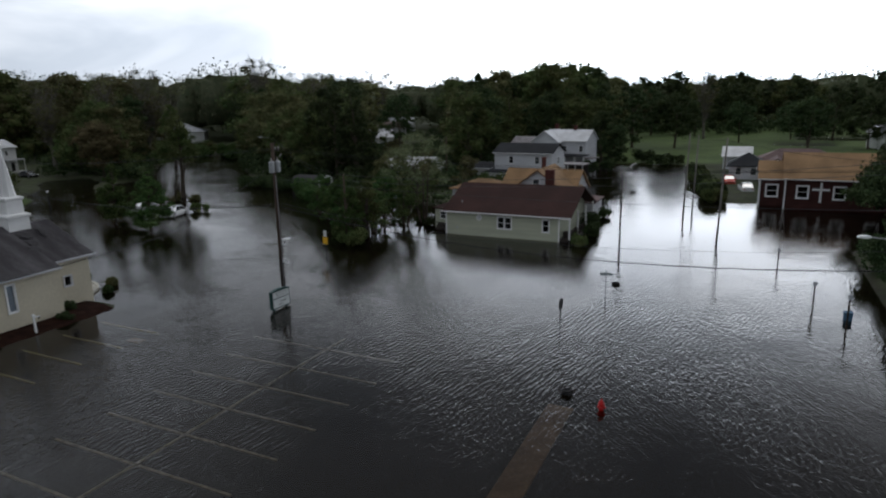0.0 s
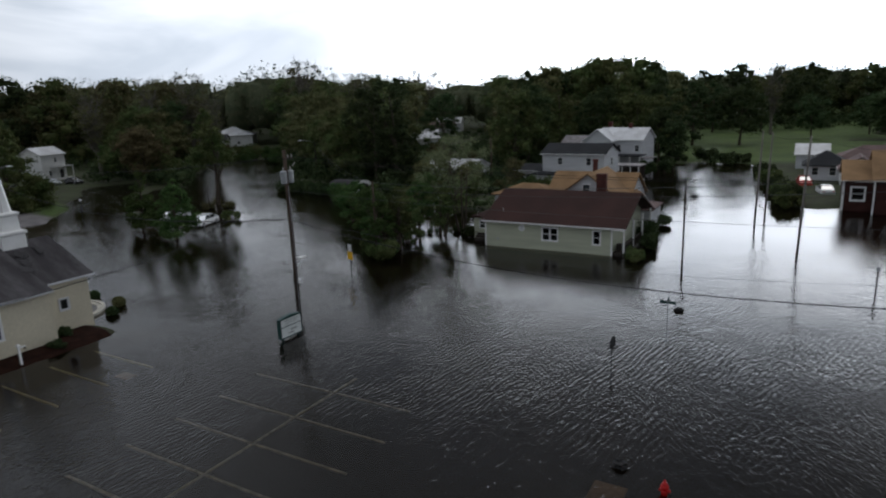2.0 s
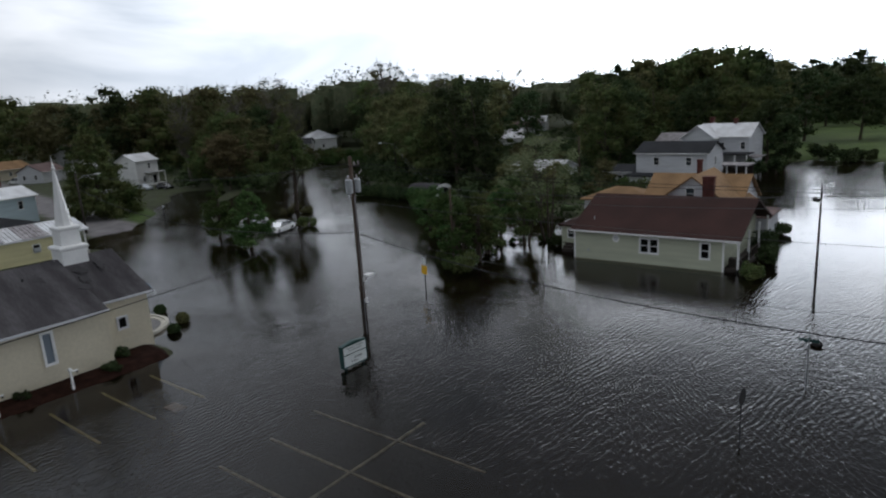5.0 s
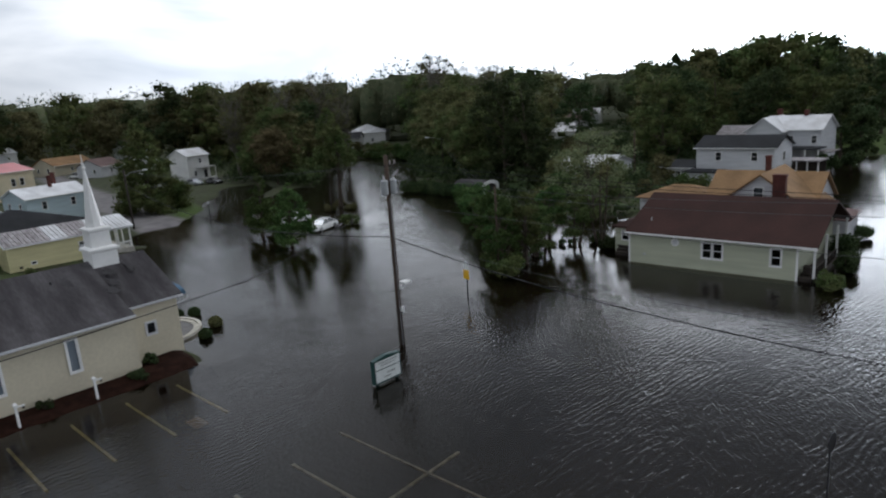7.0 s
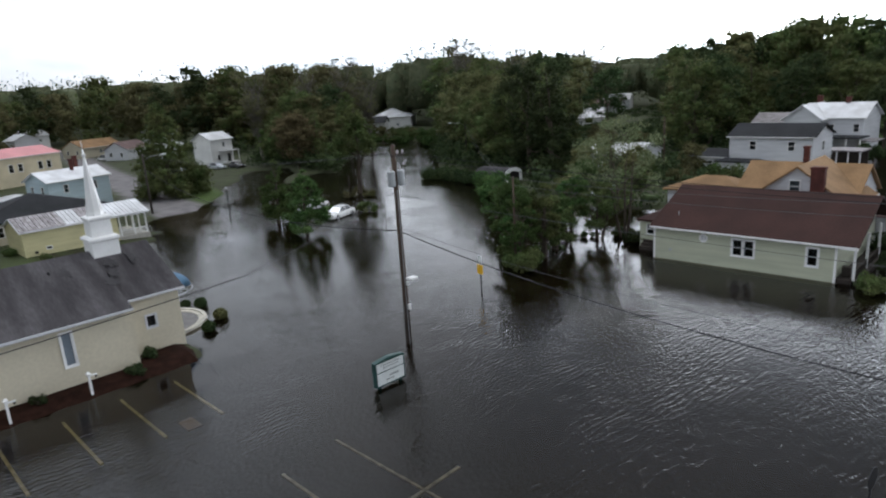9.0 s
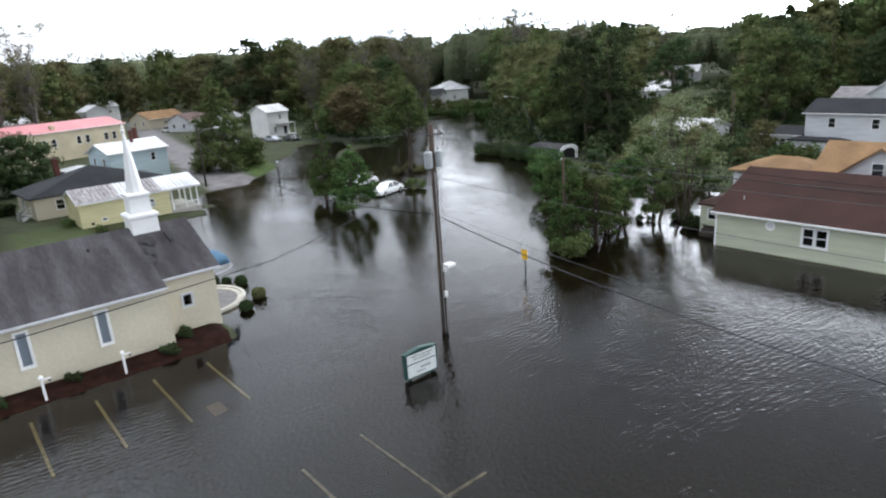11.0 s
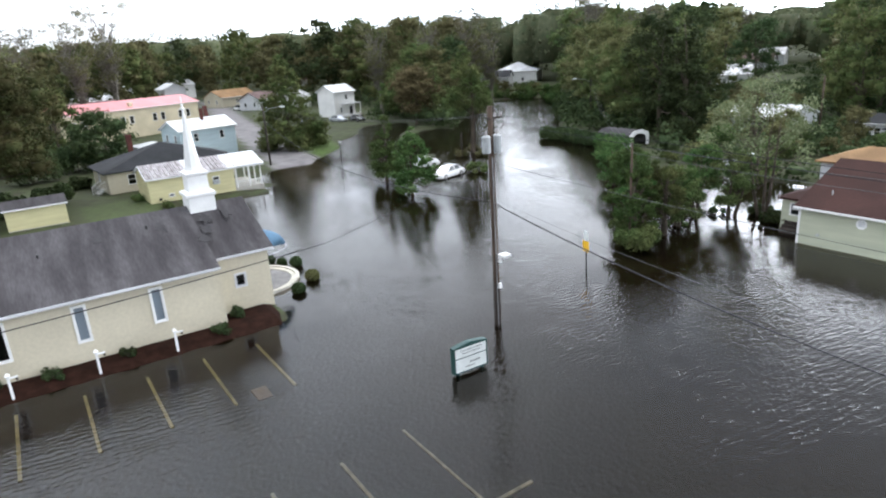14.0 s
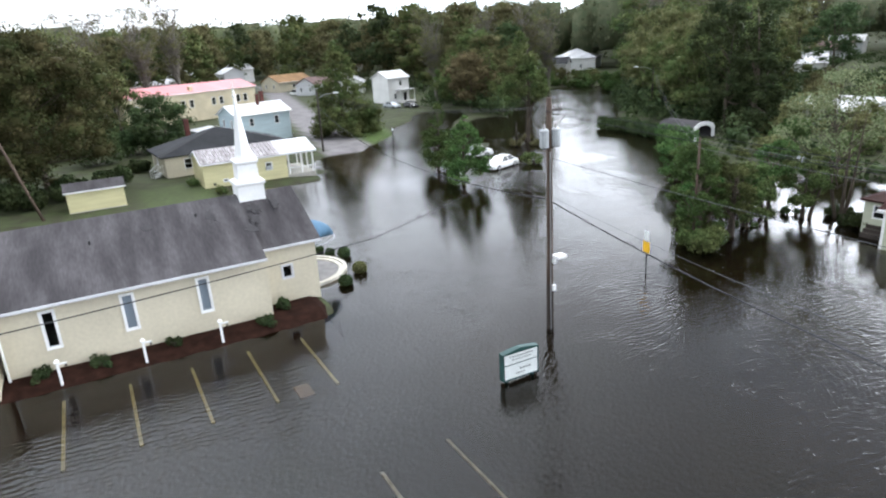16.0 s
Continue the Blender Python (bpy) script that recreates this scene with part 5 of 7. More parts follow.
def seen_free(x, y, r):
    """Keeps the open views to houses, roads and water clear."""
    if any(math.hypot(x - a, y - b) < r + c * 0.75 for a, b, c in KEEP):
        return False
    if any(math.hypot(x - a, y - b) < r * 0.9 for a, b in TAKEN):
        return False
    p = (np.array(x), np.array(y))
    if seg_dist(*p, STREET_NW) < 9.5 + r or seg_dist(*p, [(-140, 134), (-250, 245)]) < 15 or seg_dist(*p, [(-60, 64), (-155, 88)]) < 4 or seg_dist(*p, WEST_ROAD) < 8 or seg_dist(*p, STREET_W) < 8 or seg_dist(*p, ROAD_N) < 15:
        return False
    return True


BEYOND = []


def scatter(n, x0, x1, y0, y1, kinds, r, lo=0.8, hi=1.2, test=None, far=False):
    made, tries = 0, 0
    while made < n and tries < n * 30:
        tries += 1
        x, y = wr.uniform(x0, x1), wr.uniform(y0, y1)
        if not seen_free(x, y, r) or open_gap(x, y) or (test and not test(x, y)):
            continue
        s = wr.uniform(lo, hi)
        kind, wide, turn = wr.choice(kinds), s * wr.uniform(0.9, 1.1), wr.uniform(0, 360)
        if far:
            BEYOND.append((kind, x, y, wide, turn, s))
        else:
            put(KINDS[kind], x, y, wide, turn, s)
        TAKEN.append((x, y))
        made += 1


NEARK = (0, 0, 0, 1, 1, 1, 3, 3, 4, 7, 7)
FARK = (8, 8, 8, 9, 9, 9, 10, 10)
# between the two flooded streets
scatter(30, -150, -92, 76, 130, (0, 1, 3, 4, 7, 6), 4.6, 0.72, 1.0, lambda x, y: x < -106 and y > 83 + (-x - 104) * 0.3)
# woods beyond the right bank of the street
scatter(60, -128, -52, 96, 165, NEARK, 4.7, 0.82, 1.18, lambda x, y: y > 60 - x * 0.55)
scatter(75, -200, -40, 160, 250, FARK + (5,), 5.8, 1.1, 1.45)
# round the fairways
scatter(13, -45, 70, 172, 245, (12, 12, 10), 12.0, 0.75, 1.05)
scatter(70, -70, 150, 255, 340, (8, 10, 10, 9), 5.0, 1.0, 1.4, far=True)
scatter(8, -52, -30, 146, 172, (3, 0), 5.0, 0.7, 0.95)
# west: gardens along the road
scatter(24, -230, -122, -20, 26, (8, 9, 10, 5), 7.0, 0.6, 0.85)
scatter(34, -250, -160, 95, 170, FARK, 6.5, 1.15, 1.5, far=True)
scatter(40, -330, -235, 0, 140, FARK, 8.0, 1.15, 1.55, far=True)
# right bank
scatter(7, 20, 40, 70, 130, (3, 0, 7), 6.0, 0.6, 0.85)

BARE = ((-140, 91, 1.05, 20), (-137, 104, 1.1, 80), (-133, 111, 1.15, 140), (-102, 134, 1.1, 200), (-105, 142, 1.1, 250), (-128, 114, 1.0, 10), (-190, 43, 1.5, 45), (-178, 34, 1.25, 150), (-176, 22, 1.2, 250), (-150, 20, 1.0, 120), (-13, 229, 1.1, 70))

def woods_beyond():
    """The trees too far off to count, as one mass of crowns with several leaf colours."""
    vs, fs, ms, mats, base = [], [], [], [], 0
    for kind, x, y, wide, turn, tall in BEYOND:
        crown = [c for c in KINDS[kind].children if c.name.startswith("crown")][0].data
        v = np.empty(len(crown.vertices) * 3, np.float32)
        crown.vertices.foreach_get("co", v)
        f = np.empty(len(crown.loops), np.int32)
        crown.loops.foreach_get("vertex_index", f)
        if crown.materials[0] not in mats:
            mats.append(crown.materials[0])
        c, s = math.cos(math.radians(turn)), math.sin(math.radians(turn))
        v = v.reshape(-1, 3) * np.array([wide, wide, tall])
        v = v @ np.array([[c, s, 0], [-s, c, 0], [0, 0, 1]]) + np.array([x, y, 0.3])
        vs.append(v)
        fs.append(f.reshape(-1, 4) + base)
        ms.append(np.full(len(f) // 4, mats.index(crown.materials[0]), np.int32))
        base += len(v)
    me = np_mesh("woods_beyond", np.concatenate(vs), np.concatenate(fs), mats[0])
    for m in mats[1:]:
        me.materials.append(m)
    me.polygons.foreach_set("material_index", np.concatenate(ms))
    tagged(new("woods_beyond", me), "mixed green trees beyond the fairways and gardens", "woods", kind="stuff")


woods_beyond()
# bare trees standing out above the woods
for x, y, s, r in BARE:
    put(KINDS[5], x, y, s, r)
# leafy trees behind the tan hall and round the street's end
for k, x, y, s in ((1, -158, 22, 1.05), (0, -150, 12, 1.0), (9, -172, 20, 1.1), (6, -138, 150, 0.8), (6, -131, 147, 0.9), (7, -146, 163, 0.75), (7, -136, 160, 0.85), (6, -126, 141, 0.8), (0, -128, 152, 0.85), (4, -140, 168, 0.9), (6, -172, 150, 0.5), (6, -163, 146, 0.45), (6, -155, 141, 0.45), (6, -180, 146, 0.55), (6, -148, 146, 0.4), (6, -168, 138, 0.6)):
    put(KINDS[k], x, y, s, x * 53 % 360)
# small bushy trees in the gardens behind the pond
for x, y, s in ((-56, 95, 0.62), (-50, 98, 0.55), (-61, 107, 0.6), (-66, 116, 0.62), (-47, 92, 0.5), (-72, 124, 0.6), (-63, 124, 0.5), (-44, 103, 0.55), (-80, 140, 0.6)):
    put(KINDS[6], x, y, s, x * 37 % 360)


def far_woods():
    """Woods out to the horizon."""
    rng = np.random.default_rng(77)
    n = 2300
    d = 235 + 900 * rng.uniform(0, 1, n) ** 1.5
    az = np.radians(rng.uniform(-102, 42, n))
    x, y = d * np.sin(az) - 10, d * np.cos(az) + 10
    ok = ~((x > -60) & (x < 80) & (y < 330)) & ~((x < -180) & (y < 190) & (y > -40) & (x > -330)) & ~((az < np.radians(-26)) & (az > np.radians(-31)) & (d < 285))
    x, y, d = x[ok], y[ok], d[ok]
    ht = rng.uniform(20, 30, len(x)) * (1 + 0.2 * (d > 500)) * (1 + 0.22 * smooth01((-x - 0.55 * d) / (0.3 * d)))
    cs, ss, ds, bc, br = [], [], [], [], []
    for a, b, h, dist in zip(x, y, ht, d):
        m = 190 if dist < 420 else 66
        r = h * rng.uniform(0.24, 0.4)
        dv = rng.normal(size=(m, 3))
        dv /= np.linalg.norm(dv, axis=1)[:, None]
        lump = 1 + 0.07 * np.sin(5 * dv[:, :1] + a) * np.cos(4 * dv[:, 2:] + b)
        cs.append(np.array([a, b, 0.52 * h]) + dv * lump * rng.uniform(0.76, 0.99, (m, 1)) * np.array([r, r, 0.45 * h]))
        ss.append(np.full(m, 0.95 if dist < 420 else 1.6) * rng.uniform(0.6, 1.3, m))
        ds.append(dv)
        bc.append((a, b, 0.5 * h))
        br.append((r * 0.92, r * 0.92, 0.43 * h))
    v, f = join(cores(np.array(bc), np.array(br), rng), leaf_quads(np.concatenate(cs), np.concatenate(ss), rng, np.concatenate(ds)))
    ob = new("far_woods", np_mesh("far_woods", v, f, LEAF_FAR))
    return tagged(ob, "mixed green woods stretching to the horizon", "woods", kind="stuff")


def undergrowth():
    """Brush and saplings under the woods, too many to count."""
    rng = np.random.default_rng(9)
    cs, ds, bc, br = [], [], [], []
    for n, x0, x1, y0, y1 in ((170, -150, -92, 76, 130), (360, -130, -38, 80, 178), (260, -210, -40, 165, 255), (220, -70, 150, 258, 330), (160, -250, -120, -30, 26), (130, -250, -160, 95, 170), (40, 16, 45, 70, 140)):
        made = tries = 0
        while made < n and tries < n * 6:
            tries += 1
            x, y = rng.uniform(x0, x1), rng.uniform(y0, y1)
            g = float(ground_z(np.array(x), np.array(y)))
            if g < 0.1 or not seen_free(x, y, 0.5):
                continue
            made += 1
            m = 105
            r, h = rng.uniform(1.6, 3.4), rng.uniform(1.6, 5.0)
            if open_gap(x, y):
                h = rng.uniform(1.0, 2.8)
            bc.append((x, y, g + h * 0.42))
            br.append((r * 0.42, r * 0.42, h * 0.25))
            d = rng.normal(size=(m, 3))
            d /= np.linalg.norm(d, axis=1)[:, None]
            ds.append(d)
            cs.append(np.array([x, y, g + h * 0.42]) + d * np.array([r, r, h * 0.5]) * rng.uniform(0.5, 1.05, (m, 1)))
    cen = np.concatenate(cs)
    v, f = join(cores(np.array(bc), np.array(br), rng), leaf_quads(cen, rng.uniform(0.25, 0.6, len(cen)), rng, np.concatenate(ds)))
    tagged(new("undergrowth", np_mesh("undergrowth", v, f, LEAF_DARK)), "dark brush and saplings under the woods", "brush", kind="stuff")


# Greens greyed so that the leaf colour carries the haze of distance.
LEAF_FAR = leaf_mat("hazed_far_leaf", (0.075, 0.098, 0.052), (0.12, 0.13, 0.074), 0.0, 0.3)
far_woods()
undergrowth()


# ---- shrubs and hedges ----
def shrub(seed, rx, ry, h, leaf, leaves, size, label, name="shrub", x=0, y=0, z=None, rz=0, lumps=14, fill=0.75):
    """A dense bush of leaf sprays over a few stems."""
    rng = np.random.default_rng(seed)
    e = thing(name, (0, 0, 0), label, "shrub")
    bm = bmesh.new()
    for i in range(6):
        a = rng.uniform(0, 2 * math.pi)
        tube([(0.1 * math.cos(a), 0.1 * math.sin(a), -0.4), (rx * 0.3 * math.cos(a), ry * 0.3 * math.sin(a), h * 0.4), (rx * 0.6 * math.cos(a), ry * 0.6 * math.sin(a), h * 0.75)], [0.05, 0.035, 0.012], 5, bm)
    part("stem", bm, BARK, e)
    c = np.stack([rng.uniform(-1, 1, lumps) * rx * 0.65, rng.uniform(-1, 1, lumps) * ry * 0.65, h * rng.uniform(0.3, 0.74, lumps)], 1)
    rad = rng.uniform(0.25, 0.45, lumps) * min(1.4 * min(rx, ry), h)
    pick = rng.integers(0, lumps, leaves)
    d = rng.normal(size=(leaves, 3))
    d /= np.linalg.norm(d, axis=1)[:, None]
    cen = c[pick] + d * (rad[pick] * rng.uniform(0.3, 1, leaves) ** 0.4)[:, None]
    cen[:, 2] = np.maximum(cen[:, 2], -0.1)
    v, f = leaf_quads(cen, size * rng.uniform(0.6, 1.4, leaves), rng, d)
    inner = c.copy()
    inner[:, 2] = np.maximum(inner[:, 2], rad * 0.5)
    v, f = join(cores(inner, rad * 0.45, rng), (v, f))
    part("foliage", np_mesh("foliage", v, f, leaf), leaf, e)
    return place(e, x, y, 1, rz, None, z)


def ball_bush(seed, r, x, y, z, squash=0.85, leaf=None):
    """A clipped round bush: a dense skin of small leaves over a twiggy core."""
    rng = np.random.default_rng(seed)
    e = thing("clipped_bush", (x, y, z), "dark clipped round bush beside the chapel entrance", "bush", "entrance bushes")
    part("stem", tube([(0, 0, -0.4), (0, 0, 0.3), (0.05, 0, r)], [0.05, 0.04, 0.015], 6), BARK, e)
    n = 2000
    d = rng.normal(size=(n, 3))
    d /= np.linalg.norm(d, axis=1)[:, None]
    cen = d * (r * rng.uniform(0.55, 1.03, n) ** 0.5)[:, None] * np.array([1, 1, squash]) + np.array([0, 0, r * squash * 0.9])
    v, f = leaf_quads(cen, 0.11 * rng.uniform(0.6, 1.3, n), rng, d)
    part("foliage", np_mesh("foliage", v, f, leaf or LEAF_DARK), LEAF_DARK, e)
    return e


def hedge(seed, pts, w, h, leaf, label, size=0.16, per=260):
    """A clipped hedge along a line."""
    rng = np.random.default_rng(seed)
    e = thing("hedge", (*pts[0], 0), label, "hedge")
    cen = []
    core = bmesh.new()
    for (ax, ay), (bx, by) in zip(pts, pts[1:]):
        L = math.hypot(bx - ax, by - ay)
        m = int(L * per * (w + h) / 2)
        t, s, k = rng.uniform(0, 1, m), rng.uniform(-1, 1, m), rng.uniform(0, 1, m)
        edge = rng.uniform(0, 1, m)
        s = np.where(edge < 0.5, np.sign(s) * rng.uniform(0.75, 1.05, m), s)
        k = np.where(edge >= 0.5, rng.uniform(0.8, 1.04, m), k)
        nx_, ny_ = -(by - ay) / L, (bx - ax) / L
        lump = 1 + 0.12 * np.sin(t * L * 1.9 + seed)
        cen.append(np.stack([ax + (bx - ax) * t + nx_ * s * w / 2 * lump - pts[0][0], ay + (by - ay) * t + ny_ * s * w / 2 * lump - pts[0][1], k * h * lump], 1))
        for j in range(max(2, int(L / 1.2))):
            q = (j + 0.5) / max(2, int(L / 1.2))
            px, py = ax + (bx - ax) * q - pts[0][0], ay + (by - ay) * q - pts[0][1]
            tube([(px, py, -0.4), (px + 0.1, py, h * 0.5), (px - 0.05, py + 0.1, h * 0.85)], [0.05, 0.035, 0.015], 5, core)
    part("stem", core, BARK, e)
    cen = np.concatenate(cen)
    v, f = leaf_quads(cen, size * rng.uniform(0.6, 1.4, len(cen)), rng)
    row = [np.array((ax + (bx - ax) * q - pts[0][0], ay + (by - ay) * q - pts[0][1], h * 0.46)) for (ax, ay), (bx, by) in zip(pts, pts[1:]) for q in np.linspace(0.04, 0.96, max(3, int(math.hypot(bx - ax, by - ay) / 0.6)))]
    v, f = join(cores(np.array(row), np.tile([[w * 0.62, w * 0.62, h * 0.62]], (len(row), 1)), rng), (v, f))
    part("foliage", np_mesh("foliage", v, f, leaf), leaf, e)
    return e


# big shrubs along the road edge in front of the woods
for k, (x, y, h, r, leaf, shape) in enumerate(((-38.2, 56.4, 6.4, 1.7, LEAF_BRIGHT, "low"), (-37.6, 58.8, 7.0, 1.8, LEAF, "round"), (-39.9, 57.8, 7.6, 1.8, LEAF_BRIGHT, "low"), (-42.2, 61.0, 6.6, 2.0, LEAF_BRIGHT, "low"), (-45.5, 64.2, 5.4, 2.0, LEAF_BRIGHT, "low"),
                                              (-38.4, 61.6, 5.6, 2.0, LEAF, "low"), (-52.6, 70.0, 5.6, 2.3, LEAF_BRIGHT, "low"), (-49.0, 67.4, 4.6, 1.9, LEAF_BRIGHT, "low"), (-39.4, 65.6, 6.4, 2.2, LEAF_BRIGHT, "round"), (-37.2, 66.8, 6.0, 2.3, LEAF, "round"))):
    place(build_tree(210 + k, shape, h, r, leaf, 40, 5200, 0.14, label="leafy green tree rising from the water by the road", group="roadside trees", trunks=2, limbs=22, tight=0.85, core=0.5), x, y)
shrub(40, 2.0, 1.6, 2.2, LEAF, 3000, 0.18, "leafy shrub hanging over the flooded road", x=-38.6, y=56.8)
shrub(41, 1.8, 1.3, 2.0, LEAF, 4000, 0.16, "low leafy shrub hanging over the water", x=-37.0, y=54.9)
shrub(42, 2.2, 1.6, 1.8, LEAF_DARK, 2200, 0.2, "dark storm debris and brush in the water", x=-29.5, y=66.5, z=-0.1)
shrub(43, 1.8, 1.3, 1.4, LEAF_DARK, 1800, 0.2, "dark brush floating beside a tree", x=-33.2, y=67.4, z=-0.1)
shrub(39, 1.6, 1.2, 0.9, LEAF_DARK, 1600, 0.14, "dark storm debris caught round a tree trunk", x=-35.8, y=69.0, z=-0.1)
shrub(38, 2.4, 0.9, 0.7, LEAF_DARK, 1000, 0.12, "broken branches lying in the flood", x=-38.6, y=66.8, z=-0.1, rz=25)
shrub(37, 1.8, 1.3, 1.3, LEAF, 2200, 0.14, "low green bush in shallow water beside the parked car", x=-70.0, y=65.4, z=-0.05)
shrub(44, 2.6, 2.0, 2.4, LEAF_BRIGHT, 2600, 0.2, "fresh green shrub along the flooded street", x=-61.5, y=80.5)
shrub(45, 2.4, 2.2, 3.0, LEAF_BRIGHT, 2600, 0.22, "fresh green shrub near the carport", x=-66.5, y=84.5)
shrub(46, 1.1, 0.9, 1.3, LEAF, 2000, 0.13, "leafy bush beside the bungalow porch", x=-14.4, y=62.9, z=-0.1)
shrub(47, 0.9, 1.2, 1.6, LEAF_DARK, 2000, 0.16, "dark bush against the bungalow's end wall", x=-14.4, y=68.0, z=-0.1)
shrub(48, 1.3, 1.3, 2.0, LEAF_DARK, 2000, 0.16, "dark bush behind the bungalow", x=-15.4, y=73.0, z=-0.1)
for i, (x, y, h) in enumerate(((-27.0, 125.6, 3.2), (-24.8, 128.5, 3.6))):
    shrub(170 + i, 1.8, 1.4, h, LEAF_DARK, 1800, 0.26, "dark bush crowding the farmhouse porch", x=x, y=y, z=0.0)
shrub(49, 1.2, 1.0, 1.3, LEAF_DARK, 1600, 0.16, "dark bush standing in the flood", x=-15.6, y=80.0, z=-0.1)
hedge(51, [(-84.2, 89.4), (-79, 90.2), (-72.5, 88.2)], 2.0, 1.7, LEAF_DARK, "clipped green hedge ending in the flooded street")
for i, (x, y) in enumerate(((-3.2, 97.0), (-3.6, 101), (-4.2, 105), (-5.6, 112), (-6.8, 120), (-8.0, 130))):
    shrub(60 + i, 2.0, 2.2, 2.0 + 0.15 * (i % 3), LEAF_DARK if i % 2 else LEAF, 2200, 0.24, "rounded roadside bush at the water's edge", x=x, y=y, z=0.0)
for i, (x, y, h) in enumerate(((-26, 150, 2.2), (-21, 152, 3.0), (-17, 148, 2.4), (-14, 151, 2.0), (-29, 146, 1.8))):
    shrub(70 + i, 3.0, 1.8, h, LEAF_DARK, 1500, 0.32, "dark brush on a strip of land in the flood", x=x, y=y, z=0.0)
for i, (x, y, h) in enumerate(((11.9, 47.5, 3.6), (12.6, 54, 4.0), (12.2, 61, 3.4), (14, 68, 4.2), (11.4, 42.5, 2.2))):
    shrub(80 + i, 2.6, 2.6, h, LEAF_DARK, 3600, 0.22, "dark overgrown bush on the bank", x=x, y=y)
place(build_tree(25, "round", 9.5, 4.6, LEAF_DARK, 80, 6000, 0.3, label="dark spreading tree beside the brick church"), 17.5, 89.5)
place(build_tree(27, "round", 12.0, 3.6, LEAF_DARK, 80, 5000, 0.3, label="dark tree beside the farmhouse"), -29.0, 143.0)
place(build_tree(28, "round", 9.5, 3.0, LEAF_DARK, 70, 4000, 0.3, label="dark bushy tree beside the farmhouse"), -25.5, 141.0)
place(build_tree(26, "round", 8.0, 4.0, LEAF_DARK, 70, 5000, 0.3, label="dark tree in front of the brick church"), 15.5, 82.5)
for i, (x, y, rr, hh) in enumerate(((-133, 138, 4, 2.4), (-138, 142, 4.5, 2.2), (-144, 140, 4.5, 2.0), (-150, 137, 4.5, 2.0), (-155, 133, 4.5, 2.0), (-145, 149, 5, 2.8), (-129, 135, 3.5, 2.6), (-160, 130, 5, 3.2), (-155, 137, 5, 2.6), (-149, 145, 4, 2.6), (-166, 140, 6, 3.6), (-138, 152, 5, 3.0), (-172, 134, 6, 4.0), (-157, 150, 5, 3.4))):
    shrub(90 + i, rr, rr * 0.7, hh, LEAF_BRIGHT if i < 8 else LEAF, 3400, 0.28, "bright green thicket at the end of the flooded street", x=x, y=y, rz=40)
for i, (x, y) in enumerate(((-79.5, 62.5), (-81.5, 71.0), (-79.8, 73.5), (-85, 76))):
    shrub(100 + i, 1.1, 1.0, 1.1, LEAF_OLIVE, 1100, 0.16, "low grassy shrub at the water's edge", x=x, y=y)
for i, (x, y) in enumerate(((-52, 84), (-47, 91), (-55, 92), (-42, 95), (-38, 99), (-49, 98), (-60, 97), (-43, 80))):
    shrub(110 + i, 2.2, 2.0, 2.2 + (i % 3) * 0.6, (LEAF_OLIVE, LEAF, LEAF_BRIGHT)[i % 3], 2200, 0.24, "garden bush behind the flooded yards", x=x, y=y)
for i, (x, y, r, z) in enumerate(((-53.9, 33.0, 0.42, -0.1), (-52.9, 33.6, 0.36, -0.1), (-51.8, 34.3, 0.48, -0.1), (-48.0, 34.0, 0.5, -0.1), (-46.3, 32.3, 0.46, -0.1))):
    ball_bush(130 + i, r, x, y, z, leaf=LEAF_OLIVE if i == 3 else LEAF_DARK)
for i, (x, y, r) in enumerate(((-43.2, 15.2, 0.62), (-43.1, 17.85, 0.68), (-43.1, 21.4, 0.5), (-42.9, 26.2, 0.72))):
    shrub(140 + i, r, r * 0.8, 0.58, LEAF_DARK, 1100, 0.1, "small green shrub in the mulch bed by the chapel wall", x=x, y=y, z=0.1)
shrub(145, 0.55, 0.4, 0.9, LEAF_DARK, 900, 0.1, "withered dark shrub against the chapel wall", x=-44.3, y=27.6, z=0.15)
for i, (x, y, rr, hh) in enumerate(((-112, 20, 4.0, 4.5), (-118, 26, 3.5, 4.0), (-107, 8, 4.5, 5.0), (-122, 14, 5.0, 5.5), (-138, 22, 5.0, 5.0), (-90, 8, 3.5, 3.0), (-88.5, 17.0, 2.2, 2.6), (-86.5, 12.5, 2.4, 2.8), (-92, 21.0, 2.2, 2.2), (-101, 24.5, 1.6, 1.6))):
    shrub(150 + i, rr, rr, hh, LEAF_DARK, 2600, 0.34, "dark overgrown thicket behind the gardens", x=x, y=y)
for i, (x, y) in enumerate(((-85.5, 29.0), (-76, 33.0), (-72, 30.5), (-68, 31), (-80, 31))):
    shrub(160 + i, 1.0, 0.7, 0.8, LEAF, 900, 0.14, "low bush on the lawn behind the chapel", x=x, y=y)


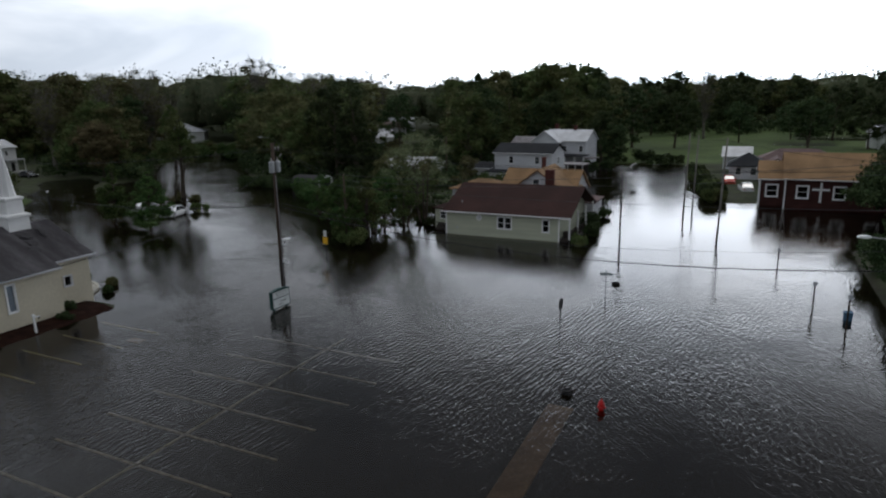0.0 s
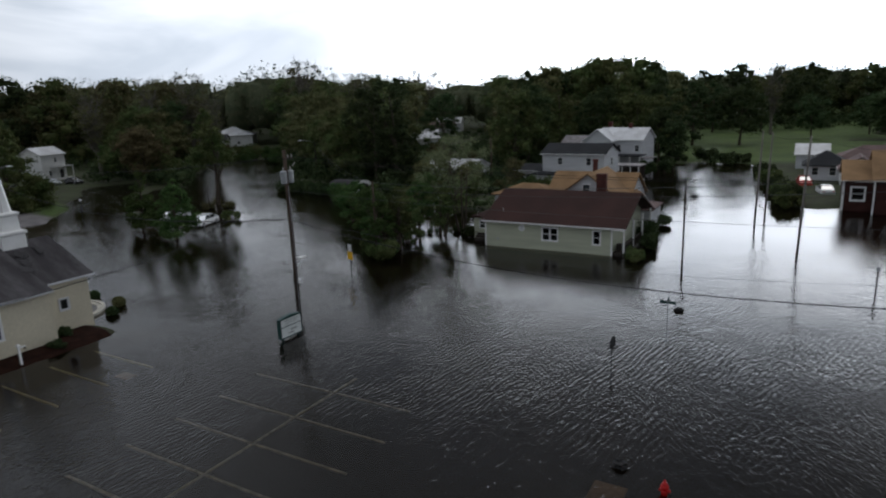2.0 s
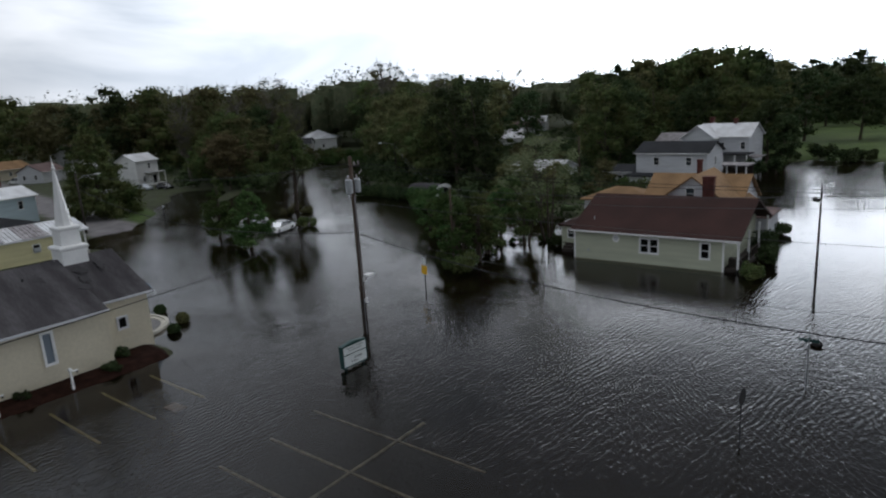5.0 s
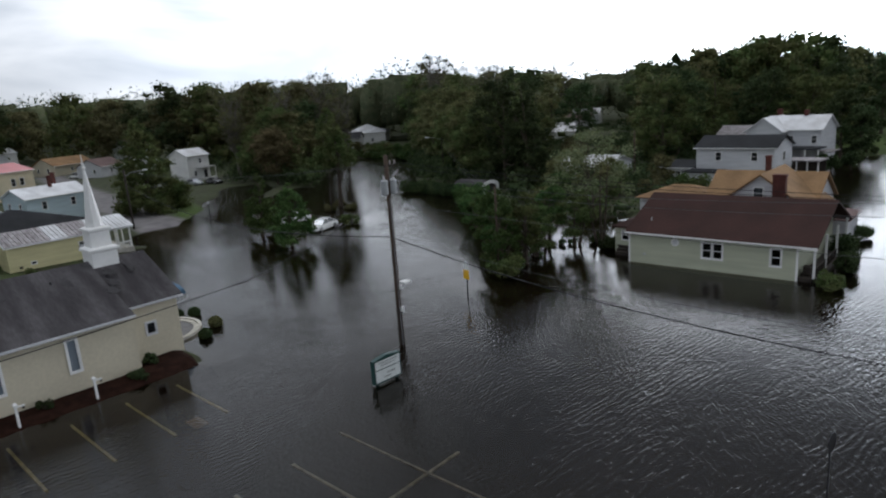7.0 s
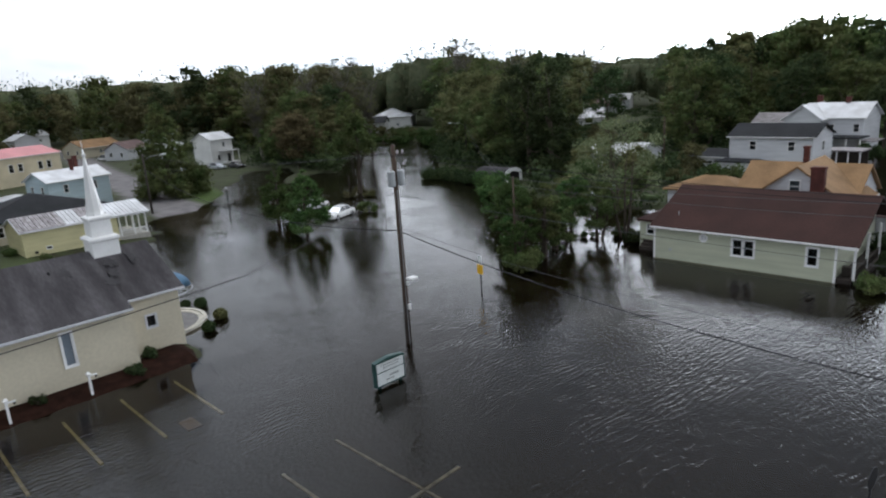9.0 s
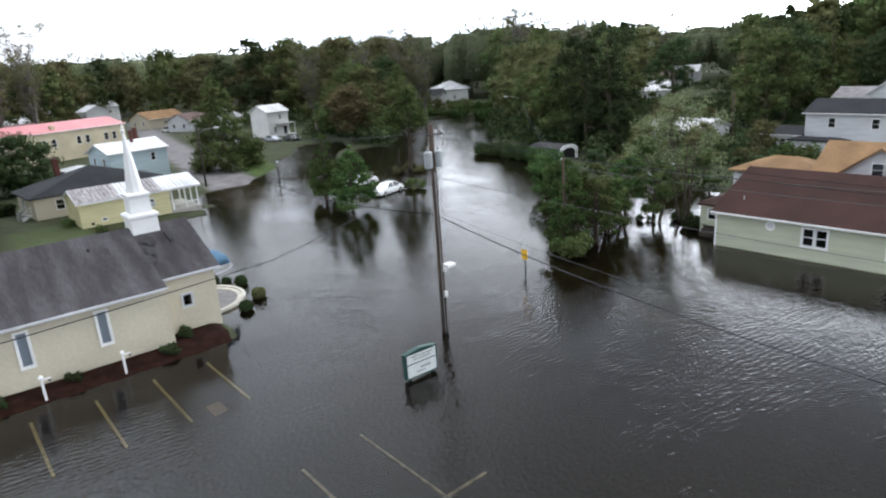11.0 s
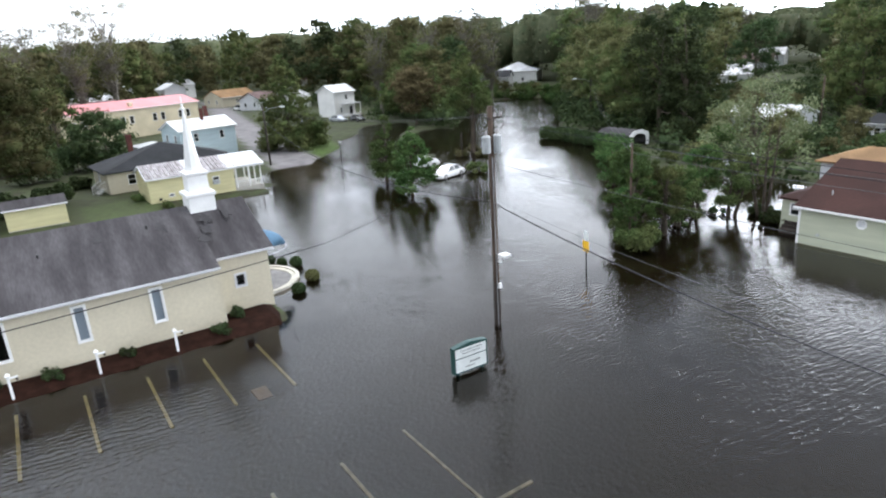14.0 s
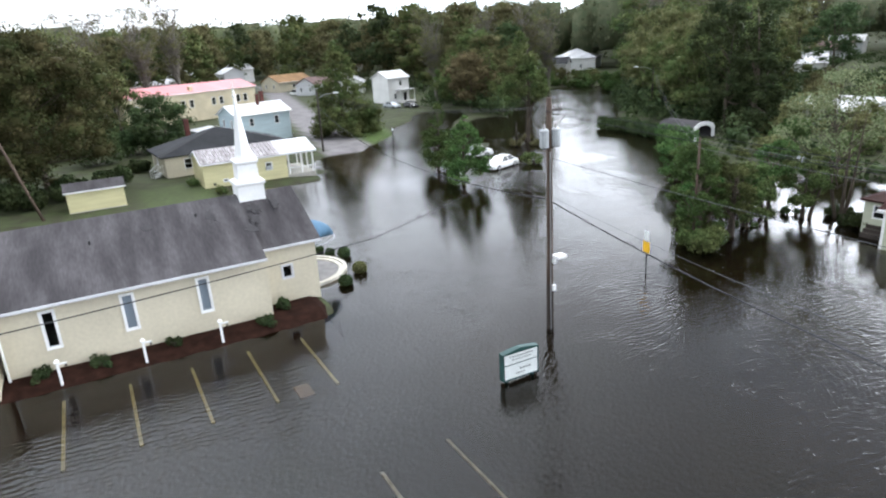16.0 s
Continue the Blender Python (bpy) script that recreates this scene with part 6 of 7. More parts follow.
# ---- car park markings, paths, bed ----
def strip(name, x0, x1, y0, y1, material, label, z=None, kind="structure", rz=0):
    """A thin painted or paved strip that lies on the ground."""
    n = max(2, int(max(abs(x1 - x0), abs(y1 - y0)) / 1.0) + 1)
    bm = bmesh.new()
    along_x = abs(x1 - x0) > abs(y1 - y0)
    rows = []
    for i in range(n):
        t = i / (n - 1)
        ps = [(x0 + (x1 - x0) * t, y0), (x0 + (x1 - x0) * t, y1)] if along_x else [(x0, y0 + (y1 - y0) * t), (x1, y0 + (y1 - y0) * t)]
        rows.append([(a, b, float(ground_z(np.array(a), np.array(b)))) for a, b in ps])
    lift = 0.06
    top_ = [[bm.verts.new((a, b, c + lift)) for a, b, c in r] for r in rows]
    low_ = [[bm.verts.new((a, b, c - 0.05)) for a, b, c in r] for r in rows]
    for i in range(n - 1):
        bm.faces.new((top_[i][0], top_[i][1], top_[i + 1][1], top_[i + 1][0]))
        for k in (0, 1):
            bm.faces.new((top_[i][k], top_[i + 1][k], low_[i + 1][k], low_[i][k]))
    for i in (0, n - 1):
        bm.faces.new((top_[i][0], top_[i][1], low_[i][1], low_[i][0]))
    return tagged(part(name, bm, material), label, "marking" if "line" in name else "paving", kind=kind)


for i in range(9):
    y = 4.25 + i * 2.79
    strip("bay_line", -27.9, -17.0, y - 0.07, y + 0.07, WHITELINE, "worn pale parking line under shallow water")
strip("centre_line", -22.58, -22.42, 2.0, 31.6, WHITELINE, "worn pale line between two rows of parking bays")
strip("bay_line", -28.3, -17.6, 29.55, 29.67, WHITELINE, "worn pale parking line under shallow water")
for i in range(9):
    y = 4.7 + i * 2.85
    strip("wall_bay_line", -41.0, -35.0, y - 0.07, y + 0.07, ROADLINE, "yellow parking line facing the chapel wall")
strip("sunken_path", -7.6, -6.3, -12.0, 28.0, TANPATH, "sandy path under the flood water")
bed = bmesh.new()
rowsb = []
for i in range(18):
    y = 13.0 + i * 1.03
    reach = math.sqrt(max(0.04, 1 - max(0.0, (y - 28.6) / 2.0) ** 2))      # the bed rounds off at the chapel's front corner
    row = []
    for x in (-45.4, -44.4, -43.6, -42.8, -42.0, -41.3, -40.4, -39.5, -38.3 + 0.3 * math.sin(2.3 * y)):
        x = -45.4 + (x + 45.4) * reach
        row.append(bed.verts.new((x, y, float(ground_z(np.array(x), np.array(y))) + (0.05 + 0.02 * math.sin(7 * x + 3 * y) if x < -41 else 0.035))))
    rowsb.append(row)
for a, b in zip(rowsb, rowsb[1:]):
    for k in range(8):
        bed.faces.new((a[k], a[k + 1], b[k + 1], b[k]))
tagged(part("mulch_bed", bed, MULCH), "dark brown mulch bed along the chapel wall, half under water", "bed", kind="structure")
# curved white entrance ramp wall
WETPAVE = mat("wet_grey_paving", (0.16, 0.15, 0.145), 0.5, 0.3, 0.9, 8.0, 0.004)
RIMWHITE = mat("weathered_white_concrete", (0.6, 0.57, 0.5), 0.85, 0.2, 0.8, 9.0, 0.006)
rampw = thing("entrance_ramp", (-50.3, 30.22, 0), "curved white concrete rim round the chapel entrance", "ramp")
ring = bmesh.new()
prev = None
for i in range(25):
    a = math.pi * i / 24
    cur = [ring.verts.new((-3.3 * math.cos(a) * r, 3.5 * math.sin(a) * r, z)) for r, z in ((1.0, -0.3), (1.0, 0.2), (0.93, 0.2), (0.93, 0.1), (0.84, 0.1), (0.84, -0.3))]
    if prev:
        for k in range(5):
            ring.faces.new((prev[k], prev[k + 1], cur[k + 1], cur[k]))
    prev = cur
part("rim", ring, RIMWHITE, rampw)
fl = bmesh.new()
fl.faces.new([fl.verts.new((-2.8 * math.cos(math.pi * i / 24), 3.0 * math.sin(math.pi * i / 24), 0.04)) for i in range(25)])
part("floor", fl, WETPAVE, rampw, "dark wet paving")


# ---- white lantern posts along the chapel bed ----
def lantern_post():
    e = thing("bed_post", (0, 0, 0), "white post with small cross arm in the mulch bed", "post", "white posts by the chapel")
    part("post", box(-0.06, 0.06, -0.06, 0.06, -0.4, 1.25, bevel=0.01), WHITE, e)
    part("cap", loft([square_ring(0, 0, 0.2, 1.25), square_ring(0, 0, 0.24, 1.3), square_ring(0, 0, 0.06, 1.42)]), WHITE, e)
    a = part("arm", box(-0.03, 0.03, 0.02, 0.42, 1.12, 1.2), WHITE, e)
    part("bracket", box(-0.02, 0.02, 0.3, 0.4, 0.98, 1.12), DARKWOOD, a)
    return e


lp = lantern_post()
lp.matrix_basis = pose(-42.2, 16.1, 0)
for y in (12.4, 19.9, 23.7):
    copy_thing(lp, pose(-42.2, y, 0))

# ---- church notice board ----
sg = thing("notice_board", (-30.15, 34.5, 0), "white letter board in dark green arched frame above the water", "sign", rz=-2)
sg.scale = (0.87, 0.87, 0.92)
prof = [(-1.1, 0.15), (1.1, 0.15), (1.1, 1.6), (0.55, 1.69), (0.0, 1.76), (-0.55, 1.69), (-1.1, 1.6)]
q = bmesh.new()
fa = [q.verts.new((0.16, y, z)) for y, z in prof]
fb = [q.verts.new((-0.16, y, z)) for y, z in prof]
q.faces.new(fa)
q.faces.new(fb[::-1])
for i in range(7):
    q.faces.new((fa[i], fb[i], fb[(i + 1) % 7], fa[(i + 1) % 7]))
cab = part("cabinet", q, SIGNGREEN, sg)
part("upper_panel", box(0.16, 0.19, -1.0, 1.0, 1.02, 1.52), SIGNWHITE, cab)
part("lower_panel", box(0.16, 0.19, -1.0, 1.0, 0.24, 0.95), SIGNWHITE, cab)
wrt = random.Random(3)
for z, y0, y1, hh in ((1.36, -0.7, 0.75, 0.07), (1.2, -0.55, 0.6, 0.06), (0.62, -0.1, 0.55, 0.1), (0.42, -0.35, 0.25, 0.07)):
    y = y0
    while y < y1:
        w = wrt.uniform(0.06, 0.16)
        part("writing", box(0.19, 0.195, y, y + w, z, z + hh), SIGNGREY, cab)
        y += w + 0.05
for y in (-0.8, 0.8):
    part("leg", box(-0.07, 0.07, y - 0.07, y + 0.07, -0.5, 0.15), SIGNGREEN, sg)

# ---- main utility pole with two transformers ----
up = thing("utility_pole", (-33.45, 38.9, 0), "weathered wooden utility pole with two grey transformers standing in water", "utility pole")
part("pole", tube([(0, 0, -0.6), (0, 0, 4), (-0.03, 0.02, 8), (-0.04, 0.02, 11.95)], [0.19, 0.17, 0.15, 0.125], 12), WOOD, up, smooth=True)
part("dark_foot", tube([(0, 0, -0.55), (0, 0, 2.5)], [0.196, 0.183], 12), DARKWOOD, up, "wet darkened foot")
arm = part("crossarm", box(-0.05, 0.05, -0.2, 0.75, 11.3, 11.39), DARKWOOD, up)
for y in (0.3, 0.68):
    part("insulator", loft([oct_ring(0, y, r, z) for r, z in ((0.03, 11.39), (0.06, 11.44), (0.04, 11.49), (0.065, 11.54), (0.03, 11.62))]), CERAMIC, arm)
for y in (-0.4, 0.3):
    tr = part("transformer", loft([oct_ring(0.12, y, r, z, 12) for r, z in ((0.17, 9.62), (0.22, 9.66), (0.22, 10.38), (0.235, 10.4), (0.235, 10.45), (0.17, 10.52))]), LIGHTGREY, up, "pale grey transformer can", smooth=False)
    part("bushing", loft([oct_ring(0.12, y, r, z) for r, z in ((0.05, 10.5), (0.07, 10.56), (0.04, 10.64), (0.06, 10.7), (0.02, 10.8))]), CERAMIC, tr)
    part("bracket", box(-0.05, 0.12, min(y * 0.3, y), max(y * 0.3, y), 9.9, 10.0), STEEL, tr)
cutout = part("fuse_cutout", tube([(0.05, 0.62, 10.75), (0.2, 0.75, 11.05)], 0.035, 6), CERAMIC, up)
fld = part("floodlight", box(0.25, 0.75, -0.05, 0.5, 4.05, 4.2, bevel=0.03), WHITE, up, "white flood lamp on a short arm")
part("lamp_arm", tube([(0.1, 0.05, 3.85), (0.35, 0.15, 4.08)], 0.03, 6), STEEL, fld)
part("photocell", box(0.12, 0.3, 0.0, 0.18, 3.7, 3.95, bevel=0.02), WHITE, fld)
part("meter_box", box(0.14, 0.3, -0.02, 0.16, 2.2, 2.5, bevel=0.02), WHITE, up)
part("conduit", tube([(0.17, -0.08, -0.3), (0.16, -0.08, 9.4)], 0.025, 6), STEEL, up)


GREYPOLE = mat("silvered_pole_wood", (0.2, 0.185, 0.165), 0.85, 0.3, 0.8, 14.0, 0.01, stretch=(3, 3, 0.4))


def plain_pole(x, y, h, label, lean=(0, 0), r=0.14, mt=None, name="utility_pole"):
    e = thing(name, (x, y, 0), label, "utility pole")
    g = float(ground_z(np.array(x), np.array(y)))
    part("pole", tube([(0, 0, g - 0.4), (lean[0] * 0.5, lean[1] * 0.5, h * 0.5), (lean[0], lean[1], h)], [r * 1.2, r, r * 0.8], 10), mt or WOOD, e, smooth=True)
    return e


def street_lamp(x, y, h, rz, reach, label, mt=None, thin=1.0):
    e = thing("street_lamp", (x, y, 0), label, "street lamp", rz=rz)
    g = float(ground_z(np.array(x), np.array(y)))
    part("pole", tube([(0, 0, g - 0.4), (0, 0, h * 0.5), (0, 0, h)], [0.16 * thin, 0.14 * thin, 0.11 * thin], 10), mt or WOOD, e, smooth=True)
    a = part("arm", tube([(0, 0, h - 1.0), (reach * 0.4, 0, h - 0.45), (reach, 0, h - 0.3)], 0.04, 6), STEEL, e)
    hd = part("lamp_head", loft([[(reach - 0.1 + px, py, h - 0.3 + pz) for px, py, pz in ring_] for ring_ in
                                 ([(0, -0.07, -0.04), (0, 0.07, -0.04), (0, 0.07, 0.06), (0, -0.07, 0.06)], [(0.3, -0.17, -0.08), (0.3, 0.17, -0.08), (0.3, 0.13, 0.12), (0.3, -0.13, 0.12)],
                                  [(0.75, -0.1, -0.06), (0.75, 0.1, -0.06), (0.75, 0.08, 0.06), (0.75, -0.08, 0.06)])]), LAMPLENS, e, "pale cobra lamp head")
    return e


street_lamp(-97.5, 48.7, 8.7, 60, 2.4, "dark wooden street lamp pole beside the road", DARKWOOD)
street_lamp(-91.0, 107.4, 8.3, 220, 2.6, "street lamp half hidden in the woods by the street", DARKWOOD)
street_lamp(-9.5, 57.8, 8.3, 80, 1.6, "slim dark street lamp pole standing in the flood", DARKWOOD, 0.55)
street_lamp(10.5, 46.0, 6.4, 190, 2.6, "street lamp with pale arm on the bank", WOOD)
plain_pole(-38.3, 55.6, 7.5, "thin wooden pole among road shrubs", r=0.09)
plain_pole(-79.2, 14.4, 9.6, "leaning wooden utility pole behind the chapel", (-2.2, -2.6), 0.13)
plain_pole(-1.6, 69.0, 10.8, "dark wooden utility pole standing in the flood", (0.3, 0), 0.1, GREYPOLE)
plain_pole(-6.1, 82.7, 10.5, "thin wooden pole at the water's edge", (0.2, 0), 0.1, GREYPOLE)
plain_pole(-5.4, 87.5, 10.0, "thin wooden pole at the water's edge", (0.2, 0), 0.1, GREYPOLE)
plain_pole(17.0, 38.0, 12.0, "wooden utility pole on the bank", r=0.15)
plain_pole(-51.4, 109.5, 8.2, "wooden pole behind the gardens", r=0.13)
plain_pole(-80.8, 70.8, 3.4, "short dark post at the flooded corner", r=0.09, mt=DARKWOOD, name="post")


# ---- wires ----
def wire(a, b, sag, r=0.018, label="thin black overhead cable between poles", mt=None):
    a, b = Vector(a), Vector(b)
    pts = [a.lerp(b, t) - Vector((0, 0, sag * 4 * t * (1 - t))) for t in [i / 20 for i in range(21)]]
    ob = part("cable", tube(pts, r, 5), mt or WIRE)
    return tagged(ob, label, "cable")


P = (-33.45, 38.9)
for dy in (-0.85, 0.45):
    wire((P[0], P[1] + dy, 11.5), (17, 38 + dy * 0.4, 11.6), 0.9, 0.012)
    wire((P[0], P[1] + dy, 11.5), (-97.5, 48.7 + dy * 0.3, 8.6), 1.0, 0.012)
wire((P[0], P[1], 9.1), (17, 38, 9.5), 0.75, 0.011, "thin weathered overhead cable between poles", SHEENWIRE)
wire((P[0], P[1], 6.95), (17, 36.6, 7.4), 2.15, 0.028, "thick black telephone cable")
wire((P[0], P[1], 7.2), (17, 38, 8.2), 2.0, 0.009, "thin weathered overhead cable between poles", SHEENWIRE)
wire((P[0], P[1], 7.0), (-97.5, 48.7, 6.6), 2.0, 0.03, "thick black telephone cable")
wire((-30.0, -14, 8.2), (-36.3, 30.5, 6.0), 0.7, 0.025, "black cable crossing in front of the chapel")
wire((-36.3, 30.5, 6.0), (-53.5, 61.0, 7.0), 0.4, 0.022, "black cable crossing the flooded street")
for k in (0.0, 0.55):
    wire((-38.3, 55.6, 7.35 - k), (17, 38 - k, 12.6 - k), 1.0, 0.015, "thin weathered overhead cable between poles", SHEENWIRE)
    wire((-38.3, 55.6, 7.35 - k), (-91.0, 107.4, 7.9 - k), 1.4, 0.011, "thin weathered overhead cable between poles", SHEENWIRE)
wire((-1.6, 69, 10.6), (-6.1, 82.7, 10.3), 0.3, 0.012)
wire((-1.6, 69, 10.6), (17, 38, 11.4), 0.8, 0.012)

# ---- street signs ----
st = thing("stop_sign", (-9.3, 36.4, 0), "stop sign seen edge on, on a steel post in the water", "street sign", rz=82)
part("post", box(-0.03, 0.03, -0.02, 0.02, -0.4, 2.7), BLACKM, st)
part("plate", loft([[(p[0], -0.05, 2.35 + p[1]) for p in [(0.38 * math.cos(math.pi * (2 * i + 1) / 8), 0.38 * math.sin(math.pi * (2 * i + 1) / 8)) for i in range(8)]],
                    [(p[0], -0.03, 2.35 + p[1]) for p in [(0.38 * math.cos(math.pi * (2 * i + 1) / 8), 0.38 * math.sin(math.pi * (2 * i + 1) / 8)) for i in range(8)]]]), BLACKM, st)
ss = thing("street_name_sign", (-7.9, 43.6, 0), "crossed street name blades on a thin post in the water", "street sign")
part("post", tube([(0, 0, -0.4), (0, 0, 2.65)], 0.03, 8), STEEL, ss)
part("blade", box(-0.45, 0.45, -0.012, 0.012, 2.5, 2.66), SIGNGREEN, ss)
part("blade", box(-0.012, 0.012, -0.4, 0.4, 2.67, 2.83), SIGNGREEN, ss)
ys = thing("warning_sign", (-35.9, 48.45, 0), "yellow and white warning plates on a post in the water", "street sign", rz=-10)
part("post", box(-0.03, 0.03, -0.03, 0.03, -0.4, 2.5), BLACKM, ys)
part("upper_plate", box(-0.2, 0.2, -0.06, -0.035, 2.25, 2.85, bevel=0.008), SIGNWHITE, ys)
part("lower_plate", box(-0.32, 0.32, -0.06, -0.035, 1.5, 2.2, bevel=0.008), SIGNYELLOW, ys, "yellow plate")
for x, y, h in ((3.75, 59.6, 1.75), (5.6, 48.3, 2.0), (7.2, 44.5, 2.3)):
    e = thing("sign_post", (x, y, 0), "dark post with a pale plate standing in the flood", "street sign")
    part("post", box(-0.05, 0.05, -0.05, 0.05, -0.4, h), DARKWOOD, e)
    part("plate", box(-0.13, 0.13, -0.07, -0.05, h - 0.1, h + 0.2), LIGHTGREY, e)
hyd = thing("fire_hydrant", (-4.9, 27.9, -0.25), "red fire hydrant half under flood water", "hydrant")
part("barrel", loft([oct_ring(0, 0, r, z, 12) for r, z in ((0.17, 0), (0.17, 0.08), (0.12, 0.1), (0.12, 0.52), (0.16, 0.54), (0.16, 0.6), (0.13, 0.64), (0.09, 0.74), (0.03, 0.78))]), HYDRED, hyd)
part("nozzle", tube([(0.1, 0, 0.42), (0.22, 0, 0.42)], 0.06, 8), HYDRED, hyd)
part("nozzle", tube([(-0.1, 0, 0.42), (-0.2, 0, 0.42)], 0.05, 8), HYDRED, hyd)
part("nozzle", tube([(0, -0.1, 0.4), (0, -0.22, 0.4)], 0.07, 8), HYDRED, hyd)
part("bonnet_nut", tube([(0, 0, 0.77), (0, 0, 0.86)], 0.03, 5), HYDRED, hyd)


def drift(x, y, s, label, seed):
    """A lump of dark flotsam: a broken, wet bundle."""
    rng = random.Random(seed)
    bm = bmesh.new()
    bmesh.ops.create_icosphere(bm, subdivisions=3, radius=s)
    for v in bm.verts:
        k = 0.75 + 0.5 * noise.noise(v.co * 2.2 / s + Vector((seed, 0, 0)))
        v.co = Vector((v.co.x * k * 1.15, v.co.y * k, v.co.z * k * 0.6))
    e = thing("flotsam", (x, y, 0.08), label, "debris")
    part("bundle", bm, TYRE, e, smooth=False)
    for i in range(5):
        a = rng.uniform(0, 6.28)
        part("twig", tube([(0, 0, 0.1), (s * 1.3 * math.cos(a), s * 1.3 * math.sin(a), 0.25 * rng.random())], [0.02, 0.008], 5), DARKWOOD, e)


drift(-6.9, 29.0, 0.36, "black bag of rubbish afloat near a sunken path", 2)
drift(-8.3, 49.9, 0.34, "dark lump of debris floating on the flood", 3)
drift(-15.4, 102.6, 0.45, "dark debris floating in the flooded road", 4)
drift(-30.2, 68.2, 0.6, "dark wreckage caught at a tree's foot", 5)
drift(-27.9, 67.5, 0.5, "dark wreckage caught at a tree's foot", 6)
blue_bin = thing("bin", (7.6, 47.2, 0.0), "blue plastic bin half under water by a bush", "bin")
part("body", loft([square_ring(0, 0, 0.42, -0.3), square_ring(0, 0, 0.52, 0.5), square_ring(0, 0, 0.56, 0.52), square_ring(0, 0, 0.54, 0.58)]), AWNING, blue_bin)


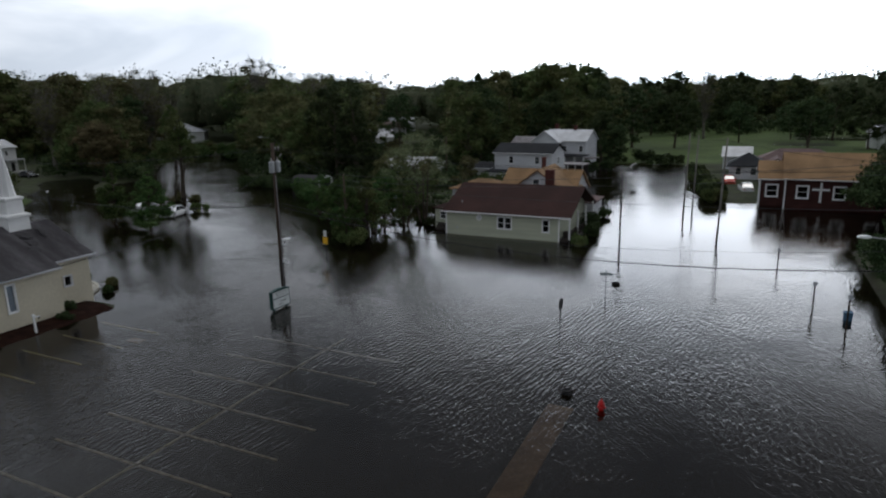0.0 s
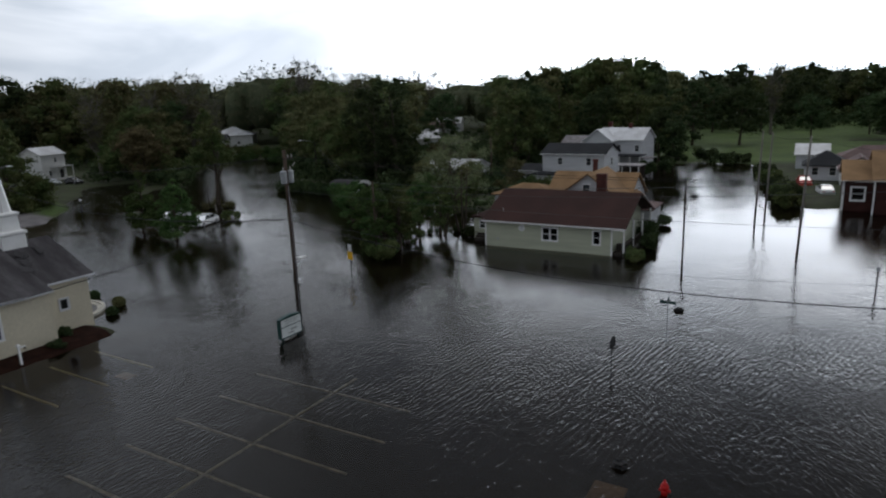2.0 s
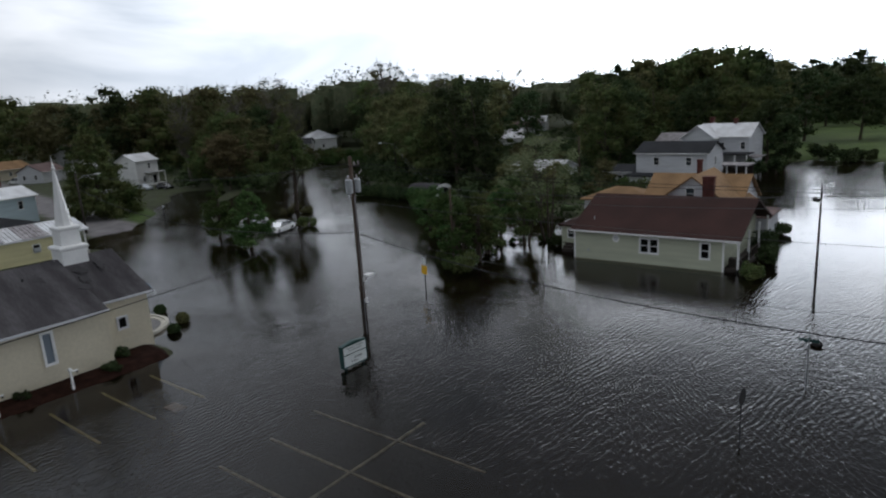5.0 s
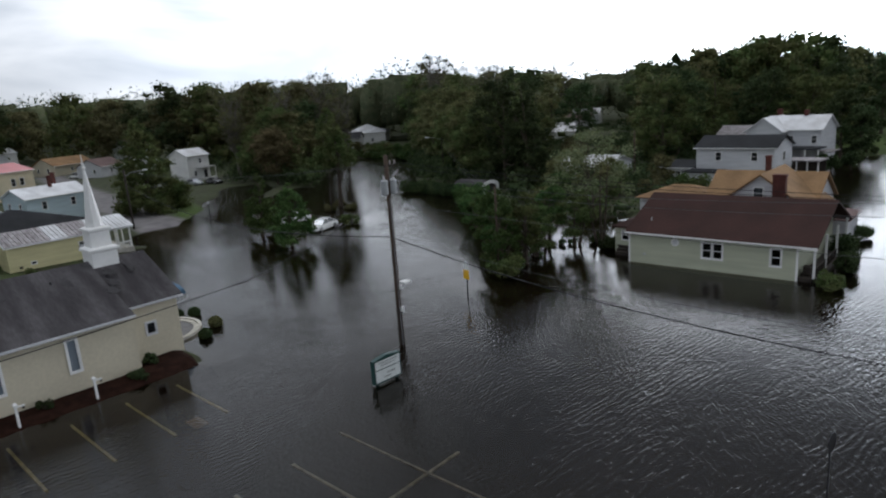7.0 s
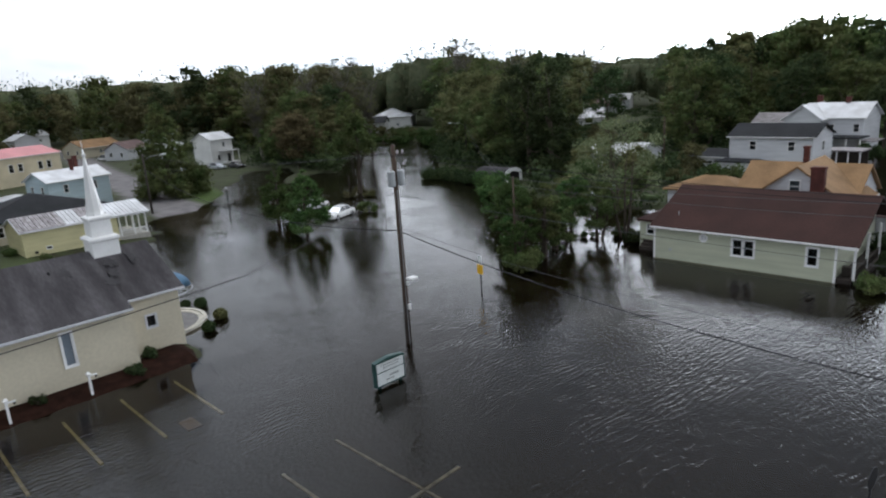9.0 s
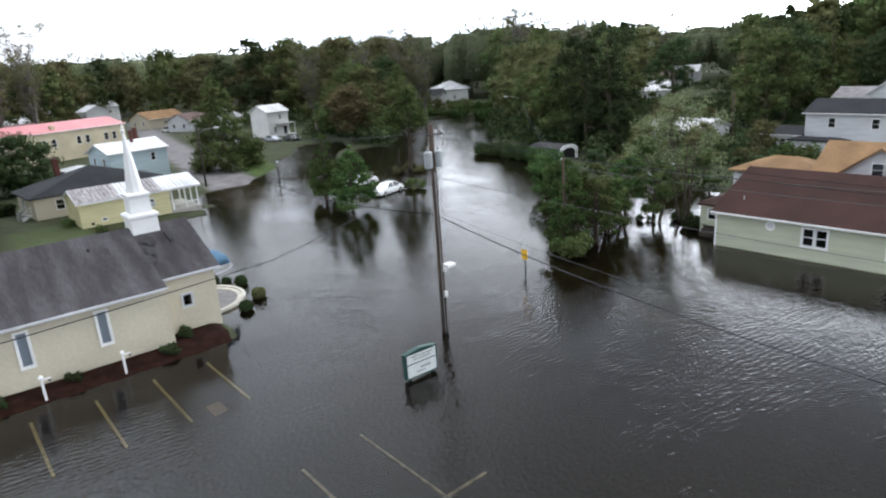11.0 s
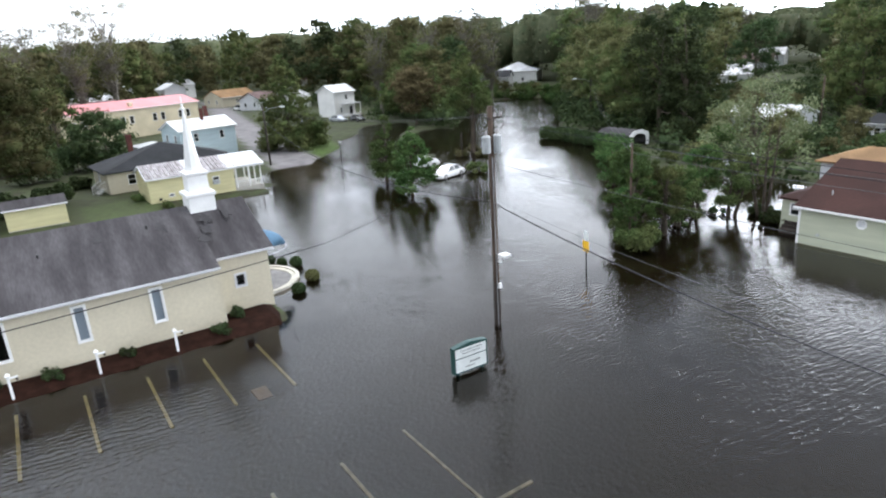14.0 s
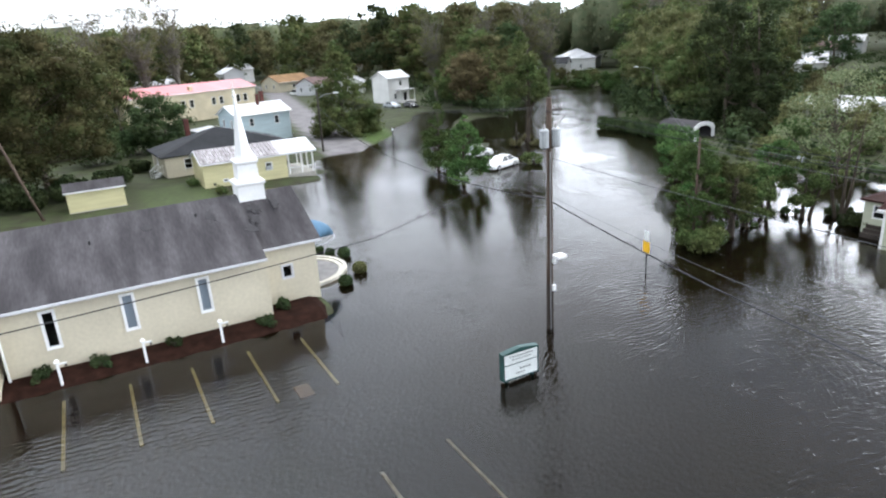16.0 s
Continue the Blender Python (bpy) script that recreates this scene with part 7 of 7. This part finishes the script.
# ---- cars ----
def car(x, y, z, rz, paint, label, L=4.7, W=1.78, H=1.42, wagon=False):
    """A saloon: body with bonnet, cabin and boot, glass, wheels, lights and bumpers."""
    e = thing("car", (x, y, z), label, "car", "parked cars", rz=rz)
    h = L / 2

    def section(px, half, zb, zt, crown=0.12):
        return [(px, -half, zb), (px, -half * 1.03, (zb + zt) / 2), (px, -half * 0.92, zt - 0.04), (px, -half * 0.5, zt + crown * 0.3), (px, half * 0.5, zt + crown * 0.3), (px, half * 0.92, zt - 0.04), (px, half * 1.03, (zb + zt) / 2), (px, half, zb)]
    w = W / 2
    body = [section(-h, w * 0.8, 0.4, 0.72), section(-h + 0.12, w * 0.92, 0.28, 0.86), section(-h + 0.8, w, 0.24, 0.93), section(-0.9, w, 0.24, 0.93), section(0.6, w, 0.24, 0.93), section(h - 1.0, w, 0.24, 0.88), section(h - 0.2, w * 0.93, 0.26, 0.72), section(h, w * 0.78, 0.36, 0.62)]
    b = part("body", loft(body), paint, e, smooth=False)

    rear = -h + (0.25 if wagon else 0.75)
    base = [p for p in ((rear, -w * 0.9, 0.92), (h - 1.35, -w * 0.9, 0.9), (h - 1.35, w * 0.9, 0.9), (rear, w * 0.9, 0.92))]
    roof_ = [p for p in ((rear + (0.25 if wagon else 0.75), -w * 0.68, H), (h - 2.15, -w * 0.68, H), (h - 2.15, w * 0.68, H), (rear + (0.25 if wagon else 0.75), w * 0.68, H))]
    for i, kind in enumerate(("side_window", "windscreen", "side_window", "rear_window")):
        pane_ = bmesh.new()
        pane_.faces.new([pane_.verts.new(p) for p in (base[i], base[(i + 1) % 4], roof_[(i + 1) % 4], roof_[i])])
        part(kind, pane_, CARGLASS, e, "dark car glass")
    r0, r1 = rear + (0.25 if wagon else 0.75), h - 2.15
    part("roof", box(r0 - 0.08, r1 + 0.08, -w * 0.7, w * 0.7, H - 0.03, H + 0.04, bevel=0.025), paint, e)
    for s in (-1, 1):
        for (xa, za), (xb, zb) in (((rear, 0.92), (r0, H)), ((h - 1.35, 0.9), (r1, H)), (((r0 + r1) / 2, 0.92), ((r0 + r1) / 2, H))):
            part("pillar", tube([(xa, s * w * 0.91, za), (xb, s * w * 0.69, zb)], 0.045, 5), paint, e)
        for px in (-h + 0.95, h - 0.95):
            wh = part("wheel", tube([(px, s * (w - 0.16), 0.31), (px, s * (w + 0.03), 0.31)], 0.31, 18), TYRE, e)
            part("rim", tube([(px, s * (w + 0.02), 0.31), (px, s * (w + 0.045), 0.31)], 0.19, 12), RIM, wh)
        part("headlight", box(h - 0.22, h - 0.02, s * w * 0.62 - 0.16, s * w * 0.62 + 0.16, 0.56, 0.68, bevel=0.02), LAMPLENS, e)
        part("tail_light", box(-h + 0.0, -h + 0.12, s * w * 0.66 - 0.16, s * w * 0.66 + 0.16, 0.62, 0.76, bevel=0.02), SIGNRED, e)
        part("mirror", box(h - 1.62, h - 1.48, min(s * w, s * (w + 0.17)), max(s * w, s * (w + 0.17)), 0.9, 1.02, bevel=0.02), paint, e)
    part("front_bumper", box(h - 0.12, h + 0.06, -w * 0.82, w * 0.82, 0.3, 0.48, bevel=0.03), paint, e)
    part("rear_bumper", box(-h - 0.06, -h + 0.12, -w * 0.82, w * 0.82, 0.34, 0.52, bevel=0.03), paint, e)
    part("grille", box(h - 0.06, h + 0.03, -w * 0.4, w * 0.4, 0.5, 0.6), BLACKM, e)
    return e


CARGLASS = clear_mat("car_glass", (0.25, 0.28, 0.3), 0.6, (0.02, 0.022, 0.025), 0.02)
car(-70.7, 61.3, -0.08, 288, CARWHITE, "white saloon car with wheels in shallow flood water", L=4.9)
car(-78.5, 62.5, 0.0, 262, CARWHITE, "pale saloon car half hidden behind trees on the bank", L=4.6)
car(-139.5, 65.0, 0.3, 200, CARBLACK, "black car parked on grass by the road", wagon=True)
car(-142.0, 80.5, 0.4, 15, CARSILVER, "silver car parked beside the white house")
car(-138.5, 83.5, 0.4, 5, CARBLACK, "dark car parked beside the white house")
car(-145.5, 73.5, 0.4, 5, CARBLACK, "dark car parked under a tree")
car(-209.0, 78.5, 0.4, 190, CARWHITE, "white pickup-sized car parked along the road", wagon=True, H=1.7, L=5.2)
car(-47.3, 85.4, 0.1, 235, CARSILVER, "silver car parked in a flooded back yard", H=1.5)
car(-1.9, 117.0, 0.15, 280, CARRED, "red car parked by the hedge", L=4.2)
car(0.8, 108.5, 0.1, 100, CARWHITE, "white car parked beside the brick church")


# small lamp post at the flooded corner
cp = thing("lamp_post", (-90.4, 56.6, 0), "slim dark post with a small white lamp in the flood", "lamp post")
part("post", tube([(0, 0, -0.4), (0, 0, 3.0)], [0.07, 0.05], 8), BLACKM, cp)
part("lamp", loft([oct_ring(0, 0, r, z) for r, z in ((0.06, 3.0), (0.12, 3.06), (0.12, 3.22), (0.04, 3.3))]), LAMPLENS, cp)
part("panel", box(-0.14, 0.14, -0.03, 0.03, 1.3, 2.1, bevel=0.01), BLACKM, cp)
strip("pale_patch", -35.9, -34.7, 25.6, 26.3, TANPATH, "pale worn patch on the drowned asphalt")
